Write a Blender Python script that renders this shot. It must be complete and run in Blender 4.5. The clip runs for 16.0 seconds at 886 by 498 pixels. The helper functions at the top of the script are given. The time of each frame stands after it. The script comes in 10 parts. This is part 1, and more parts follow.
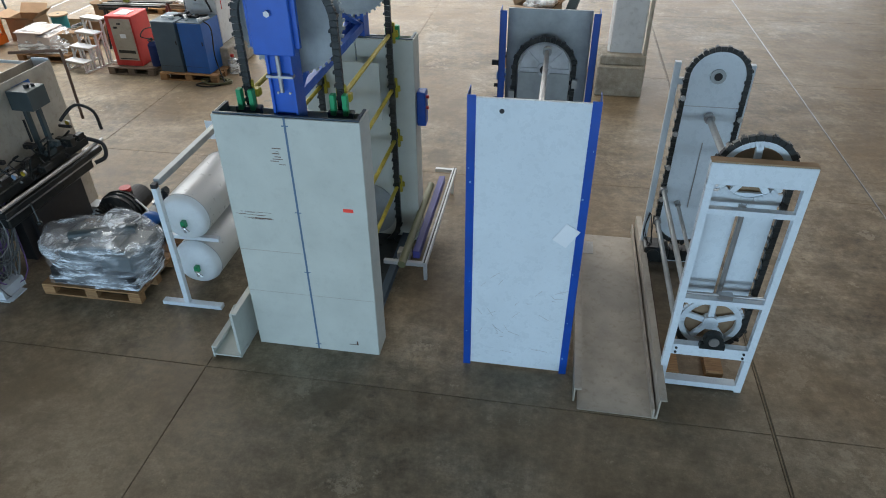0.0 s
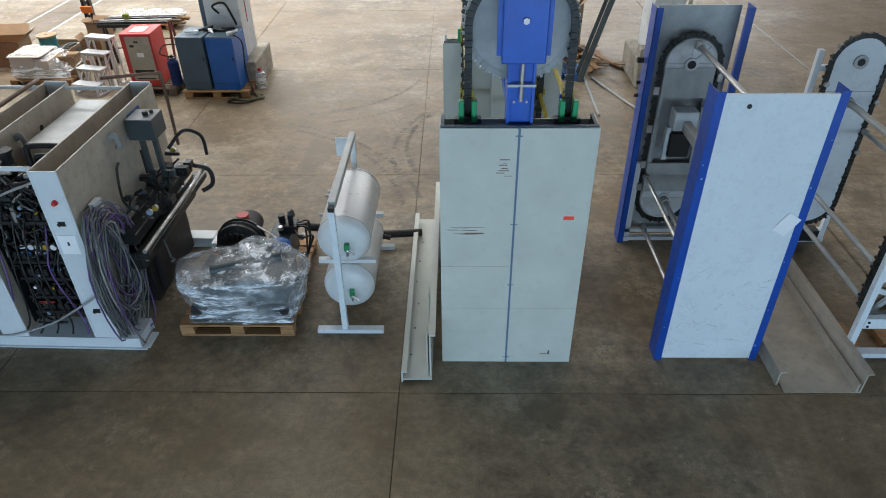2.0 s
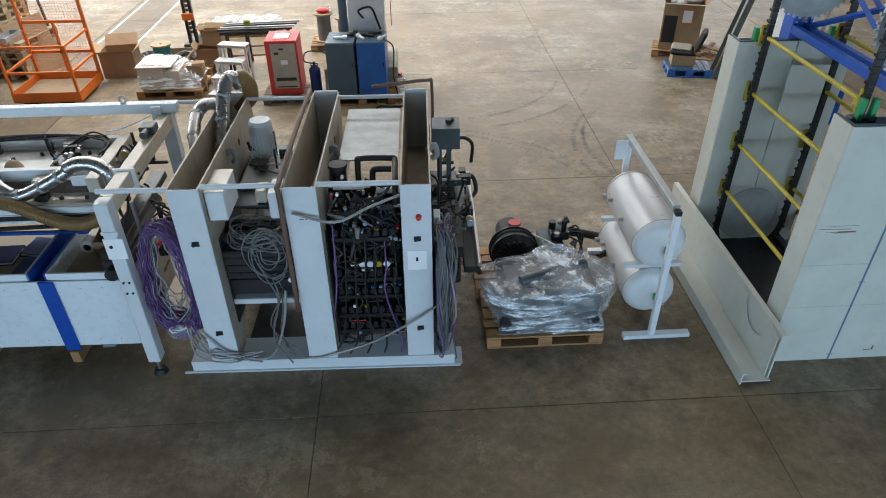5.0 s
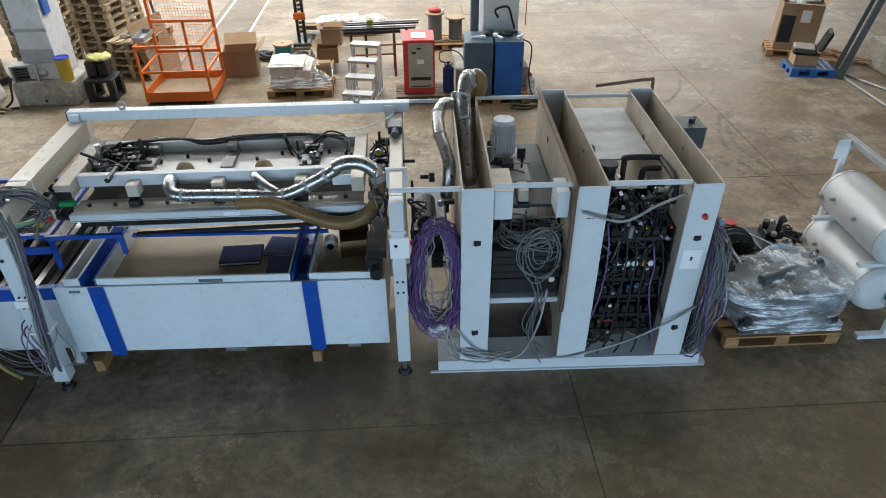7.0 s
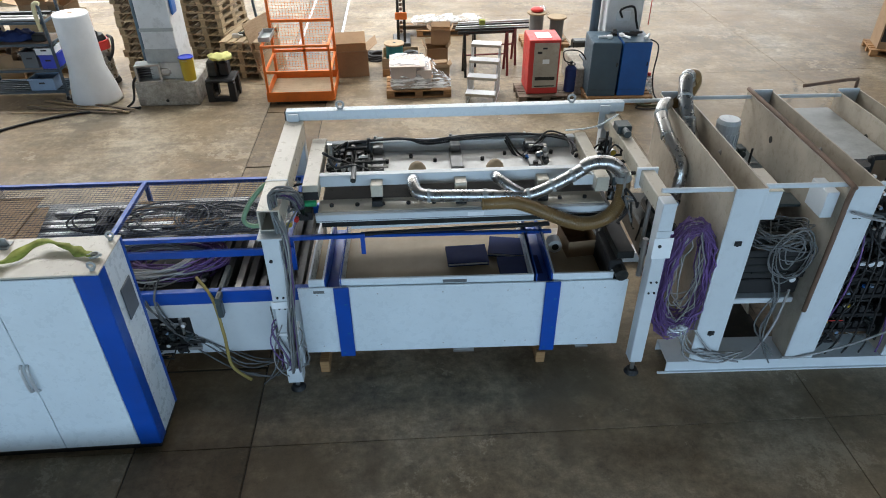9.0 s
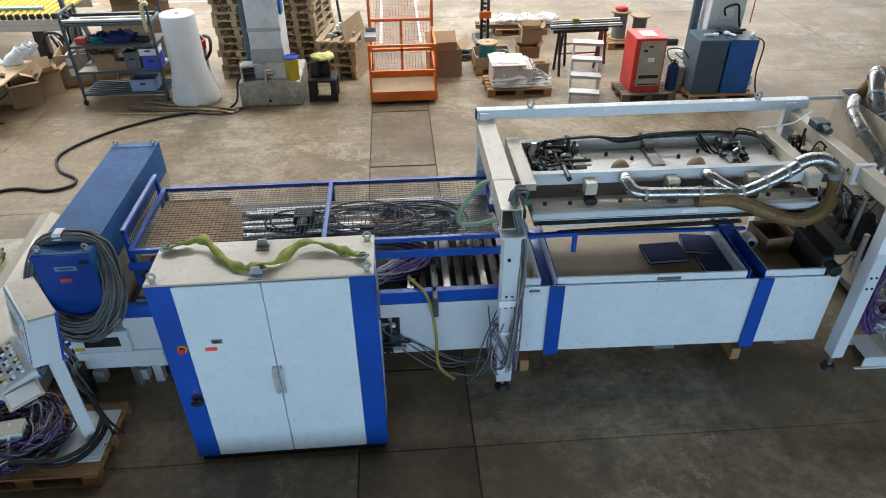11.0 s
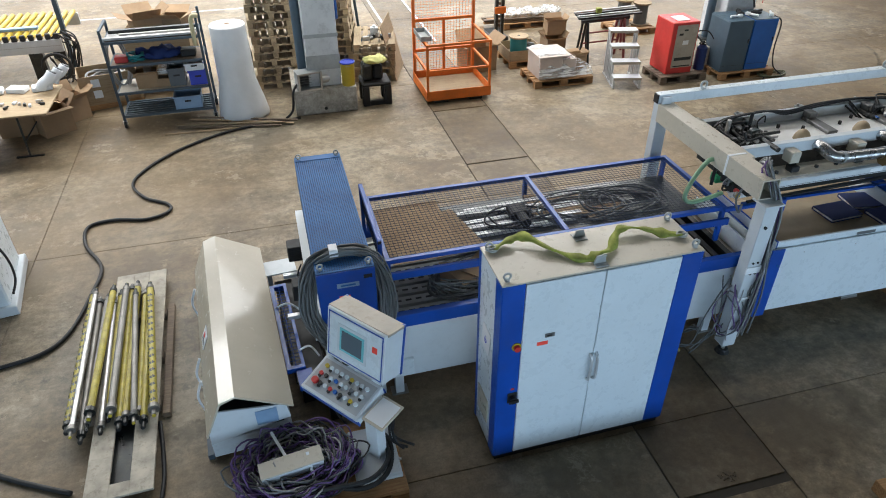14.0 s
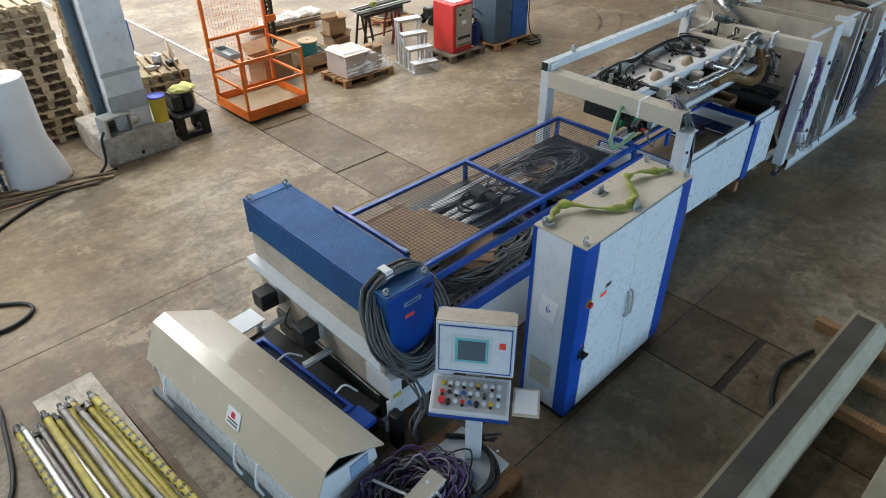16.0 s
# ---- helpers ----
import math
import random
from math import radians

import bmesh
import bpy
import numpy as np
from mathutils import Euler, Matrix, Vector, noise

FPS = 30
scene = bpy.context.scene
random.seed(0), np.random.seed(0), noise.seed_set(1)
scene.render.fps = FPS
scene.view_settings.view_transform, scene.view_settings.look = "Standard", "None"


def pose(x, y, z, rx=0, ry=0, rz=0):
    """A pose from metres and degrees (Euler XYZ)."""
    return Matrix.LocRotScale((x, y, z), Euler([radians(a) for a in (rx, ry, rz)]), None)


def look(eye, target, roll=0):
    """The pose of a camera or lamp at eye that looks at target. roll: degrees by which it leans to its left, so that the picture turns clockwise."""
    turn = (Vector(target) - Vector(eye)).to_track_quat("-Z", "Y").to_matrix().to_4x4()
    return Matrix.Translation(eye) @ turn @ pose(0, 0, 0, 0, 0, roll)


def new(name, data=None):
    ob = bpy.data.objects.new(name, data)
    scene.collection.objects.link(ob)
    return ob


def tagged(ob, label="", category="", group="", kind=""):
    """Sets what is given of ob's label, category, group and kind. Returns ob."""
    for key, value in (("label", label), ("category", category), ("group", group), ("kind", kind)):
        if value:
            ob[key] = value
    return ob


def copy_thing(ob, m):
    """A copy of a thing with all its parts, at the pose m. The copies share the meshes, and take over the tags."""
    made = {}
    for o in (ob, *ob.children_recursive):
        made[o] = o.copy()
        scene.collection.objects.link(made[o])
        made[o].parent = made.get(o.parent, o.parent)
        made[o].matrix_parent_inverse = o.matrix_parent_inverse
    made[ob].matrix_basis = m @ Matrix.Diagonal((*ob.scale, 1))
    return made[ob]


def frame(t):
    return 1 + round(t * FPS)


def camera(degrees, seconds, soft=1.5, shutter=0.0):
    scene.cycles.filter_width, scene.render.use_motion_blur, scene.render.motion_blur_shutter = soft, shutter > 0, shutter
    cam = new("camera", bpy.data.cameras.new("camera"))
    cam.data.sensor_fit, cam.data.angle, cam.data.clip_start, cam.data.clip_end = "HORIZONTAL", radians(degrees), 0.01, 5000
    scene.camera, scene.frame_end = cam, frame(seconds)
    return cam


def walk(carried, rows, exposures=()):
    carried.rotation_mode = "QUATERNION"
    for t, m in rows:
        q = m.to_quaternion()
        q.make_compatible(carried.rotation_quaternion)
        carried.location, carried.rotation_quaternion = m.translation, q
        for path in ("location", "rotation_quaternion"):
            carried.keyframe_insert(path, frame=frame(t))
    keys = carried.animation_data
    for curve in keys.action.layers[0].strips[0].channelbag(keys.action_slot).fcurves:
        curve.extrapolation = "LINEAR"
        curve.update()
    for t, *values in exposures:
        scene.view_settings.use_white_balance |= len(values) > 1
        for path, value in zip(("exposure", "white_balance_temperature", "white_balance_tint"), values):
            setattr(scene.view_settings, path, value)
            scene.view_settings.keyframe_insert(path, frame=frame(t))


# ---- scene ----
cam = camera(67.6, 16.0, soft=1.0)
METRES, EYE, TILT, LEAN, TURN = 18.7, 4.74, 0.0, 0.0, 9.9
ROWS = [
    (0.0, 0.0, 0.0, 0.0, -0.32, -35.05, 0.45),
    (0.5, -0.0352, 0.0033, 0.0, -1.2, -34.99, 0.47),
    (1.0, -0.0703, 0.0071, 0.0002, -2.77, -35.0, 0.47),
    (1.5, -0.1077, 0.0125, 0.0004, -6.32, -35.01, 0.5),
    (2.0, -0.1396, 0.0188, 0.0005, -9.06, -35.02, 0.54),
    (2.5, -0.1702, 0.0256, 0.0005, -10.97, -35.01, 0.52),
    (3.0, -0.2015, 0.0334, 0.0005, -12.64, -35.03, 0.54),
    (3.5, -0.2329, 0.041, 0.0006, -12.99, -35.03, 0.57),
    (4.0, -0.263, 0.048, 0.0005, -13.2, -34.99, 0.54),
    (6.5, -0.4237, 0.0859, 0.0008, -13.2, -34.95, 0.38),
    (7.0, -0.4533, 0.093, 0.0008, -13.23, -34.95, 0.38),
    (7.5, -0.4813, 0.1001, 0.0008, -13.27, -34.96, 0.33),
    (8.0, -0.5101, 0.1071, 0.0008, -13.29, -34.95, 0.28),
    (8.5, -0.5383, 0.1137, 0.001, -13.33, -34.95, 0.3),
    (9.0, -0.5703, 0.1216, 0.0009, -13.34, -34.94, 0.29),
    (11.5, -0.6982, 0.1528, 0.001, -14.46, -34.99, 0.29),
    (12.0, -0.7221, 0.1591, 0.0013, -14.89, -34.99, 0.26),
    (12.5, -0.7497, 0.1663, 0.0016, -15.22, -34.98, 0.25),
    (13.0, -0.7774, 0.174, 0.0018, -15.83, -35.0, 0.23),
    (13.5, -0.8086, 0.1837, 0.0021, -19.25, -35.04, 0.29),
    (14.0, -0.8385, 0.1958, 0.0022, -24.98, -35.07, 0.34),
    (14.5, -0.8695, 0.2119, 0.0022, -30.31, -35.1, 0.31),
    (15.0, -0.8962, 0.2302, 0.0018, -38.16, -35.14, 0.39),
    (15.5, -0.9229, 0.2546, 0.0018, -47.02, -35.15, 0.38),
    (16.0, -0.9451, 0.2805, 0.0018, -53.87, -35.14, 0.36),
]
walk(cam, [(t, pose(0, 0, EYE, TILT, LEAN, TURN) @ pose(METRES * x, METRES * y, METRES * z, 90 + pitch, roll, yaw)) for t, x, y, z, yaw, pitch, roll in ROWS])

# daylight through unseen openings: roof lights over the far bay, a window band in the near wall, a bright window far
# off; plus an added west fill lamp
world = bpy.data.worlds.new("sky")
scene.world = world
world.use_nodes = True
wn = world.node_tree.nodes
sky = wn.new("ShaderNodeTexSky")
sky.sky_type, sky.sun_disc = "NISHITA", False
sky.sun_elevation, sky.sun_rotation = radians(42), radians(20)
world.node_tree.links.new(sky.outputs[0], wn["Background"].inputs[0])
wn["Background"].inputs[1].default_value = 0.1


def daylight(name, x, y, z, tx, ty, tz, w, h, power, colour):
    data = bpy.data.lights.new(name, "AREA")
    data.shape, data.size, data.size_y = "RECTANGLE", w, h
    data.energy, data.color = power, colour
    ob = new(name, data)
    ob.matrix_world = look((x, y, z), (x + tx, y + ty, z + tz))
    return ob


WARM, COOL = (0.97, 0.985, 0.975), (0.54, 0.765, 1.0)
daylight("roof_light_far", -20.5, 16.0, 8.85, 0, 0, -1, 29, 3.0, 3900, WARM)
# added fill lamp, brightens the sides that face west
daylight("fill_light_west", -44.6, 2.0, 2.6, 1, 0, 0, 9, 4.0, 1050, COOL)
daylight("roof_light_end", -14, 26.0, 8.85, 0, 0, -1, 40, 5.0, 4250, (0.97, 0.985, 0.985))
daylight("roof_light_mid", -3, 9.5, 8.85, 0, 0, -1, 28, 2.0, 420, (1.0, 0.94, 0.82))
daylight("window_light_near", -4.0, -7.8, 2.3, 0, 1, 0, 40, 2.4, 2150, COOL)
daylight("window_light_far", -8, 33.6, 4.5, 0, -1, 0, 44, 3.0, 2600, (0.95, 0.97, 1.0))

# ---- materials ----
def nodes_of(name):
    m = bpy.data.materials.new(name)
    m.use_nodes = True
    nt = m.node_tree
    return m, nt, nt.nodes["Principled BSDF"]


def noise_node(nt, vec, scale, detail=4, rough=0.55):
    n = nt.nodes.new("ShaderNodeTexNoise")
    n.inputs["Scale"].default_value, n.inputs["Detail"].default_value = scale, detail
    n.inputs["Roughness"].default_value = rough
    nt.links.new(vec, n.inputs["Vector"])
    return n.outputs["Fac"]


def ramp_node(nt, fac, stops):
    r = nt.nodes.new("ShaderNodeValToRGB")
    e = r.color_ramp.elements
    while len(e) < len(stops):
        e.new(0.5)
    for k, (p, c) in zip(e, stops):
        k.position = p
        k.color = (*c, 1) if len(c) == 3 else (c[0], c[0], c[0], 1)
    nt.links.new(fac, r.inputs[0])
    return r.outputs[0]


def mix_node(nt, fac, a, b, kind="MIX"):
    m = nt.nodes.new("ShaderNodeMix")
    m.data_type, m.blend_type = "RGBA", kind
    for sock, v in ((m.inputs[0], fac), (m.inputs[6], a), (m.inputs[7], b)):
        if isinstance(v, (int, float)):
            sock.default_value = v
        elif isinstance(v, tuple):
            sock.default_value = (*v, 1)
        else:
            nt.links.new(v, sock)
    return m.outputs[2]


def paint(name, col, rough=0.45, metal=0.0, var=0.12, scale=3.0, bump=0.04, bscale=120, dirt=0.15, dirtcol=(0.12, 0.1, 0.08), spread=0.0, coat=0.0):
    """A surface of one colour with soft blotches, fine grain, scattered grime and slightly uneven gloss."""
    m, nt, bsdf = nodes_of(name)
    tc = nt.nodes.new("ShaderNodeTexCoord").outputs["Object"]
    lo = tuple(c * (1 - var) for c in col)
    hi = tuple(min(1, c * (1 + var)) for c in col)
    big = noise_node(nt, tc, scale, 5)
    base = ramp_node(nt, big, [(0.3, lo), (0.7, hi)])
    grime = noise_node(nt, tc, scale * 4.3, 8, 0.7)
    mask = ramp_node(nt, grime, [(0.52, (0,)), (0.78, (dirt,))])
    base = mix_node(nt, mask, base, dirtcol)
    if spread:
        oi = nt.nodes.new("ShaderNodeObjectInfo").outputs["Random"]
        base = mix_node(nt, 1.0, base, ramp_node(nt, oi, [(0, (1 - spread,)), (1, (1.0,))]), "MULTIPLY")
    nt.links.new(base, bsdf.inputs["Base Color"])
    fine = noise_node(nt, tc, bscale, 3)
    nt.links.new(ramp_node(nt, grime, [(0.35, (max(0.02, rough - 0.08),)), (0.75, (min(1, rough + 0.14),))]), bsdf.inputs["Roughness"])
    bsdf.inputs["Metallic"].default_value = metal
    bsdf.inputs["Coat Weight"].default_value = coat
    if bump:
        b = nt.nodes.new("ShaderNodeBump")
        b.inputs["Strength"].default_value, b.inputs["Distance"].default_value = bump, 0.01
        nt.links.new(fine, b.inputs["Height"])
        nt.links.new(b.outputs[0], bsdf.inputs["Normal"])
    return m


def concrete(name, lo, mid, hi, rough=0.42, oil=0.6):
    """Worn slab: cloudy greys at several scales, sharp-edged scuffs and spills, oil stains, trowel streaks, fine pores."""
    m, nt, bsdf = nodes_of(name)
    pos = nt.nodes.new("ShaderNodeNewGeometry").outputs["Position"]
    cloud = noise_node(nt, pos, 0.55, 9, 0.66)
    base = ramp_node(nt, cloud, [(0.38, lo), (0.5, mid), (0.62, hi)])
    mid_n = noise_node(nt, pos, 2.4, 10, 0.78)
    base = mix_node(nt, 0.95, base, ramp_node(nt, mid_n, [(0.36, (0.52,)), (0.5, (0.98,)), (0.64, (1.36,))]), "MULTIPLY")
    fleck = noise_node(nt, pos, 9.0, 9, 0.8)
    base = mix_node(nt, 0.85, base, ramp_node(nt, fleck, [(0.36, (0.55,)), (0.66, (1.36,))]), "MULTIPLY")
    mp = nt.nodes.new("ShaderNodeMapping")
    mp.inputs["Scale"].default_value = (0.5, 2.6, 1.0)
    mp.inputs["Rotation"].default_value = (0, 0, 0.5)
    nt.links.new(pos, mp.inputs[0])
    streak = noise_node(nt, mp.outputs[0], 1.6, 8, 0.7)
    base = mix_node(nt, 0.6, base, ramp_node(nt, streak, [(0.36, (0.72,)), (0.62, (1.2,))]), "MULTIPLY")
    stain = noise_node(nt, pos, 0.9, 5, 0.6)
    base = mix_node(nt, ramp_node(nt, stain, [(0.565, (0,)), (0.63, (oil,))]), base, tuple(c * 0.4 for c in mid))
    drip = noise_node(nt, pos, 3.7, 4, 0.55)
    base = mix_node(nt, ramp_node(nt, drip, [(0.66, (0,)), (0.69, (oil * 0.8,))]), base, tuple(c * 0.3 for c in mid))
    scuff = noise_node(nt, pos, 1.15, 10, 0.82)
    base = mix_node(nt, ramp_node(nt, scuff, [(0.575, (0,)), (0.61, (0.4,))]), base, tuple(min(1, c * 1.75) for c in hi))
    spill = noise_node(nt, pos, 0.62, 10, 0.7)
    base = mix_node(nt, ramp_node(nt, spill, [(0.61, (0,)), (0.625, (0.38,)), (0.68, (0.2,))]), base, tuple(min(1, c * 1.6) for c in hi))
    tint = noise_node(nt, pos, 0.23, 3)
    base = mix_node(nt, ramp_node(nt, tint, [(0.38, (0,)), (0.62, (0.55,))]), base, (mid[0] * 1.04, mid[1] * 0.9, mid[2] * 0.72))
    fine = noise_node(nt, pos, 70, 4, 0.7)
    base = mix_node(nt, 0.4, base, ramp_node(nt, fine, [(0.3, (0.68,)), (0.6, (1.08,))]), "MULTIPLY")
    nt.links.new(base, bsdf.inputs["Base Color"])
    nt.links.new(ramp_node(nt, mid_n, [(0.3, (rough - 0.08,)), (0.7, (rough + 0.2,))]), bsdf.inputs["Roughness"])
    bsdf.inputs["Specular IOR Level"].default_value = 0.28
    b = nt.nodes.new("ShaderNodeBump")
    b.inputs["Strength"].default_value, b.inputs["Distance"].default_value = 0.12, 0.01
    nt.links.new(fine, b.inputs["Height"])
    nt.links.new(b.outputs[0], bsdf.inputs["Normal"])
    return m


def timber(name, lo, hi, rough=0.75, spread=0.35):
    m, nt, bsdf = nodes_of(name)
    tc = nt.nodes.new("ShaderNodeTexCoord").outputs["Object"]
    mp = nt.nodes.new("ShaderNodeMapping")
    mp.inputs["Scale"].default_value = (1.5, 22, 22)
    nt.links.new(tc, mp.inputs[0])
    grain = noise_node(nt, mp.outputs[0], 3, 6, 0.6)
    base = ramp_node(nt, grain, [(0.3, lo), (0.7, hi)])
    oi = nt.nodes.new("ShaderNodeObjectInfo").outputs["Random"]
    base = mix_node(nt, 1.0, base, ramp_node(nt, oi, [(0, (1 - spread,)), (1, (1.0,))]), "MULTIPLY")
    dirt = noise_node(nt, tc, 5, 6, 0.7)
    base = mix_node(nt, ramp_node(nt, dirt, [(0.5, (0,)), (0.75, (0.5,))]), base, tuple(c * 0.45 for c in lo))
    nt.links.new(base, bsdf.inputs["Base Color"])
    bsdf.inputs["Roughness"].default_value = rough
    b = nt.nodes.new("ShaderNodeBump")
    b.inputs["Strength"].default_value, b.inputs["Distance"].default_value = 0.2, 0.004
    nt.links.new(grain, b.inputs["Height"])
    nt.links.new(b.outputs[0], bsdf.inputs["Normal"])
    return m


def film_wrap(name, tint, clear):
    """Clear stretch film: mostly see-through, long stretched wrinkles, milky folds, glints painted as white streaks."""
    m, nt, bsdf = nodes_of(name)
    tc = nt.nodes.new("ShaderNodeTexCoord").outputs["Object"]

    def stretched(lean, across, scale, detail):
        mp = nt.nodes.new("ShaderNodeMapping")
        mp.inputs["Scale"].default_value = (1.0, 1.0, across)
        mp.inputs["Rotation"].default_value = (0.1, lean, 0.0)
        nt.links.new(tc, mp.inputs[0])
        return noise_node(nt, mp.outputs[0], scale, detail, 0.62)
    long_a, long_b, cloud = stretched(0.28, 7.0, 2.6, 6), stretched(-0.42, 9.0, 2.2, 6), stretched(0.0, 2.0, 3.0, 3)
    bsdf.inputs["Base Color"].default_value = (*tint, 1)
    bsdf.inputs["Roughness"].default_value = 0.14
    # white opacity along the folds also imitates their glints
    fold_a = ramp_node(nt, long_a, [(0.52, (clear * 0.3,)), (0.585, (clear * 1.6,)), (0.64, (clear * 7.0,))])
    fold_b = ramp_node(nt, long_b, [(0.55, (0,)), (0.60, (clear * 1.4,)), (0.66, (clear * 6.0,))])
    haze = ramp_node(nt, cloud, [(0.50, (0,)), (0.72, (clear * 1.2,))])
    both = mix_node(nt, 1.0, mix_node(nt, 1.0, fold_a, fold_b, "ADD"), haze, "ADD")
    nt.links.new(both, bsdf.inputs["Alpha"])
    b = nt.nodes.new("ShaderNodeBump")
    b.inputs["Strength"].default_value, b.inputs["Distance"].default_value = 0.8, 0.03
    nt.links.new(mix_node(nt, 0.5, long_a, long_b), b.inputs["Height"])
    nt.links.new(b.outputs[0], bsdf.inputs["Normal"])
    return m


FLOOR = concrete("floor_concrete", (0.152, 0.112, 0.069), (0.232, 0.185, 0.125), (0.315, 0.267, 0.198), 0.44)
FLOOR_OLD = concrete("trench_concrete", (0.085, 0.060, 0.034), (0.155, 0.117, 0.072), (0.22, 0.178, 0.118), 0.42, 0.3)
JOINT = paint("joint_filler", (0.06, 0.05, 0.038), 0.9)
PILLAR = concrete("pillar_concrete", (0.26, 0.245, 0.22), (0.36, 0.345, 0.31), (0.46, 0.45, 0.42), 0.8, 0.35)
WALL = paint("hall_wall_paint", (0.24, 0.24, 0.23), 0.8, var=0.1, scale=0.4)
ROOF = paint("roof_sheet", (0.13, 0.13, 0.125), 0.7)
LIGHTGREY = paint("light_grey_paint", (0.60, 0.64, 0.67), 0.4, var=0.05, dirt=0.12)
GREYGREEN = paint("grey_green_paint", (0.54, 0.56, 0.51), 0.45, var=0.06, dirt=0.12)
WHITE = paint("white_panel_paint", (0.66, 0.72, 0.76), 0.3, var=0.04, dirt=0.08)
BEIGE = paint("beige_grey_paint", (0.52, 0.475, 0.39), 0.32, var=0.05, dirt=0.1)
HOODPAINT = paint("glossy_beige_paint", (0.53, 0.48, 0.385), 0.2, var=0.05, dirt=0.06, bump=0.02, bscale=25, coat=0.25)
WORN = paint("worn_grey_paint", (0.40, 0.355, 0.29), 0.5, var=0.18, dirt=0.5, dirtcol=(0.16, 0.12, 0.07))
BLUE = paint("blue_paint", (0.004, 0.064, 0.36), 0.38, var=0.15, dirt=0.12)
MIDBLUE = paint("column_blue_paint", (0.015, 0.10, 0.48), 0.4, var=0.15, dirt=0.1)
GUARDWIRE = paint("guard_wire_paint", (0.008, 0.022, 0.06), 0.6, var=0.15, dirt=0.1)
NAVY = paint("mesh_blue_paint", (0.012, 0.115, 0.33), 0.65, var=0.15, dirt=0.05)
# dark blue that stands in for the shade inside the hood's holes
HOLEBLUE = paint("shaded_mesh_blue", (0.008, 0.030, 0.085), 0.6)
CASTALU = paint("cast_aluminium", (0.60, 0.62, 0.64), 0.42, metal=0.25, var=0.2, scale=6)
DARKRIM = paint("dark_blue_grey", (0.05, 0.075, 0.10), 0.5)
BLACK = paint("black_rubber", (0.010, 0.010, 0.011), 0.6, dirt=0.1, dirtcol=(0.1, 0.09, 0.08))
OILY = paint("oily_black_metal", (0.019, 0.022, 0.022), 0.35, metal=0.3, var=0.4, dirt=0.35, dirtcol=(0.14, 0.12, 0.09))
DARKGREEN = paint("dark_green_grey_paint", (0.045, 0.062, 0.066), 0.45, var=0.2, dirt=0.2)
STEEL = paint("bare_steel", (0.42, 0.41, 0.40), 0.38, metal=0.85, var=0.15, dirt=0.3)
GALV = paint("galvanised_sheet", (0.36, 0.38, 0.38), 0.48, metal=0.25, var=0.14, scale=7, dirt=0.2, dirtcol=(0.2, 0.2, 0.2))
ALU = paint("aluminium", (0.58, 0.59, 0.60), 0.4, metal=0.4, var=0.08)
CHROME = paint("polished_steel", (0.50, 0.50, 0.50), 0.30, metal=1.0, var=0.08, dirt=0.1)
SILVERPAINT = paint("silver_tank_paint", (0.50, 0.51, 0.51), 0.34, metal=0.12, var=0.03, dirt=0.03, bump=0.01)
# lit copy of the tank silver, for ends that face the window
LITSILVER = paint("lit_tank_end_paint", (0.66, 0.69, 0.70), 0.4, var=0.05)
RUST = paint("rusty_pipe", (0.13, 0.075, 0.05), 0.7, var=0.3, dirt=0.4)
YELLOW = paint("yellow_paint", (0.46, 0.37, 0.03), 0.5, var=0.2, dirt=0.6, dirtcol=(0.08, 0.07, 0.03))
OLIVE = paint("olive_shaft", (0.14, 0.14, 0.07), 0.5, var=0.2, dirt=0.3)
GREENP = paint("green_plastic", (0.02, 0.30, 0.12), 0.4)
ORANGE = paint("orange_paint", (0.72, 0.16, 0.015), 0.5, var=0.12, dirt=0.3)
RED = paint("red_paint", (0.55, 0.035, 0.03), 0.45, dirt=0.15)
STICKER = paint("red_sticker", (0.95, 0.075, 0.05), 0.5, var=0.03, dirt=0.0, bump=0)
CARD = paint("cardboard", (0.38, 0.25, 0.145), 0.85, var=0.14, dirt=0.2, spread=0.3)
CARDDARK = paint("brown_card_sheet", (0.42, 0.29, 0.175), 0.85, var=0.14, dirt=0.2, spread=0.3)
WOOD = timber("pallet_wood", (0.29, 0.14, 0.055), (0.52, 0.30, 0.13))
OLDWOOD = timber("old_wood", (0.14, 0.10, 0.07), (0.27, 0.20, 0.14))
PALEWOOD = timber("weathered_pallet_wood", (0.36, 0.26, 0.15), (0.58, 0.45, 0.28), spread=0.45)
PLY = timber("plywood", (0.36, 0.25, 0.14), (0.5, 0.38, 0.24))
PLATEWHITE = paint("white_bed_paint", (0.74, 0.74, 0.73), 0.4, var=0.06, dirt=0.2)
PAPER = paint("paper", (0.80, 0.82, 0.84), 0.7, var=0.03, dirt=0.03, bump=0)
BUBBLE = paint("bubble_film", (0.74, 0.75, 0.76), 0.35, var=0.06, bump=0.3, bscale=60, dirt=0.05)
FILM = film_wrap("stretch_film", (0.86, 0.90, 0.94), 0.15)
FILMWHITE = film_wrap("milky_film", (0.85, 0.86, 0.86), 0.5)
PURPLE = paint("purple_cable", (0.125, 0.065, 0.21), 0.5, var=0.25)
GREYCABLE = paint("grey_cable", (0.165, 0.175, 0.18), 0.5, var=0.25, spread=0.3)
PALECABLE = paint("pale_grey_cable", (0.29, 0.29, 0.29), 0.5, var=0.2)
BROWNHOSE = paint("brown_hose", (0.20, 0.12, 0.045), 0.35, var=0.2)
GREENHOSE = paint("green_hose", (0.20, 0.34, 0.20), 0.4)
SLING = paint("yellow_green_sling", (0.24, 0.27, 0.05), 0.85, var=0.4, scale=9, dirt=0.8, dirtcol=(0.10, 0.12, 0.03))
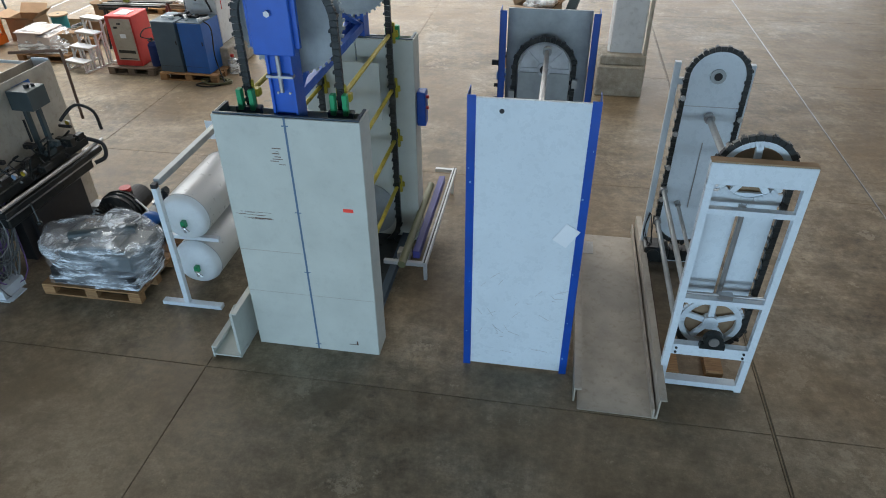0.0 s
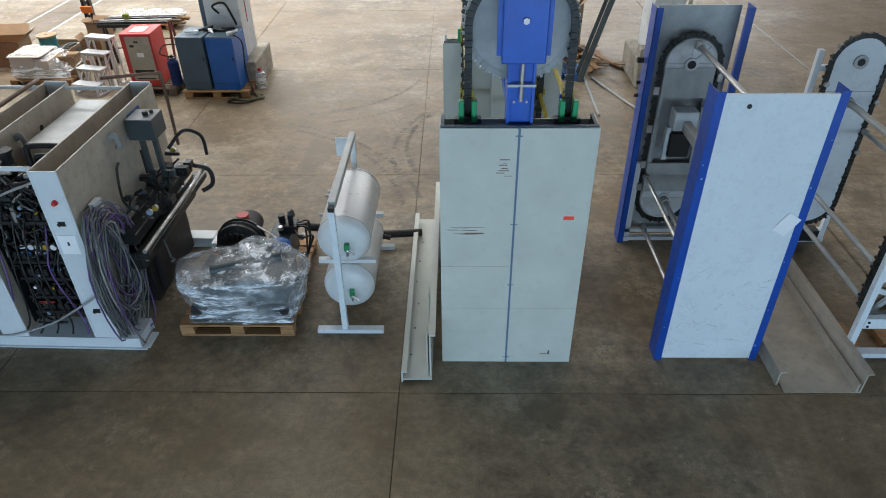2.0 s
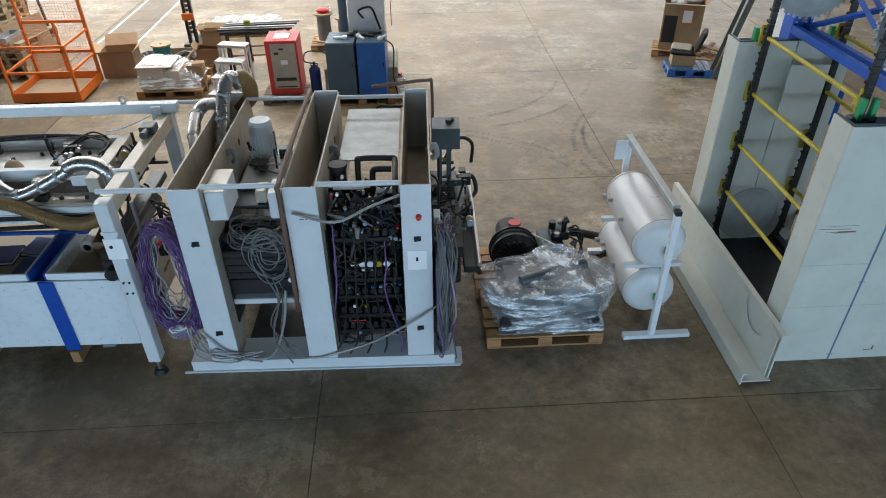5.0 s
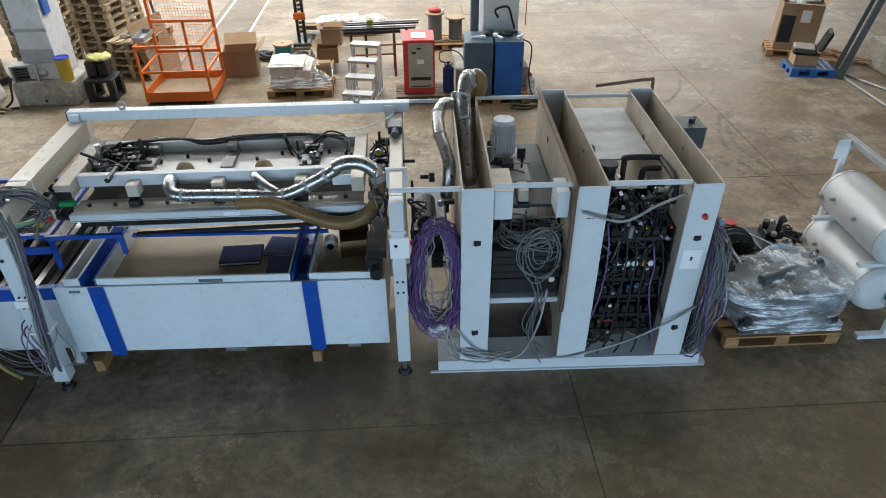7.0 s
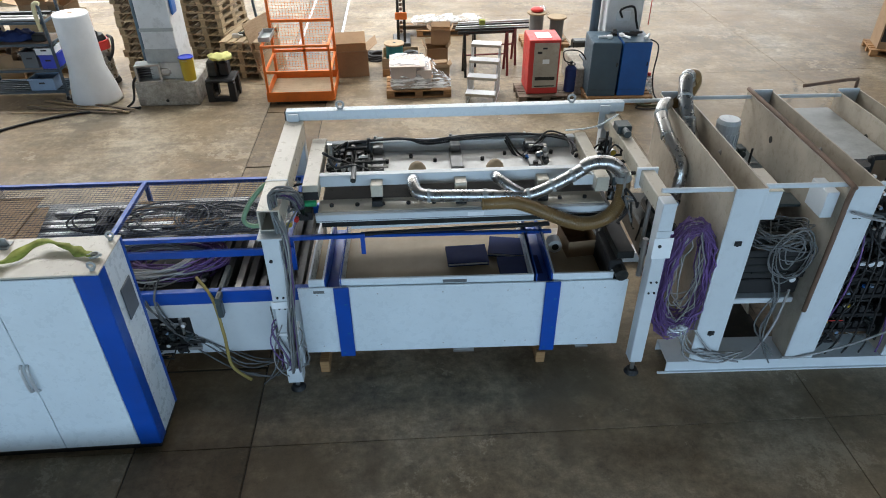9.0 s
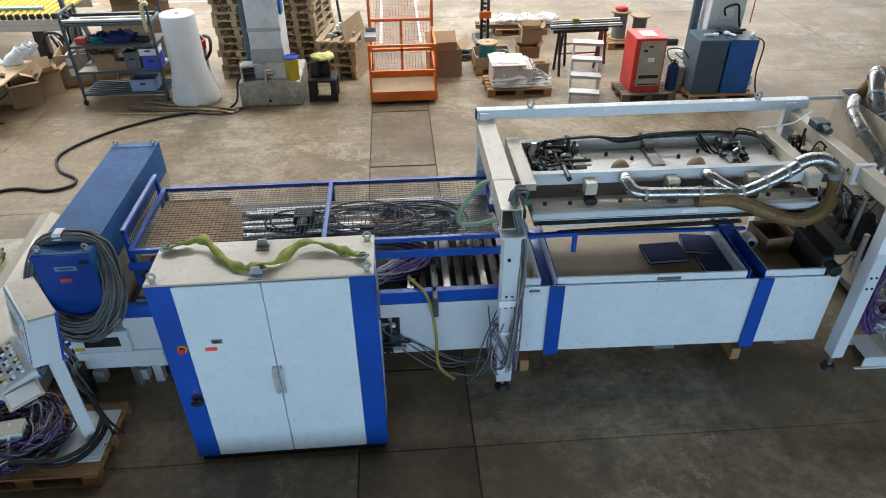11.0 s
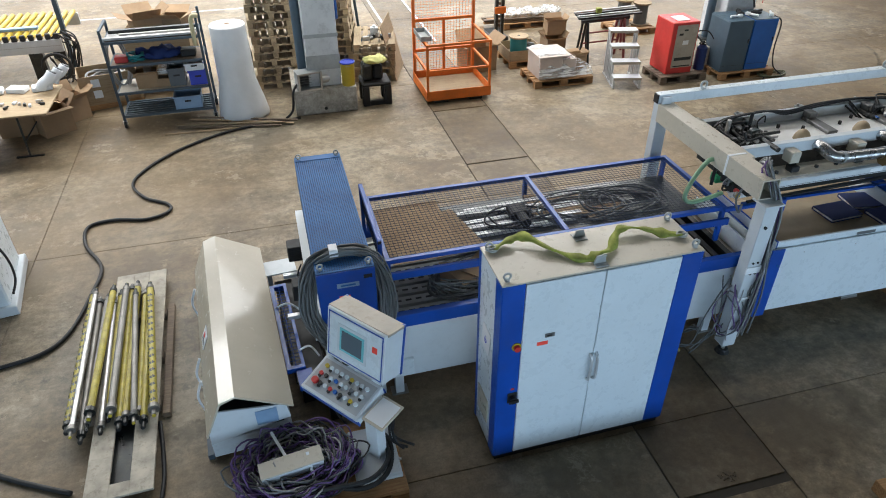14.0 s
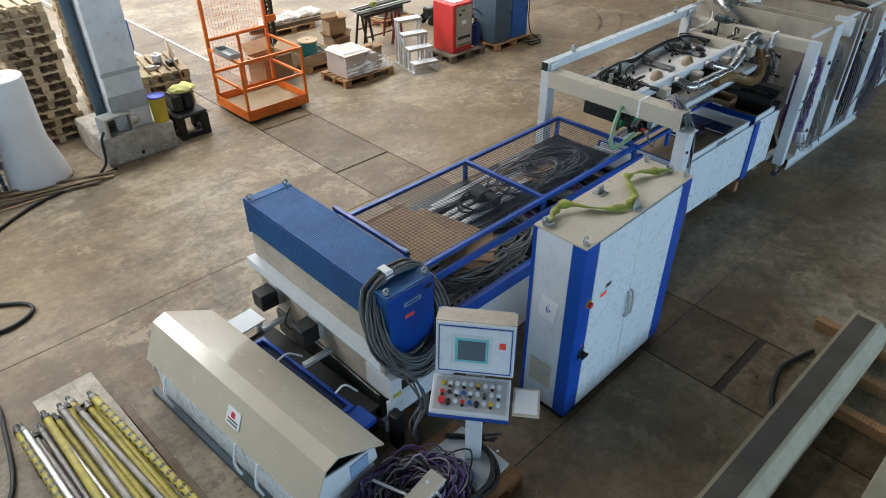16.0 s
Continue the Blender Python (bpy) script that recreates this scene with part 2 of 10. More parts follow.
TABLETOP = paint("tan_board", (0.36, 0.28, 0.18), 0.6, var=0.12)
CLEARPLASTIC = paint("clear_plate", (0.45, 0.45, 0.44), 0.25, var=0.1)
TEAL = paint("teal_wire", (0.015, 0.20, 0.22), 0.5)
BLUEMACHINE = paint("royal_blue_panel", (0.012, 0.11, 0.40), 0.4, dirt=0.15)
SLATE = paint("slate_blue_panel", (0.055, 0.095, 0.13), 0.45, dirt=0.2)
NAVYCLOTH = paint("navy_cloth", (0.012, 0.03, 0.13), 0.85)
BLUEBIN = paint("blue_plastic", (0.03, 0.06, 0.5), 0.4)
PALEBIN = paint("pale_blue_plastic", (0.22, 0.33, 0.48), 0.45)
GREYBIN = paint("grey_plastic", (0.10, 0.115, 0.13), 0.5)
GOLD = paint("yellow_bucket", (0.50, 0.36, 0.03), 0.35)
SCREEN = paint("touch_screen", (0.10, 0.14, 0.17), 0.15, var=0.05, dirt=0)
CYAN = paint("screen_border", (0.16, 0.52, 0.56), 0.4, dirt=0)
MINT = paint("mint_board", (0.28, 0.52, 0.42), 0.6)
BRICKRED = paint("dark_red_steel", (0.16, 0.03, 0.03), 0.5)
LEAFSTEEL = paint("perforated_steel", (0.20, 0.20, 0.20), 0.45, metal=0.6)
WHITELINE = paint("floor_line_paint", (0.46, 0.48, 0.49), 0.6, dirt=0.5, dirtcol=(0.3, 0.29, 0.27))

# ---- shaping helpers ----
rng = random.Random(7)


class Shape:
    """Collects solids in one bmesh."""

    def __init__(self):
        self.bm = bmesh.new()

    def box(self, x0, x1, y0, y1, z0, z1, bev=0.0, m=None):
        t = Matrix.Translation(((x0 + x1) / 2, (y0 + y1) / 2, (z0 + z1) / 2)) @ Matrix.Diagonal((abs(x1 - x0), abs(y1 - y0), abs(z1 - z0), 1))
        if m is not None:
            t = m @ t
        r = bmesh.ops.create_cube(self.bm, size=1, matrix=t)
        if bev:
            edges = list({e for v in r["verts"] for e in v.link_edges})
            bmesh.ops.bevel(self.bm, geom=edges, offset=bev, segments=1, affect="EDGES")
        return self

    def cyl(self, a, b, r, r2=None, seg=14, caps=True):
        a, b = Vector(a), Vector(b)
        d = b - a
        q = d.to_track_quat("Z", "Y").to_matrix().to_4x4()
        bmesh.ops.create_cone(self.bm, cap_ends=caps, segments=seg, radius1=r, radius2=r if r2 is None else r2, depth=d.length, matrix=Matrix.Translation((a + b) / 2) @ q)
        return self

    def ball(self, c, r, sx=1, sy=1, sz=1, seg=14):
        bmesh.ops.create_uvsphere(self.bm, u_segments=seg, v_segments=max(6, seg * 2 // 3), radius=r, matrix=Matrix.Translation(c) @ Matrix.Diagonal((sx, sy, sz, 1)))
        return self

    def prism(self, pts, axis, lo, hi):
        """Extrudes an outline: pts are (u, v) in the plane across axis (x: y, z; y: x, z; z: x, y)."""
        def at(u, v, w):
            return {"x": (w, u, v), "y": (u, w, v), "z": (u, v, w)}[axis]
        a = [self.bm.verts.new(at(u, v, lo)) for u, v in pts]
        b = [self.bm.verts.new(at(u, v, hi)) for u, v in pts]
        n = len(pts)
        faces = [self.bm.faces.new(a), self.bm.faces.new(list(reversed(b)))]
        for i in range(n):
            faces.append(self.bm.faces.new((a[i], b[i], b[(i + 1) % n], a[(i + 1) % n])))
        bmesh.ops.recalc_face_normals(self.bm, faces=faces)
        return self

    def tube(self, pts, r, seg=6, smooth=0, closed=False):
        pts = [Vector(p) for p in pts]
        if smooth:
            pts = rounded(pts, smooth, closed)
        n = len(pts)
        rings, up = [], None
        for i, p in enumerate(pts):
            a = pts[i - 1] if (i or closed) else p
            b = pts[(i + 1) % n] if (i < n - 1 or closed) else p
            d = (b - a).normalized()
            if up is None:
                up = d.orthogonal().normalized()
            up = (up - d * up.dot(d))
            up = up.normalized() if up.length > 1e-6 else d.orthogonal().normalized()
            s = d.cross(up)
            rings.append([self.bm.verts.new(p + (up * math.cos(k * 2 * math.pi / seg) + s * math.sin(k * 2 * math.pi / seg)) * r) for k in range(seg)])
        for i in range(n if closed else n - 1):
            a, b = rings[i], rings[(i + 1) % n]
            for k in range(seg):
                f = self.bm.faces.new((a[k], a[(k + 1) % seg], b[(k + 1) % seg], b[k]))
                f.smooth = True
        if not closed:
            self.bm.faces.new(list(reversed(rings[0])))
            self.bm.faces.new(rings[-1])
        return self

    def ring(self, c, r, thick, axis="y", seg=40, tseg=6, zscale=1.0):
        c = Vector(c)
        pts = []
        for k in range(seg):
            a = 2 * math.pi * k / seg
            u, v = r * math.cos(a), r * math.sin(a) * zscale
            pts.append(c + Vector({"x": (0, u, v), "y": (u, 0, v), "z": (u, v, 0)}[axis]))
        return self.tube(pts, thick, tseg, closed=True)

    def square_tube(self, x0, x1, z0, z1, t, y0, y1):
        """A hollow square section along y, open at both ends."""
        def loop(a, b, c, d, y):
            return [self.bm.verts.new(p) for p in ((a, y, c), (b, y, c), (b, y, d), (a, y, d))]
        o0, o1 = loop(x0, x1, z0, z1, y0), loop(x0, x1, z0, z1, y1)
        i0, i1 = loop(x0 + t, x1 - t, z0 + t, z1 - t, y0), loop(x0 + t, x1 - t, z0 + t, z1 - t, y1)
        faces = []
        for k in range(4):
            j = (k + 1) % 4
            for q in ((o0[k], o0[j], o1[j], o1[k]), (i0[j], i0[k], i1[k], i1[j]), (o0[j], o0[k], i0[k], i0[j]), (o1[k], o1[j], i1[j], i1[k])):
                faces.append(self.bm.faces.new(q))
        bmesh.ops.recalc_face_normals(self.bm, faces=faces)
        return self

    def smooth(self, on=True):
        for f in self.bm.faces:
            f.smooth = on
        return self


def rounded(pts, steps, closed=False):
    """A Catmull-Rom line through pts."""
    out, n = [], len(pts)
    for i in range(n if closed else n - 1):
        p0 = pts[(i - 1) % n] if (closed or i) else pts[0]
        p1, p2 = pts[i], pts[(i + 1) % n]
        p3 = pts[(i + 2) % n] if (closed or i + 2 < n) else pts[-1]
        for k in range(steps):
            t = k / steps
            out.append(0.5 * ((2 * p1) + (p2 - p0) * t + (2 * p0 - 5 * p1 + 4 * p2 - p3) * t * t + (3 * p1 - p0 - 3 * p2 + p3) * t ** 3))
    if not closed:
        out.append(pts[-1])
    return out


APART = {"cover_plate", "brown_backing", "wood_block", "guide_rail", "chain_carrier", "skid", "frame_leg", "floor_beam", "rail_foot", "box_post", "bolts", "frame_bolt",
         "guide_block", "fork_pocket", "bearer", "strap_bolt", "chain_pin", "chain_lug", "screw", "side_strip", "rear_strip", "bolt", "side_nozzle", "motor_ribs", "base_bolt",
         "black_cable", "strap", "cross_rail", "profile", "floor_bracket", "end_leg", "white_tie", "leg_frame", "rivet", "scratches_bar", "white_plate", "beam_bracket", "button_pair", "duct_clamp", "green_fitting", "catch", "tension_screw", "side_fitting", "button", "front_sheet", "side_rod", "wall_hole", "label_plate", "front_sill", "lever", "saddle", "fitting", "hose_stub", "cover_rib", "weld_seam", "display"}
LOOSE = {"coil", "cable_strand", "cable_loop", "cable_bundle", "cable_knot", "bed_cable", "scuff", "paint_chip", "chain", "perforation", "mesh", "fin",
         "hose_rib", "duct_rib", "slot", "tape_stripe", "dust_patch", "packing_paper", "end_cable", "tail", "cable_tail", "control_wire", "winding"}


def islands(bm):
    """Splits a bmesh into one bmesh for each connected piece."""
    left, out = set(bm.verts), []
    while left:
        todo, seen = [left.pop()], set()
        while todo:
            v = todo.pop()
            seen.add(v)
            for e in v.link_edges:
                o = e.other_vert(v)
                if o in left:
                    left.discard(o)
                    todo.append(o)
        piece = bmesh.new()
        copy = {v: piece.verts.new(v.co) for v in bm.verts if v in seen}
        for f in bm.faces:
            if f.verts[0] in seen:
                piece.faces.new([copy[v] for v in f.verts]).smooth = f.smooth
        out.append(piece)
    bm.free()
    return out


def part(name, shape, material, parent=None, label=""):
    bm = shape.bm if isinstance(shape, Shape) else shape
    if name in APART:
        pieces = islands(bm)
        for piece in pieces[1:]:
            solid(name, piece, material, parent, label)
        return solid(name, pieces[0], material, parent, label)
    ob = solid(name, bm, material, parent, label)
    return tagged(ob, kind="stuff") if name in LOOSE else ob


def solid(name, bm, material, parent, label):
    me = bpy.data.meshes.new(name)
    bm.to_mesh(me)
    bm.free()
    me.materials.append(material)
    ob = new(name, me)
    if parent is not None:
        ob.parent = parent
    if label:
        ob["label"] = label
    return ob


def thing(name, x, y, z, label, category, rz=0.0, group="", kind="", rx=0.0, ry=0.0):
    e = new(name)
    e.empty_display_size = 0.1
    e.matrix_world = pose(x, y, z, rx, ry, rz)
    return tagged(e, label, category, group, kind)


def S():
    return Shape()


def box(name, material, parent, x0, x1, y0, y1, z0, z1, bev=0.004, label="", m=None):
    return part(name, S().box(x0, x1, y0, y1, z0, z1, bev, m), material, parent, label)


def strands(path, n, r, spread, jitter=0.04, steps=5, seg=5, sag=0.0):
    """n cables that follow one path, each a little apart."""
    s = S()
    for _ in range(n):
        o = Vector((rng.uniform(-1, 1), rng.uniform(-1, 1), rng.uniform(-1, 1))) * spread
        pts = []
        for p in path:
            j = Vector((rng.uniform(-1, 1), rng.uniform(-1, 1), rng.uniform(-1, 1))) * jitter
            pts.append(Vector(p) + o + j)
        s.tube(pts, r, seg, smooth=steps)
    return s


def coil(c, rx_, ry_, turns, r, axis="z", wobble=0.12, height=0.05, seg=26, tseg=5, tilt=None):
    """Loose turns of cable round c, in the plane across axis."""
    s = S()
    for _ in range(turns):
        k1, k2 = 1 + rng.uniform(-wobble, wobble), 1 + rng.uniform(-wobble, wobble)
        ph, h = rng.uniform(0, 6.28), rng.uniform(-height, height)
        off = (rng.uniform(-wobble, wobble) * rx_ * 0.6, rng.uniform(-wobble, wobble) * ry_ * 0.6)
        pts = []
        for i in range(seg):
            a = 2 * math.pi * i / seg
            u, v = off[0] + rx_ * k1 * math.cos(a), off[1] + ry_ * k2 * math.sin(a)
            w = h + 0.5 * height * math.sin(a * 2 + ph)
            p = {"x": (w, u, v), "y": (u, w, v), "z": (u, v, w)}[axis]
            pts.append(Vector(c) + Vector(p))
        s.tube(pts, r, tseg, closed=True)
    return s


def open_box(x0, x1, y0, y1, z0, z1, t):
    """A box with thick walls and no lid."""
    return S().box(x0, x1, y0, y1, z0, z0 + t).box(x0, x0 + t, y0, y1, z0 + t, z1).box(x1 - t, x1, y0, y1, z0 + t, z1).box(x0 + t, x1 - t, y0, y0 + t, z0 + t, z1).box(x0 + t, x1 - t, y1 - t, y1, z0 + t, z1)


def pallet(name, x, y, label, w=1.2, d=0.8, rz=0.0, wood=None, z=0.0, group="pallets"):
    """Euro pallet: five deck boards, nine blocks, three runners. x, y: its middle."""
    wood = wood or WOOD
    p = thing(name, x, y, z, label, "pallet", rz, group)
    for i in range(5):
        yy = -d / 2 + 0.0725 + i * (d - 0.145) / 4
        box("deck_board", wood, p, -w / 2, w / 2, yy - (0.07 if i % 2 == 0 else 0.048), yy + (0.07 if i % 2 == 0 else 0.048), 0.122, 0.144, 0.003)
    for i in range(3):
        xx = -w / 2 + 0.07 + i * (w - 0.14) / 2
        box("stringer_board", wood, p, xx - 0.07, xx + 0.07, -d / 2, d / 2, 0.1, 0.122, 0.002)
    for j in range(3):
        yy = -d / 2 + 0.05 + j * (d - 0.1) / 2
        box("runner", wood, p, -w / 2, w / 2, yy - 0.05, yy + 0.05, 0.0, 0.022, 0.002)
        for i in range(3):
            xx = -w / 2 + 0.0725 + i * (w - 0.145) / 2
            box("block", wood, p, xx - 0.0725, xx + 0.0725, yy - 0.05, yy + 0.05, 0.022, 0.1, 0.003)
    return p


def carton(x, y, z, w, d, h, label, rz=0.0, lid=True, material=None, flap=0.5):
    """Open cardboard box with four walls, bottom and flaps standing out."""
    material = material or CARD
    c = thing("cardboard_box", x, y, z, label, "cardboard box", rz, "cardboard boxes")
    part("body", open_box(-w / 2, w / 2, -d / 2, d / 2, 0, h, 0.006), material, c)
    if lid:
        f = min(w, d) * flap
        for k, (ang, ln, off) in enumerate(((rng.uniform(20, 60), w, d / 2), (rng.uniform(10, 60), w, d / 2), (rng.uniform(20, 70), d, w / 2), (rng.uniform(20, 70), d, w / 2))):
            turn = pose(0, 0, h, 0, 0, (0, 180, 90, 270)[k])
            m = turn @ pose(0, off, 0.001, ang, 0, 0)
            part("flap", S().box(-ln / 2 + 0.004, ln / 2 - 0.004, 0.0, f, -0.004, 0.0, 0, m), material, c)
    return c

# ---- the hall ----
def hall():
    base = tagged(part("ground", S().box(-45, 28, -8, 34, -0.3, -0.012), JOINT), "dark joint filler under the concrete floor", "floor", kind="structure")
    floor = thing("floor", 0, 0, 0, "worn grey-brown concrete slab floor with stains and joints", "floor", kind="structure")
    xs = [-45, -39.4, -34.4, -29.4, -24.3, -19.25, -13.4, -12.38, -7.17, -3.16, 2.2, 4.5, 9.8, 15, 20, 28]
    ys = [-8, -4.4, -0.05, 4.28, 8.6, 13.05, 17.4, 21.8, 26.2, 34]
    g = 0.0026
    for i in range(len(xs) - 1):
        for j in range(len(ys) - 1):
            x0, x1, y0, y1 = xs[i], xs[i + 1], ys[j], ys[j + 1]
            trench = abs(x0 + 13.4) < 0.1
            gx0 = 0.03 if abs(x0 - 2.2) < 0.05 else 0.011 if trench else g
            gx1 = 0.011 if trench else g
            cuts = [(y0, y1)]
            if trench and 3.6 < y0 < 13:
                cuts = [(y0, y0 + 0.965), (y0 + 0.99, y0 + 3.05), (y0 + 3.07, y1)]
            if trench and y0 < 3.5 < y1:
                cuts = [(y0, 3.465), (3.545, y1)]
            for c0, c1 in cuts:
                part("slab", S().box(x0 + gx0, x1 - gx1, c0 + g, c1 - g, -0.02, rng.uniform(-0.001, 0.001), 0.004), FLOOR_OLD if trench else FLOOR, floor)
    # rails let into the floor
    for x in (2.2, 4.5):
        r = thing("floor_rail", x, 0, 0, "rusty steel rail let into the concrete floor", "rail", group="floor rails", kind="structure")
        part("rail", S().box(0.001, 0.018, -8, 34, -0.01, 0.002), STEEL if x > 3 else FLOOR_OLD, r)
        part("flange", S().box(0.019, 0.028, -8, 34, -0.01, -0.006), JOINT, r)
    # painted lines far behind
    for x0, x1, y0, y1 in ((-13.28, -13.22, 15.5, 34), (-12.38, -12.32, 15.5, 34), (-24, -12.4, 19.5, 19.6)):
        tagged(part("floor_line", S().box(x0, x1, y0, y1, 0.0015, 0.003), WHITELINE), "worn white painted line on the concrete floor", "floor marking", kind="structure")
    # walls with thickness, out of view; a window band in the near and far wall; near west and east pieces added to
    # block side light
    for nm, x0, x1, y0, y1, z0, z1 in (
        ("wall_near_low", -45, 28, -8.3, -8, 0, 1.0), ("light_block_near_west", -45, -24, -8.3, -8, 1.0, 3.6), ("light_block_near_east", 16, 28, -8.3, -8, 1.0, 3.6), ("wall_near_high", -45, 28, -8.3, -8, 3.6, 9),
        ("wall_far_low", -45, 28, 34, 34.3, 0, 3), ("wall_far_high", -45, 28, 34, 34.3, 6, 9),
        # west wall left open to let the added fill lamp in
        ("wall_west_south", -45.3, -45, -8.3, -2.5, 0, 9), ("wall_west_north", -45.3, -45, 6.5, 34.3, 0, 9), ("wall_west_lintel", -45.3, -45, -2.5, 6.5, 4.6, 9), ("wall_west_sill", -45.3, -45, -2.5, 6.5, 0, 0.6), ("wall_east", 28, 28.3, -8.3, 34.3, 0, 9)):
        tagged(part(nm, S().box(x0, x1, y0, y1, z0, z1), WALL), "plain pale hall wall out of view", "wall", kind="structure")
    ceil = S()
    for y0, y1 in ((-8.3, 8.5), (10.5, 14.5), (17.5, 23.5), (28.5, 34.3)):
        ceil.box(-45.3, 28.3, y0, y1, 9, 9.2)
    tagged(part("ceiling", ceil, ROOF), "grey sheet roof with long roof lights", "ceiling", kind="structure")


hall()




def tyre_marks():
    """Faint curved rubber marks where trucks turned."""
    for cx, cy, r0, a0, a1 in ((-6.5, 7.2, 3.2, 10, 70), (-6.6, 7.0, 3.6, 15, 72), (-5.6, 13.2, 2.4, -80, -15), (-5.5, 13.4, 3.0, -75, -20), (-1.2, 9.6, 2.2, 140, 205), (-1.0, 9.4, 2.6, 145, 200)):
        s = S()
        n = int(abs(a1 - a0) * 1.6)
        for k in range(n):
            a = radians(a0 + (a1 - a0) * k / n)
            if rng.random() < 0.5:
                s.box(-0.018, 0.018, -0.05 * rng.uniform(0.4, 1), 0.05 * rng.uniform(0.4, 1), 0.0012, 0.0019, 0, pose(cx + r0 * math.cos(a), cy + r0 * math.sin(a), 0, 0, 0, math.degrees(a) + 90 + rng.uniform(-15, 15)))
        tagged(part("tyre_mark", s, MARK), "faint curved tyre mark on the concrete floor", "stain", group="tyre marks", kind="stuff")


MARK = concrete("rubber_mark", (0.080, 0.063, 0.042), (0.145, 0.120, 0.084), (0.215, 0.187, 0.14), 0.36)
tyre_marks()

# ---- chain towers at the start ----
def bolt_row(pts, r, h, axis):
    s = S()
    for p in pts:
        q = list(p)
        q["xyz".index(axis)] += h
        s.cyl(p, q, r, seg=6)
    return s


def chain_loop(cx, y0, y1, z0, z1, r, pitch=0.055, link=0.024):
    """Roller chain round two wheels in the x-z plane: separate link blocks on a stadium line."""
    s = S()
    straight = z1 - z0
    total = 2 * straight + 2 * math.pi * r
    n = int(total / pitch)
    for k in range(n):
        d = k * total / n
        if d < straight:
            x, z, a = cx - r, z0 + d, 90
        elif d < straight + math.pi * r:
            th = math.pi - (d - straight) / r
            x, z, a = cx + r * math.cos(th), z1 + r * math.sin(th), math.degrees(th) - 90
        elif d < 2 * straight + math.pi * r:
            x, z, a = cx + r, z1 - (d - straight - math.pi * r), 90
        else:
            th = -(d - 2 * straight - math.pi * r) / r
            x, z, a = cx + r * math.cos(th), z0 + r * math.sin(th), math.degrees(th) - 90
        m = pose(x, (y0 + y1) / 2, z, 0, -a, 0)
        s.box(-pitch * 0.46, pitch * 0.46, -(y1 - y0) / 2, (y1 - y0) / 2, -link, link, 0, m)
        if k % 2 == 0:
            s.box(-0.012, 0.012, -(y1 - y0) / 2 - 0.01, (y1 - y0) / 2 + 0.01, link, link + 0.012, 0, m)
    return s


def spoked_wheel(cx, cy, cz, r, spokes, width=0.05):
    s = S()
    n = 44
    for k in range(n):
        a = 2 * math.pi * k / n
        s.box(-r * math.pi / n * 1.03, r * math.pi / n * 1.03, -width / 2, width / 2, -0.025, 0.025, 0, pose(cx + (r - 0.025) * math.cos(a), cy, cz + (r - 0.025) * math.sin(a), 0, -math.degrees(a) - 90, 0))
        s.box(-0.012, 0.012, -0.012, 0.012, 0, 0.022, 0, pose(cx + r * math.cos(a), cy, cz + r * math.sin(a), 0, 90 - math.degrees(a), 0))
    for k in range(spokes):
        a = 2 * math.pi * k / spokes + 0.35
        s.box(0.05, r - 0.04, -width * 0.35, width * 0.35, -0.028, 0.028, 0.006, pose(cx, cy, cz, 0, -math.degrees(a), 0))
    s.cyl((cx, cy - width * 0.8, cz), (cx, cy + width * 0.8, cz), 0.07, seg=20)
    return s


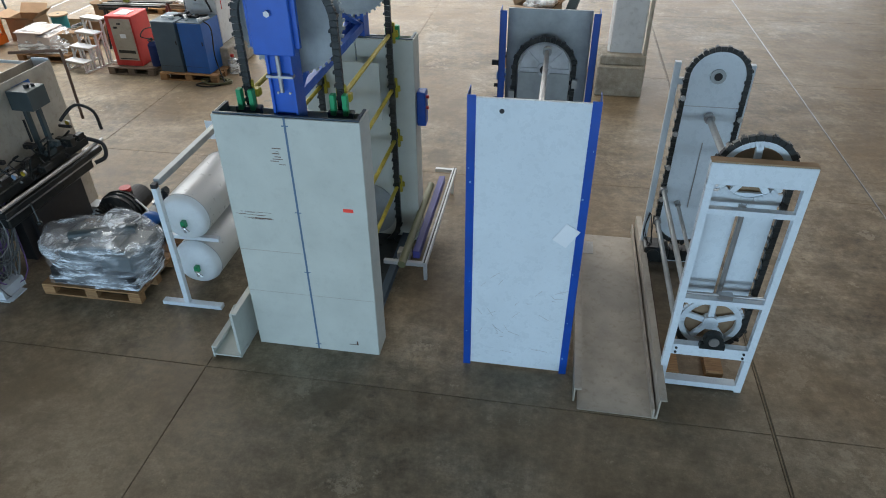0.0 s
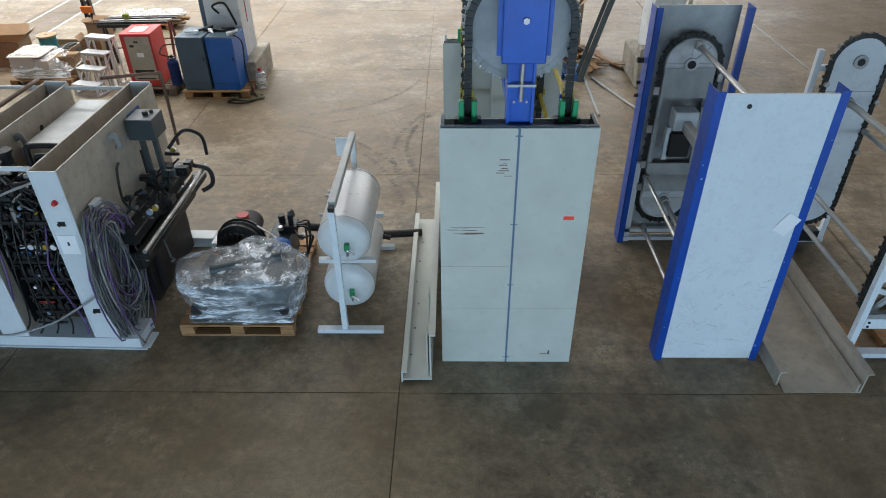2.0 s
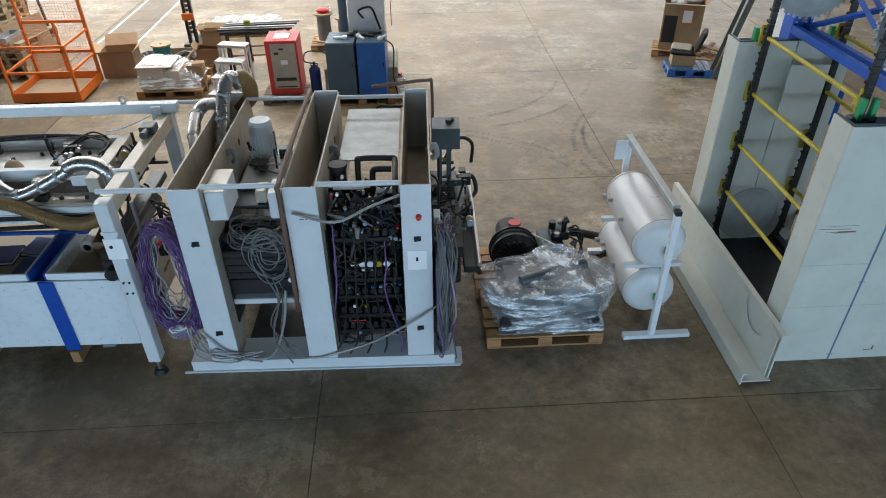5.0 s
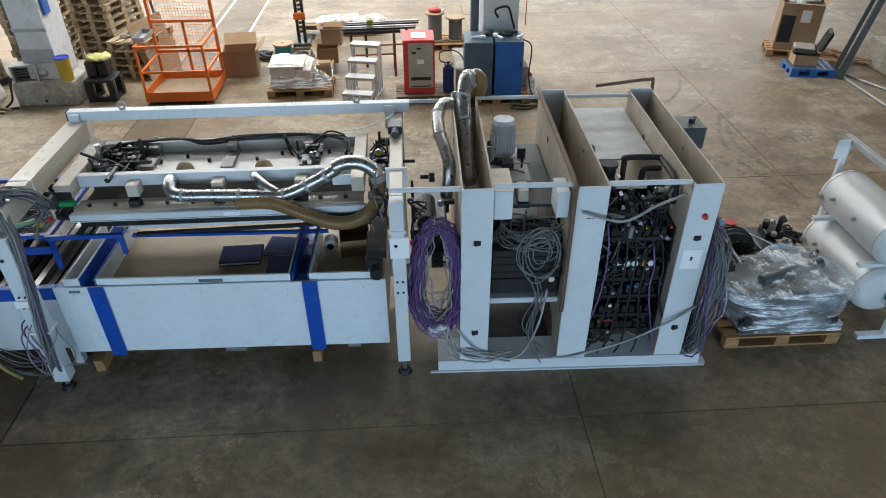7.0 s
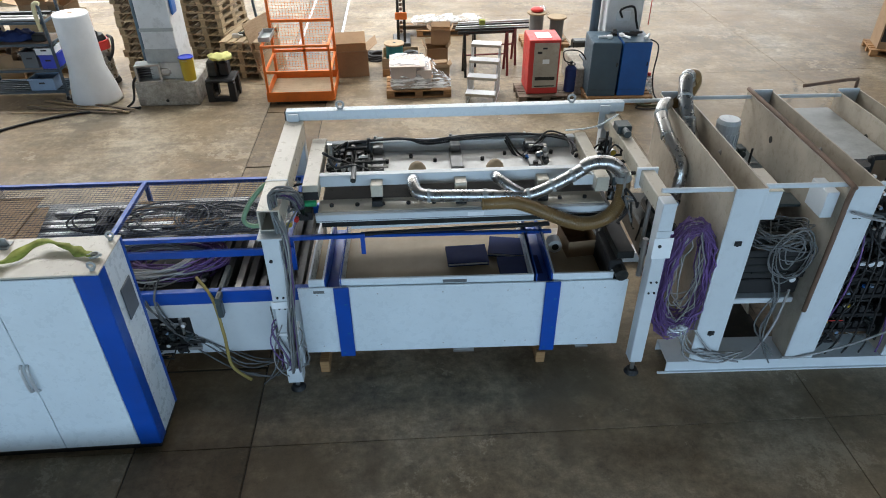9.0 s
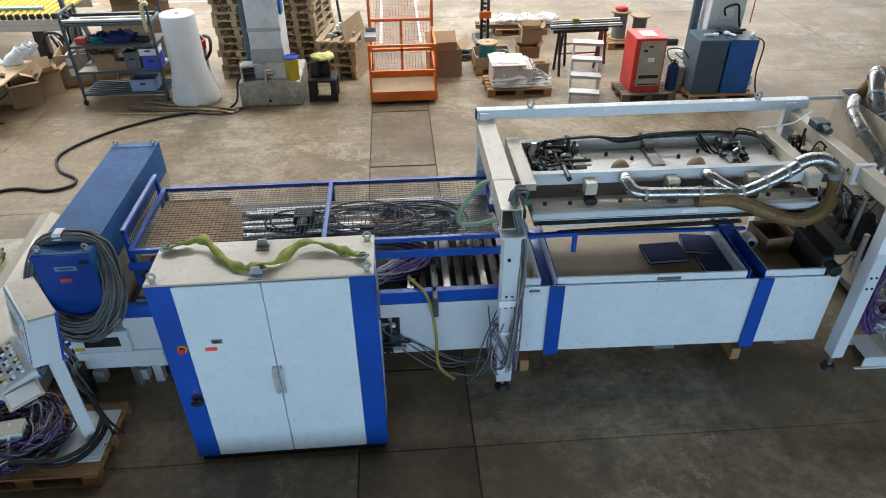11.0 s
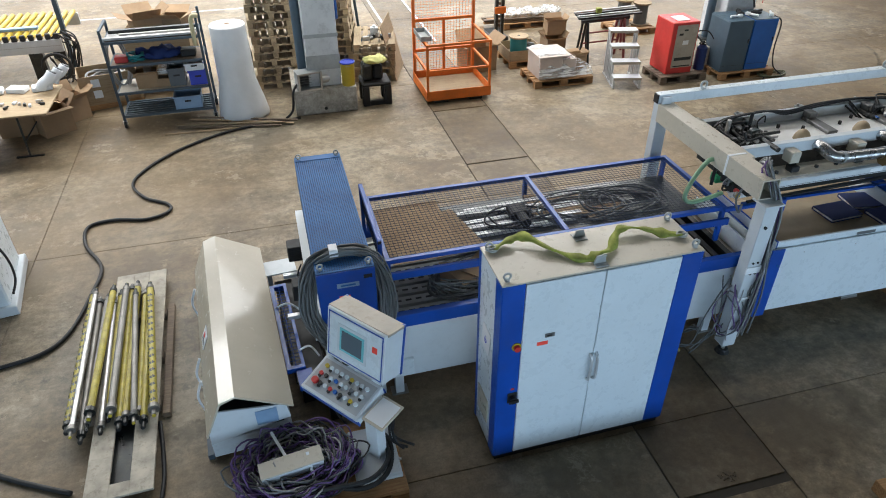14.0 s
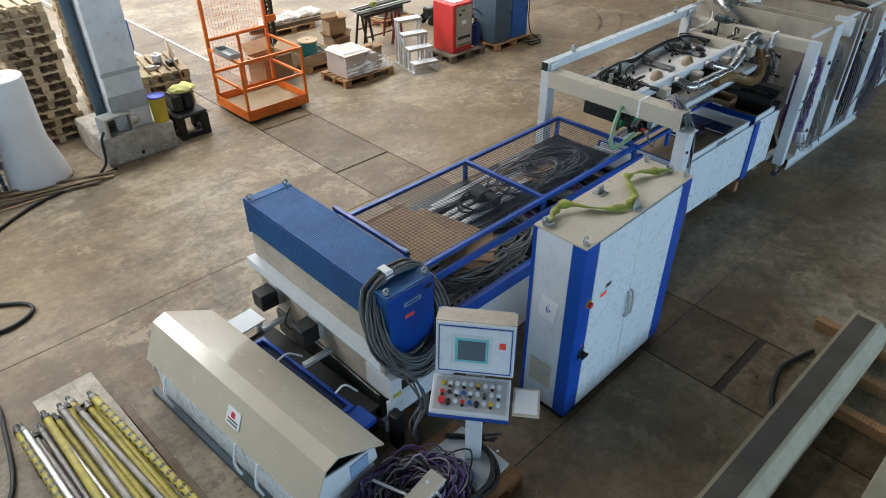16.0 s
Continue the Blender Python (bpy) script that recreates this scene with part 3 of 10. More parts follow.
def tower():
    """Grey two-box lifting tower with blue columns, big sprockets and chains."""
    t = thing("chain_lift_tower", -2.12, 5.9, 0, "grey-green chain lift tower with blue columns and yellow bars", "machine")
    w = 0.635
    for nm, y0, y1, front in (("front_box", -1.20, -0.92, True), ("rear_box", 0.90, 1.18, False)):
        b = part(nm, S().box(-w, -w + 0.015, y0 + 0.021, y1, 0, 2.54).box(w - 0.015, w, y0 + 0.021, y1, 0, 2.54)
                 .box(-w + 0.014, w - 0.014, y1 - 0.012, y1 - 0.001, 0, 2.5), GREYGREEN, t)
        part("front_sheet", S().box(-w, -0.004, y0, y0 + 0.02, 0.0, 2.54, 0.004).box(0.004, w, y0, y0 + 0.02, 0.0, 2.54, 0.004), GREYGREEN, b)
        part("rim", S().box(-w + 0.01, w - 0.01, y0 + 0.022, y0 + 0.045, 2.46, 2.552).box(-w + 0.016, -w + 0.04, y0 + 0.045, y1 - 0.013, 2.42, 2.548).box(w - 0.04, w - 0.016, y0 + 0.045, y1 - 0.013, 2.42, 2.548), DARKRIM, b, "dark blue-grey top rim")
        part("inner_tray", S().box(-w + 0.04, w - 0.04, y0 + 0.05, y1 - 0.014, 2.32, 2.34), WORN, b)
        if front:
            part("seam_strip", S().box(-0.009, 0.009, y0 - 0.003, y0 + 0.004, 0.01, 2.55).box(-0.03, 0.03, y0 - 0.005, y0 + 0.002, 2.47, 2.478).box(-0.03, 0.03, y0 - 0.005, y0 + 0.002, 1.64, 1.646).box(-0.03, 0.03, y0 - 0.005, y0 + 0.002, 0.98, 0.986).box(-0.03, 0.03, y0 - 0.005, y0 + 0.002, 0.07, 0.076), paint("seam_blue", (0.10, 0.17, 0.27), 0.5), b, "blue-grey seam strip")
            part("sticker", S().box(0.42, 0.51, y0 - 0.003, y0 - 0.0005, 1.69, 1.725), STICKER, b, "small red sticker")
            sc = S()
            for k in range(9):
                zz = rng.uniform(1.5, 1.62)
                x0 = rng.uniform(-0.6, -0.4)
                sc.box(x0, x0 + rng.uniform(0.1, 0.3), y0 - 0.0016, y0 + 0.001, zz, zz + 0.0025)
            for k in range(7):
                x0 = rng.uniform(-0.18, -0.1)
                zz = 2.11 + k * 0.025 + rng.uniform(-0.006, 0.006)
                sc.box(x0, x0 + rng.uniform(0.03, 0.09), y0 - 0.0016, y0 + 0.001, zz, zz + rng.uniform(0.003, 0.008))
            sc.box(-0.42, -0.26, y0 - 0.002, y0 + 0.001, 1.545, 1.557).box(0.33, 0.43, y0 - 0.002, y0 + 0.001, 0.11, 0.117, 0, None).box(0.41, 0.425, y0 - 0.002, y0 + 0.001, 0.117, 0.16)
            part("scuff", sc, RUST, b, "dark scuffs on the paint")
            part("sheet_joint", S().box(-w, -0.012, y0 - 0.0012, y0 + 0.001, 1.19, 1.194).box(-w, w, y0 - 0.0012, y0 + 0.001, 0.70, 0.703), WORN, b)
    # blue columns and bracing
    for nm, y0, y1 in (("front_column", -1.13, -0.935), ("rear_column", 0.93, 1.12)):
        c = part(nm, S().box(-0.105, -0.085, y0, y1, 0, 4.3).box(0.085, 0.105, y0, y1, 0, 4.3).box(-0.085, 0.085, y0 + 0.03, y0 + 0.05, 0, 4.3), MIDBLUE, t)
        part("tension_block", S().box(-0.165, 0.165, y0 - 0.06, y0 + 0.02, 3.05, 3.95, 0.008).box(-0.2, -0.165, y0 - 0.02, y0 + 0.02, 3.1, 3.9).box(0.165, 0.2, y0 - 0.02, y0 + 0.02, 3.1, 3.9), MIDBLUE, c)
        part("tension_screw", S().cyl((0, y0 - 0.01, 2.74), (0, y0 - 0.01, 3.05), 0.018).box(-0.11, 0.11, y0 - 0.03, y0 + 0.03, 2.86, 2.88).cyl((0, y0 - 0.09, 3.37), (0, y0 - 0.05, 3.37), 0.025, seg=6), STEEL, c)
        part("bolts", bolt_row([(x, y0 + 0.03, z) for x in (-0.05, 0.05) for z in (2.72, 2.45)], 0.011, -0.012, "y"), STEEL, c)
    for q in (S().box(-0.1, -0.04, -0.935, 0.93, 2.62, 2.70), S().box(0.04, 0.1, -0.935, 0.93, 2.62, 2.70), S().box(-0.1, 0.1, -0.935, 0.93, 3.9, 4.0),
              S().cyl((0.07, -0.935, 2.7), (0.07, 0.93, 3.6), 0.03, seg=4), S().cyl((-0.07, -0.935, 2.7), (-0.07, 0.93, 3.6), 0.03, seg=4),
              S().cyl((0.07, -0.935, 3.5), (0.07, 0.93, 2.68), 0.03, seg=4)):
        part("brace", q, MIDBLUE, t)
    for yy in (-0.80, 0.90):
        part("sprocket", spoked_wheel(0, yy, 3.23, 0.44, 0, 0.03).cyl((0, yy - 0.012, 3.23), (0, yy + 0.012, 3.23), 0.43, seg=48), GALV, t, "large grey sprocket disc")
        part("chain", chain_loop(0, yy - 0.125, yy - 0.085, 0.35, 3.23, 0.405, 0.055, 0.03), OILY, t)
        part("lower_disc", S().cyl((0, yy - 0.012, 0.42), (0, yy + 0.012, 0.42), 0.36, seg=40), GALV, t)
    for x in (-0.405, 0.405):
        for z in (2.62, 2.02, 1.42, 0.82):
            bar = part("carrier_bar", S().cyl((x, -0.86, z), (x, 0.88, z), 0.022, seg=10), YELLOW, t)
            for yy in (-0.90, 0.86):
                part("bracket", S().box(x - 0.045, x + 0.045, yy, yy + 0.03, z - 0.11, z + 0.11, 0.006).box(x - 0.03, x + 0.07, yy + 0.03, yy + 0.10, z - 0.05, z + 0.02, 0.006), YELLOW, t, "yellow carrier bracket")
                part("bearing", S().box(x - 0.028, x + 0.028, yy - 0.02, yy, z + 0.01, z + 0.08).cyl((x, yy - 0.035, z + 0.045), (x, yy, z + 0.045), 0.02), BLACK, t)
        for yy in (-1.0, 0.92):
            part("guide_block", S().box(x - 0.075, x - 0.03, yy, yy + 0.06, 2.5, 2.68, 0.006).box(x + 0.03, x + 0.075, yy, yy + 0.06, 2.5, 2.68, 0.006), GREENP, t, "green plastic chain guide")
            part("guide_holder", S().box(x - 0.11, x + 0.11, yy + 0.02, yy + 0.10, 2.44, 2.52, 0.005), DARKRIM, t)
    # conveyor at the foot, on the open side
    part("olive_roller", S().cyl((0.66, -0.2, 0.42), (0.66, 1.6, 0.42), 0.045, seg=18), OLIVE, t)
    part("blue_beam", S().box(0.72, 0.80, 0.1, 1.9, 0.30, 0.40, 0.006), paint("violet_blue", (0.05, 0.05, 0.22), 0.45), t)
    part("aluminium_rail", S().box(0.84, 0.90, 0.0, 2.3, 0.26, 0.32, 0.005).box(0.4, 0.84, 0.0, 0.05, 0.26, 0.31, 0.004).box(0.6, 0.84, 2.25, 2.3, 0.26, 0.31), ALU, t)
    part("rail_groove", S().box(0.862, 0.878, 0.0, 2.3, 0.3205, 0.322), BLACK, t)
    part("rail_foot", S().box(0.84, 0.88, 0.1, 0.14, 0, 0.26).box(0.84, 0.88, 2.1, 2.14, 0, 0.26), ALU, t)
    part("pivot_block", S().box(0.55, 0.70, 0.05, 0.18, 0.30, 0.40, 0.01).box(0.6, 0.68, 0.0, 0.1, 0.36, 0.44, 0.01), STEEL, t)
    part("control_box", S().box(0.64, 0.74, 0.95, 1.1, 1.55, 1.95, 0.008), BLUE, t, "blue control box with red buttons")
    part("button", S().cyl((0.74, 1.02, 1.88), (0.77, 1.02, 1.88), 0.02).cyl((0.74, 1.02, 1.75), (0.765, 1.02, 1.75), 0.018), RED, t)
    part("inner_panel", S().box(-0.12, 0.3, 0.70, 0.72, 1.7, 2.35), GREYGREEN, t)
    part("floor_beam", S().box(-0.5, -0.42, -0.9, 0.9, 0, 0.1).box(0.42, 0.5, -0.9, 0.9, 0, 0.1), DARKRIM, t)
    part("dark_pan", S().box(-0.41, 0.41, -0.9, 0.9, 0.02, 0.06), OILY, t)


def blue_edge_unit():
    """Two white panels with blue edge channels; wheels and chains on their inner faces."""
    t = thing("chain_conveyor_unit", -0.1, 5.85, 0, "white panelled chain conveyor unit with bright blue edge channels", "machine")
    def panel(nm, y, sgn, zt, x0, x1):
        p = part(nm, S().box(x0 + 0.07, x1 - 0.07, y - 0.012, y + 0.012, 0.03, zt), WHITE if sgn < 0 else GALV, t, "white sheet panel" if sgn < 0 else "galvanised inner panel")
        for xa, xb in ((x0, x0 + 0.07), (x1 - 0.07, x1)):
            lip = y - 0.016 if sgn < 0 else y - 0.19
            e = S().box(xa, xb, lip, lip + 0.006, 0, zt + 0.02)
            xo = xa if xa == x0 else xb - 0.006
            e.box(xo, xo + 0.006, y - 0.19 if sgn > 0 else y - 0.012, y + (0.19 if sgn < 0 else 0.012), 0, zt + 0.02)
            part("edge_channel", e, BLUE, p, "bright blue edge channel")
        return p
    f = panel("front_panel", -1.10, -1, 2.80, -0.53, 0.48)
    r = panel("rear_panel", 1.16, 1, 2.86, -0.48, 0.52)
    part("hole", S().cyl((-0.26, -1.115, 2.70), (-0.26, -1.11, 2.70), 0.02, seg=18), BLACK, f)
    part("paper_label", S().box(-0.07, 0.07, -0.004, 0, -0.1, 0.1, 0, pose(0.33, -1.118, 1.62, 0, 32, 0)), PAPER, f, "torn white paper label")
    sc = S()
    for k in range(26):
        x, z, a, ln = rng.uniform(-0.42, 0.38), rng.choice((0.35, 0.6, 0.9, 1.1)) + rng.uniform(-0.15, 0.15), rng.uniform(-70, 70), rng.uniform(0.02, 0.12)
        sc.box(-ln / 2, ln / 2, -0.001, 0.001, -0.0012, 0.0012, 0, pose(x, -1.1125, z, 0, a, 0))
    part("scuff", sc, STEEL, f, "fine grey scratches")
    ch = S()
    for k in range(9):
        x, z, q = rng.choice((-0.50, 0.44)) + rng.uniform(-0.02, 0.02), rng.uniform(0.05, 2.6), rng.uniform(0.003, 0.008)
        ch.box(x - q, x + q, -1.119, -1.1158, z, z + rng.uniform(0.006, 0.025))
    part("paint_chip", ch, paint("chipped_blue", (0.25, 0.4, 0.62), 0.5), f)
    part("rear_frame", S().box(-0.40, -0.34, 1.0, 1.06, 0, 1.1).box(0.34, 0.40, 1.0, 1.06, 0, 1.1).box(-0.46, 0.48, 0.98, 1.04, 0.03, 0.08).box(-0.40, 0.4, 1.0, 1.05, 0.14, 0.19), LIGHTGREY, t)
    for nm, yy, sg in (("rear", 1.05, -1), ("front", -1.0, 1)):
        for z, r_ in ((2.28, 0.30), (0.62, 0.30)):
            w = part("wheel", S().cyl((0, yy - 0.02, z), (0, yy + 0.02, z), r_ - 0.02, seg=40).cyl((0, yy + sg * 0.05, z), (0, yy, z), 0.07, seg=20), CASTALU, t, "cast aluminium chain wheel")
            rib = S()
            for k in range(5):
                a = k * math.pi / 4
                rib.box(0.07, r_ - 0.04, -0.012, 0.012, -0.008, 0.008, 0, pose(0, yy + sg * 0.022, z, 0, -math.degrees(a), 0))
            rib.ring((0, yy + sg * 0.024, z), r_ - 0.035, 0.012)
            part("rib", rib, CASTALU, w)
            part("hub", S().cyl((0, yy + sg * 0.055, z), (0, yy + sg * 0.05, z), 0.045, seg=18), BLACK, w)
        part("chain", chain_loop(0, yy - 0.035, yy + 0.0, 0.62, 2.28, 0.31), OILY, t)
        part("cover_plate", S().box(-0.27, 0.27, yy + sg * 0.03, yy + sg * 0.04, 1.90, 2.24).box(-0.27, 0.27, yy + sg * 0.03, yy + sg * 0.04, 0.72, 1.1), GALV, t)
        part("guide_rail", S().box(-0.27, -0.22, yy - 0.02, yy + 0.02, 0.7, 2.2).box(0.22, 0.27, yy - 0.02, yy + 0.02, 0.7, 2.2), GALV, t)
    clip = S()
    for z in (1.95, 1.5, 1.05, 0.75):
        clip.box(-0.355, -0.30, 0.98, 1.02, z, z + 0.09)
    for z in (2.1, 1.7):
        clip.box(0.30, 0.355, 0.98, 1.02, z, z + 0.09)
    part("chain_carrier", clip, STEEL, t)
    for x, z, r_ in ((0.02, 2.5, 0.026), (0.22, 1.85, 0.022), (-0.28, 0.95, 0.022), (0.3, 0.95, 0.022), (0.0, 0.62, 0.03), (-0.2, 0.25, 0.022)):
        part("cross_rod", S().cyl((x, -0.97, z), (x, 1.0, z), r_, seg=14), STEEL, t)
        part("rod_end", S().cyl((x, 0.9, z), (x, 0.97, z), r_ * 1.8, seg=14), GALV, t)
    part("cross_beam", S().box(-0.03, 0.05, -0.97, 1.0, 1.60, 1.72, 0.006), GALV, t)
    part("white_bracket", S().box(-0.13, 0.13, 0.80, 0.985, 1.60, 1.82, 0.008).box(-0.16, -0.11, 0.9, 0.985, 1.2, 1.6), WHITE, t)
    part("gearbox", S().box(-0.12, 0.12, 0.86, 1.0, 1.25, 1.55, 0.015), BLACK, t)
    part("side_fitting", S().cyl((-0.49, 1.1, 2.3), (-0.56, 1.1, 2.3), 0.03).cyl((-0.49, 1.1, 2.05), (-0.53, 1.1, 2.05), 0.02).cyl((-0.49, 1.1, 1.9), (-0.53, 1.1, 1.9), 0.02), BLACK, t)


def floor_tray():
    t = thing("sheet_metal_tray", 0.85, 5.8, 0, "long grey sheet metal tray with folded sides lying on the floor", "sheet metal tray")
    part("base", S().box(-0.36, 0.31, -1.5, 1.45, 0.004, 0.012), WORN, t)
    part("folded_side", S().box(0.31, 0.325, -1.5, 1.6, 0.0, 0.12).box(0.345, 0.36, -1.5, 1.6, 0, 0.25).box(0.325, 0.345, -1.5, 1.6, 0.004, 0.02).box(0.36, 0.41, -1.5, 1.6, 0.235, 0.25), WORN, t)
    part("folded_side", S().box(-0.40, -0.385, -1.4, 1.5, 0.0, 0.17).box(-0.385, -0.33, -1.4, 1.5, 0.155, 0.17), WORN, t)
    part("document_pocket", S().box(-0.33, -0.17, 1.02, 1.28, 0.013, 0.02, 0.002), CLEARPLASTIC, t, "clear plastic document pocket")


def chain_frame():
    t = thing("chain_frame_unit", 1.63, 5.8, 0, "white steel frame unit with chain wheels and cross tubes", "machine")
    w = 0.385
    f = part("front_frame", S().box(-w, -w + 0.06, -1.05, -0.99, 0, 2.22).box(w - 0.06, w, -1.05, -0.99, 0, 2.22).box(-w, w, -1.055, -0.985, 2.2, 2.385, 0.004)
             .box(-w + 0.06, w - 0.06, -1.05, -0.99, 1.93, 1.98).box(-w + 0.06, w - 0.06, -1.05, -0.99, 1.02, 1.07).box(-w + 0.06, w - 0.06, -1.06, -0.99, 0.42, 0.54).box(-w + 0.06, w - 0.06, -1.05, -0.96, 0.02, 0.08), WHITE, t)
    part("wood_strip", S().box(-w, w, -1.05, -0.97, 2.386, 2.40), CARDDARK, f, "thin brown board on the top edge")
    part("frame_bolt", bolt_row([(sx * (w - 0.09), -1.06, z) for sx in (-1, 1) for z in (0.45, 0.5)], 0.012, -0.012, "y"), BLACK, f)
    part("bearing_block", S().box(-0.11, 0.11, -1.10, -1.04, 0.545, 0.60, 0.006).cyl((0, -1.1, 0.64), (0, -1.03, 0.64), 0.085, seg=24), OILY, f, "dark pillow block bearing")
    part("bearing_core", S().cyl((0, -1.112, 0.64), (0, -1.1, 0.64), 0.045, seg=18), STEEL, f)
    part("tension_rod", S().cyl((-w + 0.06, -1.03, 1.12), (w - 0.06, -1.03, 1.12), 0.015).box(-0.06, 0.06, -1.06, -1.0, 1.095, 1.14), STEEL, f)
    part("wood_block", S().box(-0.3, -0.18, -0.95, -0.6, 0.0, 0.09).box(0.08, 0.24, -0.9, -0.6, 0.0, 0.09), WOOD, t)
    for nm, yy, z0, z1, r_, plate in (("front", -0.83, 0.66, 2.22, 0.30, False), ("rear", 1.0, 0.62, 2.31, 0.295, True)):
        part("chain", chain_loop(0, yy - 0.035, yy + 0.005, z0, z1, r_), OILY, t)
        if plate:
            pts = [(-0.27, z0), (-0.27, z1)] + [(-0.27 * math.cos(a * math.pi / 14), z1 + 0.27 * math.sin(a * math.pi / 14)) for a in range(1, 14)] + [(0.27, z1), (0.27, z0)] + [(0.27 * math.cos(a * math.pi / 14), z0 - 0.27 * math.sin(a * math.pi / 14)) for a in range(1, 14)]
            part("white_plate", S().prism(pts, "y", yy - 0.02, yy + 0.01), WHITE, t)
            part("plate_joint", S().box(-0.27, 0.27, yy - 0.024, yy - 0.019, 2.0, 2.006).box(-0.005, 0.005, yy - 0.03, yy - 0.019, 0.8, 1.6), STEEL, t)
            part("hub", S().cyl((0, yy - 0.04, z1 + 0.02), (0, yy - 0.02, z1 + 0.02), 0.075, seg=24), GALV, t)
            part("hub_bore", S().cyl((0, yy - 0.045, z1 + 0.02), (0, yy - 0.039, z1 + 0.02), 0.04, seg=18), BLACK, t)
        else:
            for z in (z0, z1):
                part("chain_wheel", spoked_wheel(0, yy, z, 0.275, 5), WHITE, t, "white spoked chain wheel")
            part("white_plate", S().box(-0.27, -0.03, yy + 0.03, yy + 0.045, 0.95, 1.95).box(0.03, 0.27, yy + 0.03, yy + 0.045, 0.95, 1.95), WHITE, t)
            part("brown_backing", S().cyl((0, yy + 0.05, z1), (0, yy + 0.06, z1), 0.24, seg=30).cyl((0, yy + 0.05, z0), (0, yy + 0.06, z0), 0.24, seg=30), CARDDARK, t)
            part("centre_tube", S().cyl((0, yy - 0.02, 0.95), (0, yy - 0.02, 1.9), 0.022), STEEL, t)
            part("cover", S().box(-0.27, 0.27, yy - 0.01, yy + 0.02, 1.93, 2.03), WHITE, t)
    part("rear_frame", S().box(-0.42, -0.36, 1.05, 1.11, 0, 2.43).box(0.30, 0.36, 1.05, 1.11, 0, 2.43).box(-0.36, 0.30, 1.05, 1.11, 2.2, 2.26).box(-0.36, 0.30, 1.05, 1.11, 0.1, 0.18).box(-0.42, 0.36, 1.04, 1.1, 0.0, 0.05), LIGHTGREY, t)
    part("bottom_gear", S().box(-0.4, -0.12, 0.8, 1.05, 0.12, 0.32, 0.02).cyl((-0.3, 0.78, 0.24), (-0.3, 0.86, 0.24), 0.07).box(-0.1, 0.2, 0.9, 1.05, 0.1, 0.25, 0.01), OILY, t)
    part("control_wire", strands([(-0.35, 0.95, 0.7), (-0.39, 0.93, 0.5), (-0.33, 0.85, 0.35), (-0.38, 0.9, 0.15)], 4, 0.006, 0.03), BLACK, t)
    for x, z, r_ in ((0.0, 1.9, 0.034), (-0.3, 1.02, 0.026), (-0.3, 0.62, 0.026), (-0.12, 0.86, 0.02), (0.3, 1.55, 0.024)):
        part("cross_tube", S().cyl((x, -0.8, z), (x, 0.96, z), r_, seg=14), GALV, t)
        part("tube_collar", S().cyl((x, 0.9, z), (x, 0.96, z), r_ * 1.6, seg=14), STEEL, t)
    part("chain_lug", bolt_row([(-0.3, 0.95, z) for z in (0.9, 1.3, 1.7, 2.1)] + [(0.3, 0.95, z) for z in (1.3, 1.9)], 0.03, -0.03, "y"), STEEL, t)
    part("rusty_beam", S().box(-0.42, -0.34, -0.9, 0.9, 0.10, 0.18), RUST, t)


tower()
blue_edge_unit()
floor_tray()
chain_frame()


def channel_guard():
    """Long folded guard with a tall side and an arched cut-out."""
    t = thing("folded_guard_sheet", -2.97, 5.85, 0, "long folded grey sheet metal guard with an arched cut-out", "sheet metal guard")
    part("base", S().box(-0.16, 0.12, -1.43, 1.45, 0.03, 0.045), GREYGREEN, t)
    part("low_side", S().box(-0.175, -0.16, -1.43, 1.45, 0.0, 0.14).box(-0.16, -0.12, -1.43, 1.45, 0.125, 0.14), GREYGREEN, t)
    part("tall_side", S().box(0.10, 0.115, -1.4, 1.5, 0.0, 0.58).box(0.115, 0.16, -1.4, 1.5, 0.565, 0.58), GREYGREEN, t)
    pts = [(-1.38, 0.05), (-1.38, 0.55), (-1.26, 0.57)]
    for k in range(11):
        a = math.pi * k / 10
        pts.append((-0.98 - 0.24 * math.cos(a), 0.55 - 0.26 * math.sin(a)))
    pts += [(-0.62, 0.57), (-0.40, 0.05)]
    part("arched_plate", S().prism(pts, "x", 0.075, 0.085), GREYGREEN, t)
    part("screw", bolt_row([(-0.1 + 0.02 * (k % 3), -1.1 + 0.4 * k, 0.045) for k in range(6)], 0.009, 0.006, "z"), BLACK, t)


channel_guard()

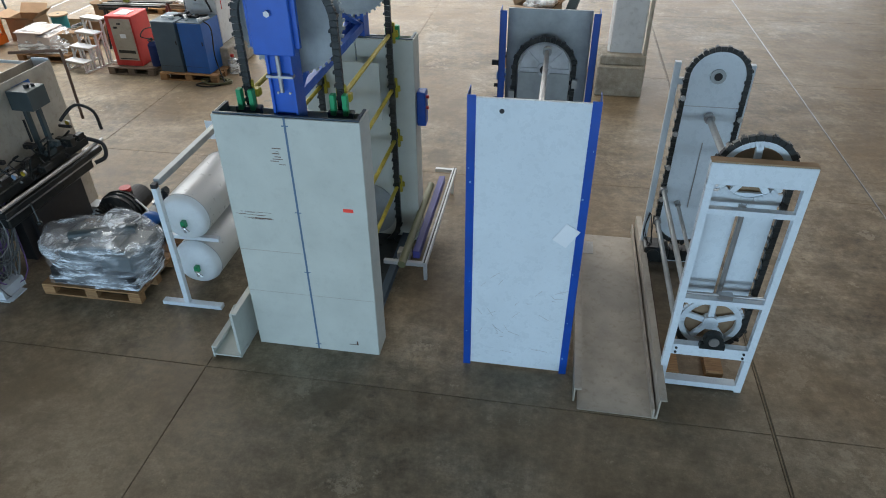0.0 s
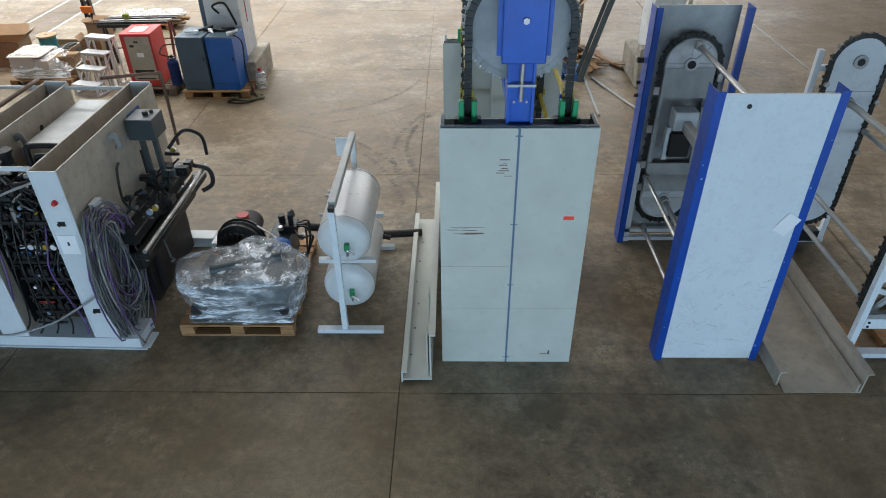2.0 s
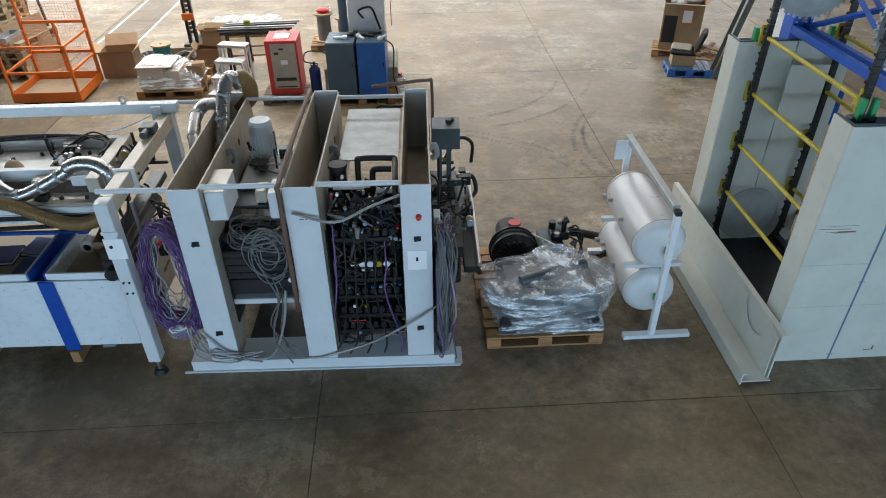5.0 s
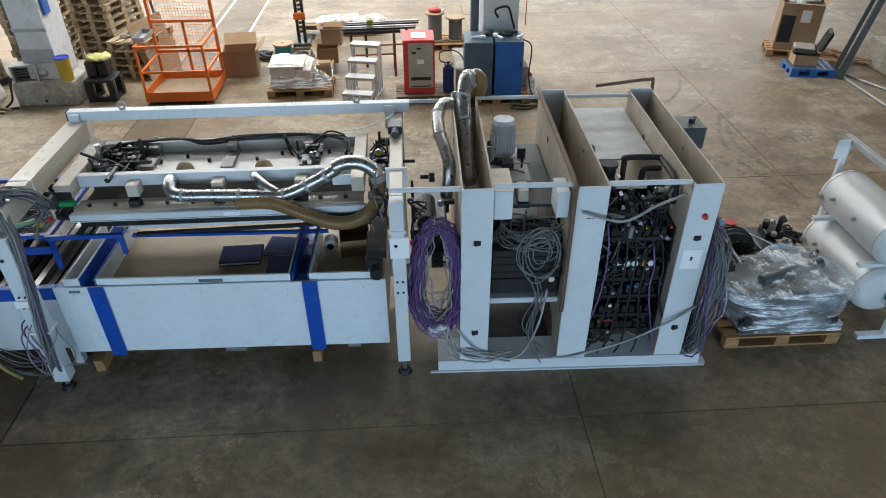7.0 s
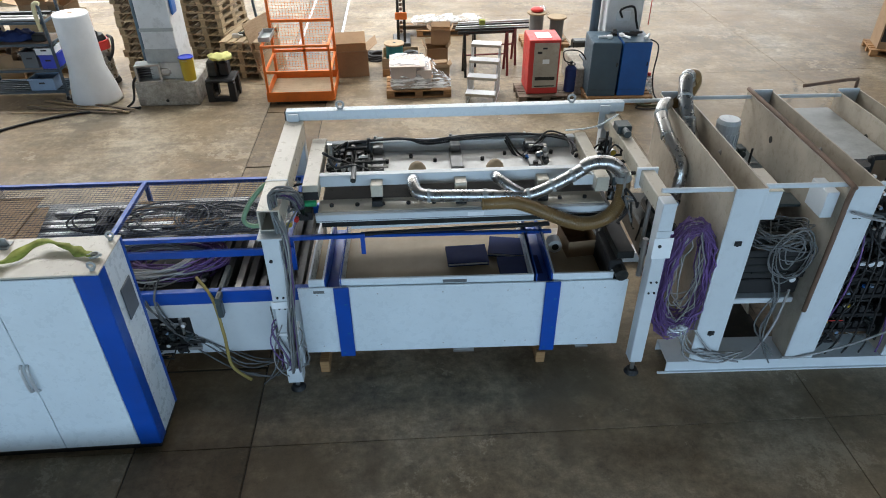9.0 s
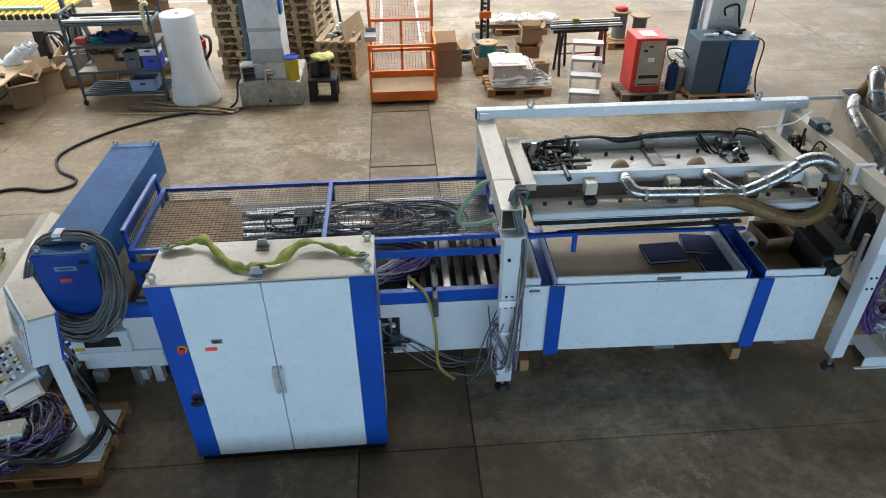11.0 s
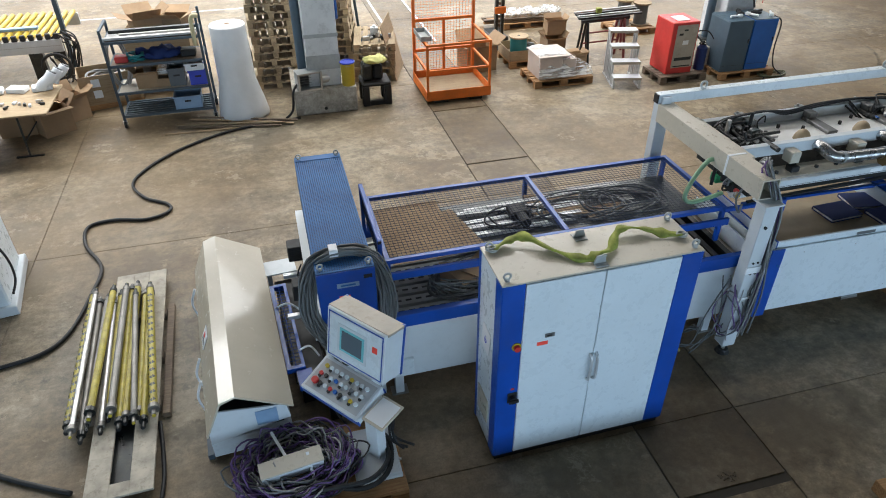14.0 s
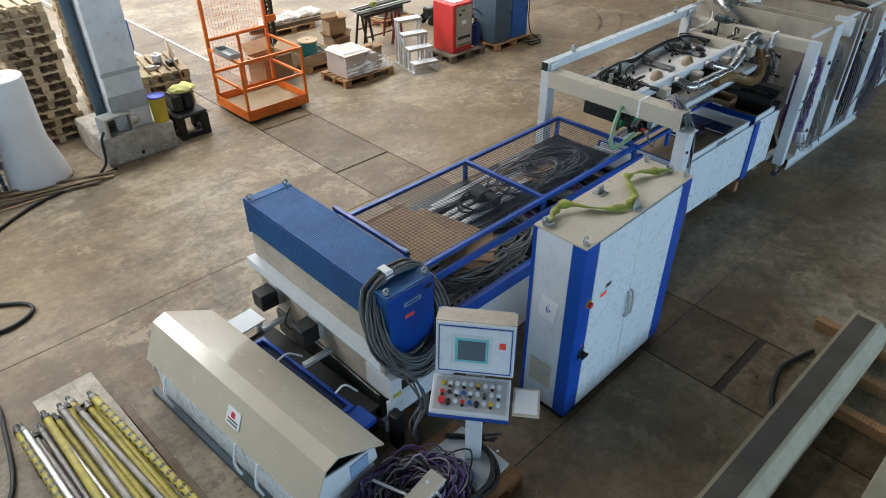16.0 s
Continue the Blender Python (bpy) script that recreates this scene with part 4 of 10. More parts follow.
# ---- tanks, pallets and the press frame ----
def air_tanks():
    t = thing("air_tank_stand", -3.76, 5.9, 0, "two silver air tanks stacked on a white steel stand", "air tank")
    for z, y0, y1 in ((0.965, -0.54, 0.70), (0.36, -0.52, 0.74)):
        prof = [(0.0, y0), (0.13, y0 + 0.010), (0.22, y0 + 0.034), (0.255, y0 + 0.072), (0.272, y0 + 0.12), (0.272, y1 - 0.12), (0.255, y1 - 0.072), (0.22, y1 - 0.034), (0.13, y1 - 0.010), (0.0, y1)]
        s, n = S(), 36
        rows = [[s.bm.verts.new((r * math.cos(2 * math.pi * k / n), y, z + r * math.sin(2 * math.pi * k / n))) for k in range(n)] for r, y in prof[1:-1]]
        for a, b in zip(rows[3:], rows[4:]):
            for k in range(n):
                s.bm.faces.new((a[k], b[k], b[(k + 1) % n], a[(k + 1) % n])).smooth = True
        s.bm.faces.new(list(reversed(rows[-1])))
        e = S()
        cap = [[e.bm.verts.new(v.co) for v in row] for row in rows[:4]]
        for v in [v for row in rows[:3] for v in row]:
            s.bm.verts.remove(v)
        for a, b in zip(cap, cap[1:]):
            for k in range(n):
                e.bm.faces.new((a[k], b[k], b[(k + 1) % n], a[(k + 1) % n])).smooth = True
        e.bm.faces.new(cap[0]).smooth = True
        for q in (s, e):
            bmesh.ops.recalc_face_normals(q.bm, faces=q.bm.faces[:])
        tank = part("tank", s, SILVERPAINT, t)
        # window light on the end is put into this paler colour
        part("tank_end", e, LITSILVER, tank, "domed tank end painted paler for window light")
        part("weld_seam", S().ring((0, y0 + 0.125, z), 0.2725, 0.004, tseg=5).ring((0, y1 - 0.125, z), 0.2725, 0.004, tseg=5), GALV, tank)
        v = part("valve", S().box(0.02, 0.07, y0 - 0.05, y0 + 0.01, z - 0.05, z + 0.03, 0.006), GREENP, tank, "green valve")
        part("valve_lever", S().cyl((0.045, y0 - 0.06, z - 0.02), (0.12, y0 - 0.07, z - 0.07), 0.012).cyl((0.045, y0 - 0.03, z - 0.04), (0.045, y0 - 0.03, z - 0.11), 0.014), CHROME, tank)
        part("side_nozzle", S().cyl((-0.25, y0 + 0.5, z + 0.05), (-0.31, y0 + 0.5, z + 0.05), 0.02).cyl((-0.25, y0 + 0.9, z + 0.05), (-0.31, y0 + 0.9, z + 0.05), 0.02).cyl((-0.25, y0 + 1.1, z - 0.02), (-0.32, y0 + 1.1, z - 0.02), 0.028), STEEL, tank)
    part("front_post", S().box(-0.055, 0.005, -0.78, -0.72, 0.04, 1.5, 0.004), WHITE, t)
    part("post_cap", S().box(-0.053, 0.003, -0.778, -0.722, 1.5, 1.545), BLACK, t)
    part("rear_post", S().box(-0.055, 0.005, 0.76, 0.82, 0.04, 1.5, 0.004), WHITE, t)
    part("front_foot", S().box(-0.32, 0.38, -0.79, -0.71, 0.0, 0.05, 0.004), WHITE, t)
    part("rear_foot", S().box(-0.32, 0.38, 0.75, 0.83, 0.0, 0.05, 0.004), WHITE, t)
    part("top_bar", S().box(-0.06, 0.01, -0.70, 0.84, 1.50, 1.57, 0.005), GALV, t)
    part("saddle", S().box(-0.3, 0.3, -0.4, -0.34, 0.64, 0.685).box(-0.3, 0.3, 0.5, 0.56, 0.64, 0.685), LIGHTGREY, t)
    part("paper_tag", S().box(-0.20, -0.065, 0.70, 0.705, 1.33, 1.56), PAPER, t, "white paper tag")
    part("hose_stub", S().cyl((-0.26, 0.3, 0.35), (-0.36, 0.26, 0.33), 0.035).cyl((0.2, 0.6, 0.32), (0.36, 0.58, 0.3), 0.03), BLACK, t)


air_tanks()
pallet("wooden_pallet", -4.915, 5.47, "pale wooden pallet under a film-wrapped machine part")
pallet("wooden_pallet", -4.95, 6.29, "wooden pallet carrying a blower and a pump")


def wrapped_part():
    t = thing("film_wrapped_machine_part", -4.86, 5.45, 0.144, "dark machine part wrapped in clear stretch film on a pallet", "wrapped goods")
    part("dark_base", S().box(-0.52, 0.5, -0.33, 0.3, 0.0, 0.16, 0.01).box(-0.5, 0.1, -0.34, 0.2, 0.16, 0.22, 0.01), BLACK, t)
    part("steel_block", S().box(-0.45, 0.25, -0.2, 0.28, 0.22, 0.45, 0.02).box(0.1, 0.5, -0.28, 0.3, 0.2, 0.40, 0.02).cyl((-0.3, -0.1, 0.5), (0.4, 0.1, 0.55), 0.06), DARKGREEN, t)
    part("blue_film_base", S().box(-0.54, 0.55, -0.37, 0.33, 0.01, 0.12, 0.02), FILM, t)
    def shell(nm, bottom, top, grow, seed, material):
        s = S()
        nu, nv = 64, 20
        rows = []
        for j in range(nv + 1):
            v = j / nv
            row = []
            for i in range(nu):
                a = 2 * math.pi * i / nu
                c, sn = math.cos(a), math.sin(a)
                k = 1 / max(abs(c) ** 3 + abs(sn) ** 3, 1e-6) ** (1 / 3)
                shrink = 1 if v < 0.62 else math.cos((v - 0.62) / 0.38 * math.pi / 2) ** 0.6
                x, y = (0.56 + 0.12 * min(1, v * 1.6)) * grow * c * k * shrink, 0.37 * grow * sn * k * shrink
                zt = top * (0.80 + 0.20 * math.exp(-((x - 0.16) / 0.28) ** 2) + 0.10 * y)
                z = bottom + (zt - bottom) * min(1, v / 0.72)
                d = noise.noise(Vector((x * 4 + seed, y * 4, z * 13))) * 0.05 + noise.noise(Vector((x * 5, y * 5 + seed, z * 30 + x * 9))) * 0.02
                row.append(s.bm.verts.new((x * (1 + d * 1.6), y * (1 + d * 1.8), z + (d * 0.9 if v > 0.1 else 0))))
            rows.append(row)
        for a, b in zip(rows, rows[1:]):
            for i in range(nu):
                s.bm.faces.new((a[i], a[(i + 1) % nu], b[(i + 1) % nu], b[i])).smooth = True
        part(nm, s, material, t, "clear wrinkled stretch film")
    shell("film", 0.005, 0.60, 1.0, 3.0, FILM)
    shell("film_layer", 0.06, 0.62, 1.03, 9.0, FILM)
    shell("film_layer", 0.10, 0.59, 0.98, 15.0, FILM)
    part("red_tag", S().box(0.3, 0.38, 0.1, 0.16, 0.50, 0.51), RED, t)


wrapped_part()


def blower():
    t = thing("side_channel_blower", -5.1, 6.25, 0.144, "black ribbed side channel blower with motor on a pallet", "blower")
    part("housing", S().cyl((0, -0.13, 0.30), (0, 0.05, 0.30), 0.26, seg=36).cyl((0, -0.19, 0.30), (0, -0.13, 0.30), 0.17, 0.25, seg=36), OILY, t)
    fins = S()
    for k in range(22):
        a = 2 * math.pi * k / 22
        fins.box(0.06, 0.245, -0.006, 0.006, -0.012, 0.012, 0, pose(0, -0.185, 0.30, 0, -math.degrees(a), 0) @ pose(0, 0, 0, 0, 0, -14))
    fins.ring((0, -0.06, 0.30), 0.265, 0.014)
    fins.ring((0, 0.0, 0.30), 0.265, 0.012)
    part("fin", fins, OILY, t)
    part("motor", S().cyl((0, 0.05, 0.30), (0, 0.40, 0.30), 0.15, seg=24), BLACK, t)
    part("foot", S().box(-0.2, 0.2, -0.15, 0.3, 0.0, 0.06), BLACK, t)
    part("red_cap", S().cyl((0.02, 0.1, 0.52), (0.02, 0.1, 0.57), 0.07), RED, t, "red outlet cap")
    part("outlet", S().cyl((0.02, 0.1, 0.3), (0.02, 0.1, 0.52), 0.075), OILY, t)
    p = thing("pump_motor", -4.62, 6.25, 0.144, "dark pump and motor with hoses and a gauge block", "pump")
    part("body", S().box(-0.16, 0.1, -0.2, 0.3, 0.0, 0.36, 0.02), DARKGREEN, p)
    part("dome", S().ball((0.02, -0.22, 0.36), 0.11, 1.1, 0.9, 0.8).smooth(), BLUEMACHINE, p, "blue-black dome")
    part("manifold", S().box(-0.05, 0.16, 0.0, 0.2, 0.36, 0.46, 0.01).cyl((0.1, 0.05, 0.46), (0.1, 0.05, 0.6), 0.03).cyl((-0.02, 0.12, 0.46), (-0.02, 0.12, 0.55), 0.04).cyl((0.16, 0.1, 0.42), (0.28, 0.08, 0.45), 0.025).cyl((0.1, 0.05, 0.6), (0.14, 0.05, 0.62), 0.045), OILY, p)
    part("fitting", S().cyl((0.0, -0.05, 0.46), (0.0, -0.05, 0.5), 0.03).cyl((0.2, 0.0, 0.3), (0.24, 0.0, 0.36), 0.03).ball((0.07, 0.14, 0.52), 0.03), STEEL, p)
    part("strap", S().tube([(-0.5, 0.1, 0.54), (-0.1, -0.1, 0.42), (0.0, -0.22, 0.40)], 0.012, 6, 5), PAPER, p, "pale strap")
    for k in range(4):
        part("hose", S().tube([(0.1, 0.1, 0.4), (0.2 + rng.uniform(0, 0.1), rng.uniform(-0.2, 0.2), 0.45), (0.3, rng.uniform(-0.2, 0.2), 0.2), (0.2, rng.uniform(-0.3, 0.1), 0.05)], 0.012, 6, 6), BLACK, p)
    h = thing("suction_hose", -4.0, 6.6, 0.0, "thick black suction hose lying behind the tanks", "hose")
    part("hose", S().tube([(-0.42, 0.0, 0.38), (-0.2, 0.06, 0.32), (0.1, 0.1, 0.22), (0.5, 0.2, 0.14), (0.95, 0.3, 0.10)], 0.05, 12, 6), BLACK, h)


blower()


def clutter(parent, x0, x1, y0, y1, z0, z1, n, seed, size=1.0):
    """Valves, blocks, gauges, couplings and short pipes packed in a bay."""
    r = random.Random(seed)
    for k in range(n):
        x, y, z = r.uniform(x0, x1), r.uniform(y0, y1), r.uniform(z0, z1)
        kind = r.random()
        if kind < 0.30:
            a, b, c = size * r.uniform(0.02, 0.07), size * r.uniform(0.02, 0.07), size * r.uniform(0.02, 0.06)
            part("valve_block", S().box(x - a, x + a, y - b, y + b, z - c, z + c, 0.006).cyl((x, y - b, z), (x, y - b - 0.03, z), c * 0.6, seg=10), r.choice((OILY, BLACK, DARKGREEN, OILY)), parent)
        elif kind < 0.55:
            ln = r.uniform(0.08, 0.3)
            d = r.choice(((ln, 0, 0), (0, -ln, 0), (0, 0, ln), (ln, 0, 0)))
            part("pipe", S().cyl((x, y, z), (x + d[0], y + d[1], z + d[2]), r.uniform(0.01, 0.028), seg=10), r.choice((OILY, BLACK, STEEL)), parent)
        elif kind < 0.68:
            g = part("gauge", S().cyl((x, y, z), (x, y - 0.03, z), 0.032 * size, seg=16), STEEL, parent)
            part("dial", S().cyl((x, y - 0.0305, z), (x, y - 0.033, z), 0.027 * size, seg=16), r.choice((PAPER, PAPER, GOLD, PALEBIN)), g)
        elif kind < 0.76:
            part("knob", S().cyl((x, y, z), (x, y - 0.04, z), 0.022 * size, seg=8), r.choice((GOLD, RED, PALEBIN, BLUEMACHINE, STEEL)), parent)
        else:
            pts = [(x, y, z)]
            for _ in range(4):
                pts.append((min(x1, max(x0, pts[-1][0] + r.uniform(-0.2, 0.2))), pts[-1][1] + r.uniform(-0.08, 0.05), max(z0 - 0.05, pts[-1][2] + r.uniform(-0.2, 0.12))))
            part("hose", S().tube(pts, r.uniform(0.006, 0.014), 6, 6), r.choice((BLACK, BLACK, BLACK, OILY, GREYCABLE)), parent)


def press_frame():
    t = thing("hydraulic_press", -7.06, 5.85, 0, "light grey hydraulic press with three hollow steel walls", "machine", rz=-1.4)
    t.scale = (1.0, 0.94, 1.03)
    part("front_sill", S().box(-1.37, 1.22, -1.006, -0.991, 0.0, 0.13).box(-1.37, 1.22, -0.991, -0.66, 0.118, 0.13).box(-1.45, 1.28, -1.03, -1.006, 0.0, 0.014).box(-1.37, 1.22, -0.67, -0.66, 0.0, 0.118), LIGHTGREY, t)
    part("sill_end", S().box(1.15, 1.21, -0.985, -0.68, 0.0, 0.117).box(1.225, 1.30, -1.0, -0.75, 0.0, 0.014), LIGHTGREY, t)
    part("rear_sill", S().box(-1.38, 1.39, 0.95, 1.15, 0.0, 0.13, 0.004).box(1.39, 1.6, 0.85, 1.1, 0.0, 0.12, 0.004), LIGHTGREY, t)
    for x0, x1 in ((-1.16, -0.89), (-0.21, 0.07), (0.76, 1.02)):
        w = part("wall_face", S().box(x0, x1, -1.0, -0.985, 0.131, 2.0, 0.004).box(x0 + 0.02, x0 + 0.026, -1.0025, -0.999, 0.15, 1.98).box(x1 - 0.026, x1 - 0.02, -1.0025, -0.999, 0.15, 1.98), LIGHTGREY, t, "light grey front face")
        # side plates with a deep rounded throat at the front
        prof = [(-0.985, 0.131), (-0.985, 2.0), (1.2, 2.0), (1.2, 0.131), (0.35, 0.131)]
        for k in range(7):
            a = math.pi / 2 * k / 6
            prof.append((0.2 - 0.15 * math.sin(a) + 0.0, 0.25 + 0.0 + 0.12 * (1 - math.cos(a))))
        prof += [(-0.45, 0.40), (-0.6, 0.34), (-0.72, 0.131)]
        for xa in (x0, x1 - 0.015):
            part("side_plate", S().prism(prof, "x", xa, xa + 0.015), WORN, t, "worn beige-grey side plate")
        part("rear_web", S().box(x0 + 0.016, x1 - 0.016, 1.185, 1.2, 0.131, 2.02), LIGHTGREY, t)
        part("inner_web", S().box(x0 + 0.016, x1 - 0.016, -0.98, 1.18, 1.35, 1.365), WORN, t)
        part("wall_hole", S().cyl((x0 - 0.003, 0.45, 1.78), (x0 - 0.001, 0.45, 1.78), 0.035, seg=16).cyl((x1 + 0.001, 0.45, 1.78), (x1 + 0.003, 0.45, 1.78), 0.035, seg=16), BLACK, t)
        for z in (() if -0.5 < x0 < 0 else (1.483, 0.485)):
            part("latch", S().box((x0 + x1) / 2 - 0.025, (x0 + x1) / 2 + 0.035, -1.012, -1.0, z - 0.022, z + 0.022).cyl(((x0 + x1) / 2 - 0.01, -1.03, z), ((x0 + x1) / 2 - 0.01, -1.01, z), 0.018, seg=10), BLACK, t)
        part("cable_gland", S().tube([(x1 - 0.02, 0.0, 1.85), (x1 + 0.05, 0.0, 1.9), (x1 + 0.07, 0.02, 1.8), (x1 + 0.03, 0.05, 1.75)], 0.03, 8, 5), PALECABLE, t)
    for nm, y, z, r_ in (("front_tie_bar", -0.93, 1.99, 0.022), ("rear_tie_bar", 1.1, 1.98, 0.02)):
        part(nm, S().cyl((-0.89, y, z), (-0.21, y, z), r_), LIGHTGREY, t)
        part(nm, S().cyl((0.07, y, z), (0.76, y, z), r_), LIGHTGREY, t)
        part(nm, S().cyl((-1.75, y, z - 0.02), (-1.16, y, z - 0.02), r_), LIGHTGREY, t)
    # right-hand wall: button, sheet of paper
    part("stop_button", S().cyl((0.91, -1.0, 1.70), (0.91, -1.04, 1.70), 0.02).cyl((0.91, -1.0, 1.70), (0.91, -1.015, 1.70), 0.026), RED, t, "red stop button")
    part("paper_sheet", S().box(0.80, 0.97, -1.006, -1.003, 1.16, 1.36), PAPER, t, "white paper sheet")
    part("paper_mark", S().box(0.875, 0.895, -1.0075, -1.006, 1.25, 1.29).box(-0.1, -0.06, -1.0035, -1.0005, 1.70, 1.706).box(-0.05, -0.03, -1.0035, -1.0005, 1.70, 1.706), OILY, t)
    # rusty pipe over the middle wall
    part("rusty_pipe", S().tube([(-0.23, -1.04, 0.75), (-0.23, -1.04, 1.9), (-0.23, -0.98, 2.03), (-0.23, 0.0, 2.05), (-0.23, 1.15, 2.05)], 0.022, 8, 4), RUST, t, "brown rusty pipe")
    part("rusty_pipe", S().tube([(0.42, 1.26, 2.03), (0.75, 1.32, 2.045), (1.02, 1.37, 2.05), (1.07, 1.37, 1.98), (1.07, 1.36, 1.2)], 0.019, 8, 4), RUST, t, "brown rusty pipe")
    # left bay
    part("press_roll", S().cyl((-0.88, -0.66, 1.32), (-0.22, -0.66, 1.32), 0.06, seg=20), OILY, t)
    part("press_roll", S().cyl((-0.88, -0.70, 1.17), (-0.22, -0.70, 1.17), 0.07, seg=20), DARKGREEN, t)
    part("press_roll", S().cyl((-0.88, -0.66, 1.0), (-0.22, -0.66, 1.0), 0.085, seg=20), OILY, t)
    part("press_roll", S().cyl((-0.88, -0.72, 0.85), (-0.22, -0.72, 0.85), 0.05, seg=20), BLACK, t)
    part("press_roll", S().cyl((-0.88, -0.15, 1.02), (-0.22, -0.15, 1.02), 0.12, seg=20), OILY, t)
    part("press_bed", S().box(-0.88, -0.22, -0.5, 0.9, 0.75, 0.92, 0.01), DARKGREEN, t)
    part("press_rail", S().box(-0.88, -0.22, -0.82, -0.7, 0.68, 0.74, 0.01), LIGHTGREY, t)
    part("press_slide", S().box(-0.88, -0.22, -0.2, 1.0, 1.38, 1.5, 0.01).box(-0.88, -0.22, -0.42, -0.2, 1.5, 1.53), DARKGREEN, t)
    part("drip_pan", S().box(-0.89, -0.21, -0.7, 1.1, 0.02, 0.05), OILY, t)
    part("slant_plate", S().prism([(-0.2, 0.06), (0.5, 0.06), (0.7, 0.7), (0.2, 0.7)], "x", -0.24, -0.225), WORN, t)
    # dark sheets added at the back and side to imitate the bay's deep shade
    part("shade_backing", S().box(-0.885, -0.215, -0.52, -0.49, 0.6, 1.42), OILY, t)
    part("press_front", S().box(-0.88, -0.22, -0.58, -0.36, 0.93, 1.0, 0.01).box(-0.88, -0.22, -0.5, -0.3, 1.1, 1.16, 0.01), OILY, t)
    part("throat_shadow_plate", S().box(-0.888, -0.875, -0.8, 0.0, 0.45, 1.40), OILY, t, "added dark sheet for the shade in the press bay")
    clutter(t, -0.85, -0.25, -0.80, -0.55, 0.78, 1.4, 9, 3)
    part("press_cover", S().box(-0.87, -0.23, -0.86, -0.56, 1.0, 1.30, 0.012).box(-0.87, -0.23, -0.82, -0.56, 0.80, 0.96, 0.012), BLACK, t, "black ribbed cover")
    part("cover_rib", S().box(-0.86, -0.24, -0.868, -0.86, 1.06, 1.08).box(-0.86, -0.24, -0.868, -0.86, 1.14, 1.16).box(-0.86, -0.24, -0.868, -0.86, 1.22, 1.24), OILY, t)
    part("motor_base", S().box(-0.82, -0.42, -0.05, 0.72, 1.28, 1.58, 0.01), GALV, t)
    m = part("pump_motor", S().cyl((-0.66, 0.5, 1.62), (-0.66, 0.5, 1.95), 0.115, seg=24), LIGHTGREY, t, "light grey ribbed electric motor")
    fins = S()
    for k in range(20):
        a = 2 * math.pi * k / 20
        fins.box(0.11, 0.128, -0.005, 0.005, 1.64, 1.86, 0, pose(-0.66, 0.5, 0, 0, 0, math.degrees(a)))
    part("fin", fins, LIGHTGREY, m)
    part("fan_cover", S().cyl((-0.66, 0.5, 1.95), (-0.66, 0.5, 1.99), 0.118, 0.10, seg=24), WHITE, m)
    clutter(t, -0.8, -0.45, 0.1, 0.7, 1.54, 1.66, 16, 5)
    part("terminal_box", S().box(-0.88, -0.72, -0.92, -0.5, 1.66, 1.93, 0.008), LIGHTGREY, t, "light grey terminal box")
    part("box_lid", S().box(-0.885, -0.715, -0.925, -0.495, 1.931, 1.94, 0.003), BEIGE, t)
    part("terminal_flap", S().box(-0.35, -0.245, -0.94, -0.66, 1.68, 1.92, 0.006), LIGHTGREY, t)
    part("display_box", S().box(-0.60, -0.5, -0.4, -0.2, 1.54, 1.66, 0.01), BEIGE, t)
    part("cable_strand", strands([(-0.5, -0.5, 1.5), (-0.55, -0.75, 1.2), (-0.42, -0.85, 0.8), (-0.5, -0.93, 0.4), (-0.36, -0.95, 0.17)], 5, 0.008, 0.05, 0.05), GREYCABLE, t)
    part("cable_knot", coil((-0.52, -0.72, 1.40), 0.24, 0.16, 16, 0.007, "z", 0.3, 0.09), GREYCABLE, t)
    part("cable_knot", coil((-0.46, -0.9, 1.27), 0.15, 0.2, 8, 0.006, "y", 0.45, 0.05), GREYCABLE, t)
    # right bay
    part("cover_sheet", S().box(0.16, 0.72, -0.1, 1.18, 1.80, 1.815).box(0.16, 0.18, -0.1, 1.18, 1.5, 1.8), GALV, t, "pale sheet cover")
    part("filter", S().cyl((0.19, -0.42, 1.70), (0.19, -0.42, 1.90), 0.072, seg=24).cyl((0.19, -0.42, 1.90), (0.19, -0.42, 1.93), 0.085, seg=24), BLACK, t, "black round filter")
    part("black_pipe", S().tube([(0.36, -0.34, 1.6), (0.36, -0.32, 1.88), (0.39, -0.28, 1.91), (0.66, -0.28, 1.91), (0.70, -0.32, 1.90), (0.71, -0.72, 1.88), (0.71, -0.76, 1.7)], 0.028, 8, 5), BLACK, t)
    part("black_pipe", S().tube([(0.50, -0.44, 1.6), (0.50, -0.44, 1.84), (0.54, -0.42, 1.87), (0.67, -0.42, 1.87)], 0.028, 8, 5), BLACK, t)
    # more added dark sheets: shade behind and beside the valves
    part("shade_backing", S().box(0.08, 0.75, -0.42, -0.40, 0.15, 1.68), OILY, t)
    part("shade_sheet", S().box(0.746, 0.757, -0.85, -0.40, 0.2, 1.5), OILY, t, "added dark sheet for the shade in the press bay")
    part("shade_sheet", S().box(0.073, 0.084, -0.85, -0.40, 0.2, 1.5), OILY, t, "added dark sheet for the shade in the press bay")
    for z in (0.55, 0.95, 1.25, 1.5):
        part("manifold_bar", S().box(0.09, 0.74, -0.66, -0.54, z - 0.03, z + 0.03, 0.006), OILY, t)
    clutter(t, 0.12, 0.72, -0.86, -0.45, 0.22, 1.72, 120, 11, 0.6)
    clutter(t, 0.12, 0.72, -0.84, -0.5, 0.9, 1.9, 110, 12, 0.5)
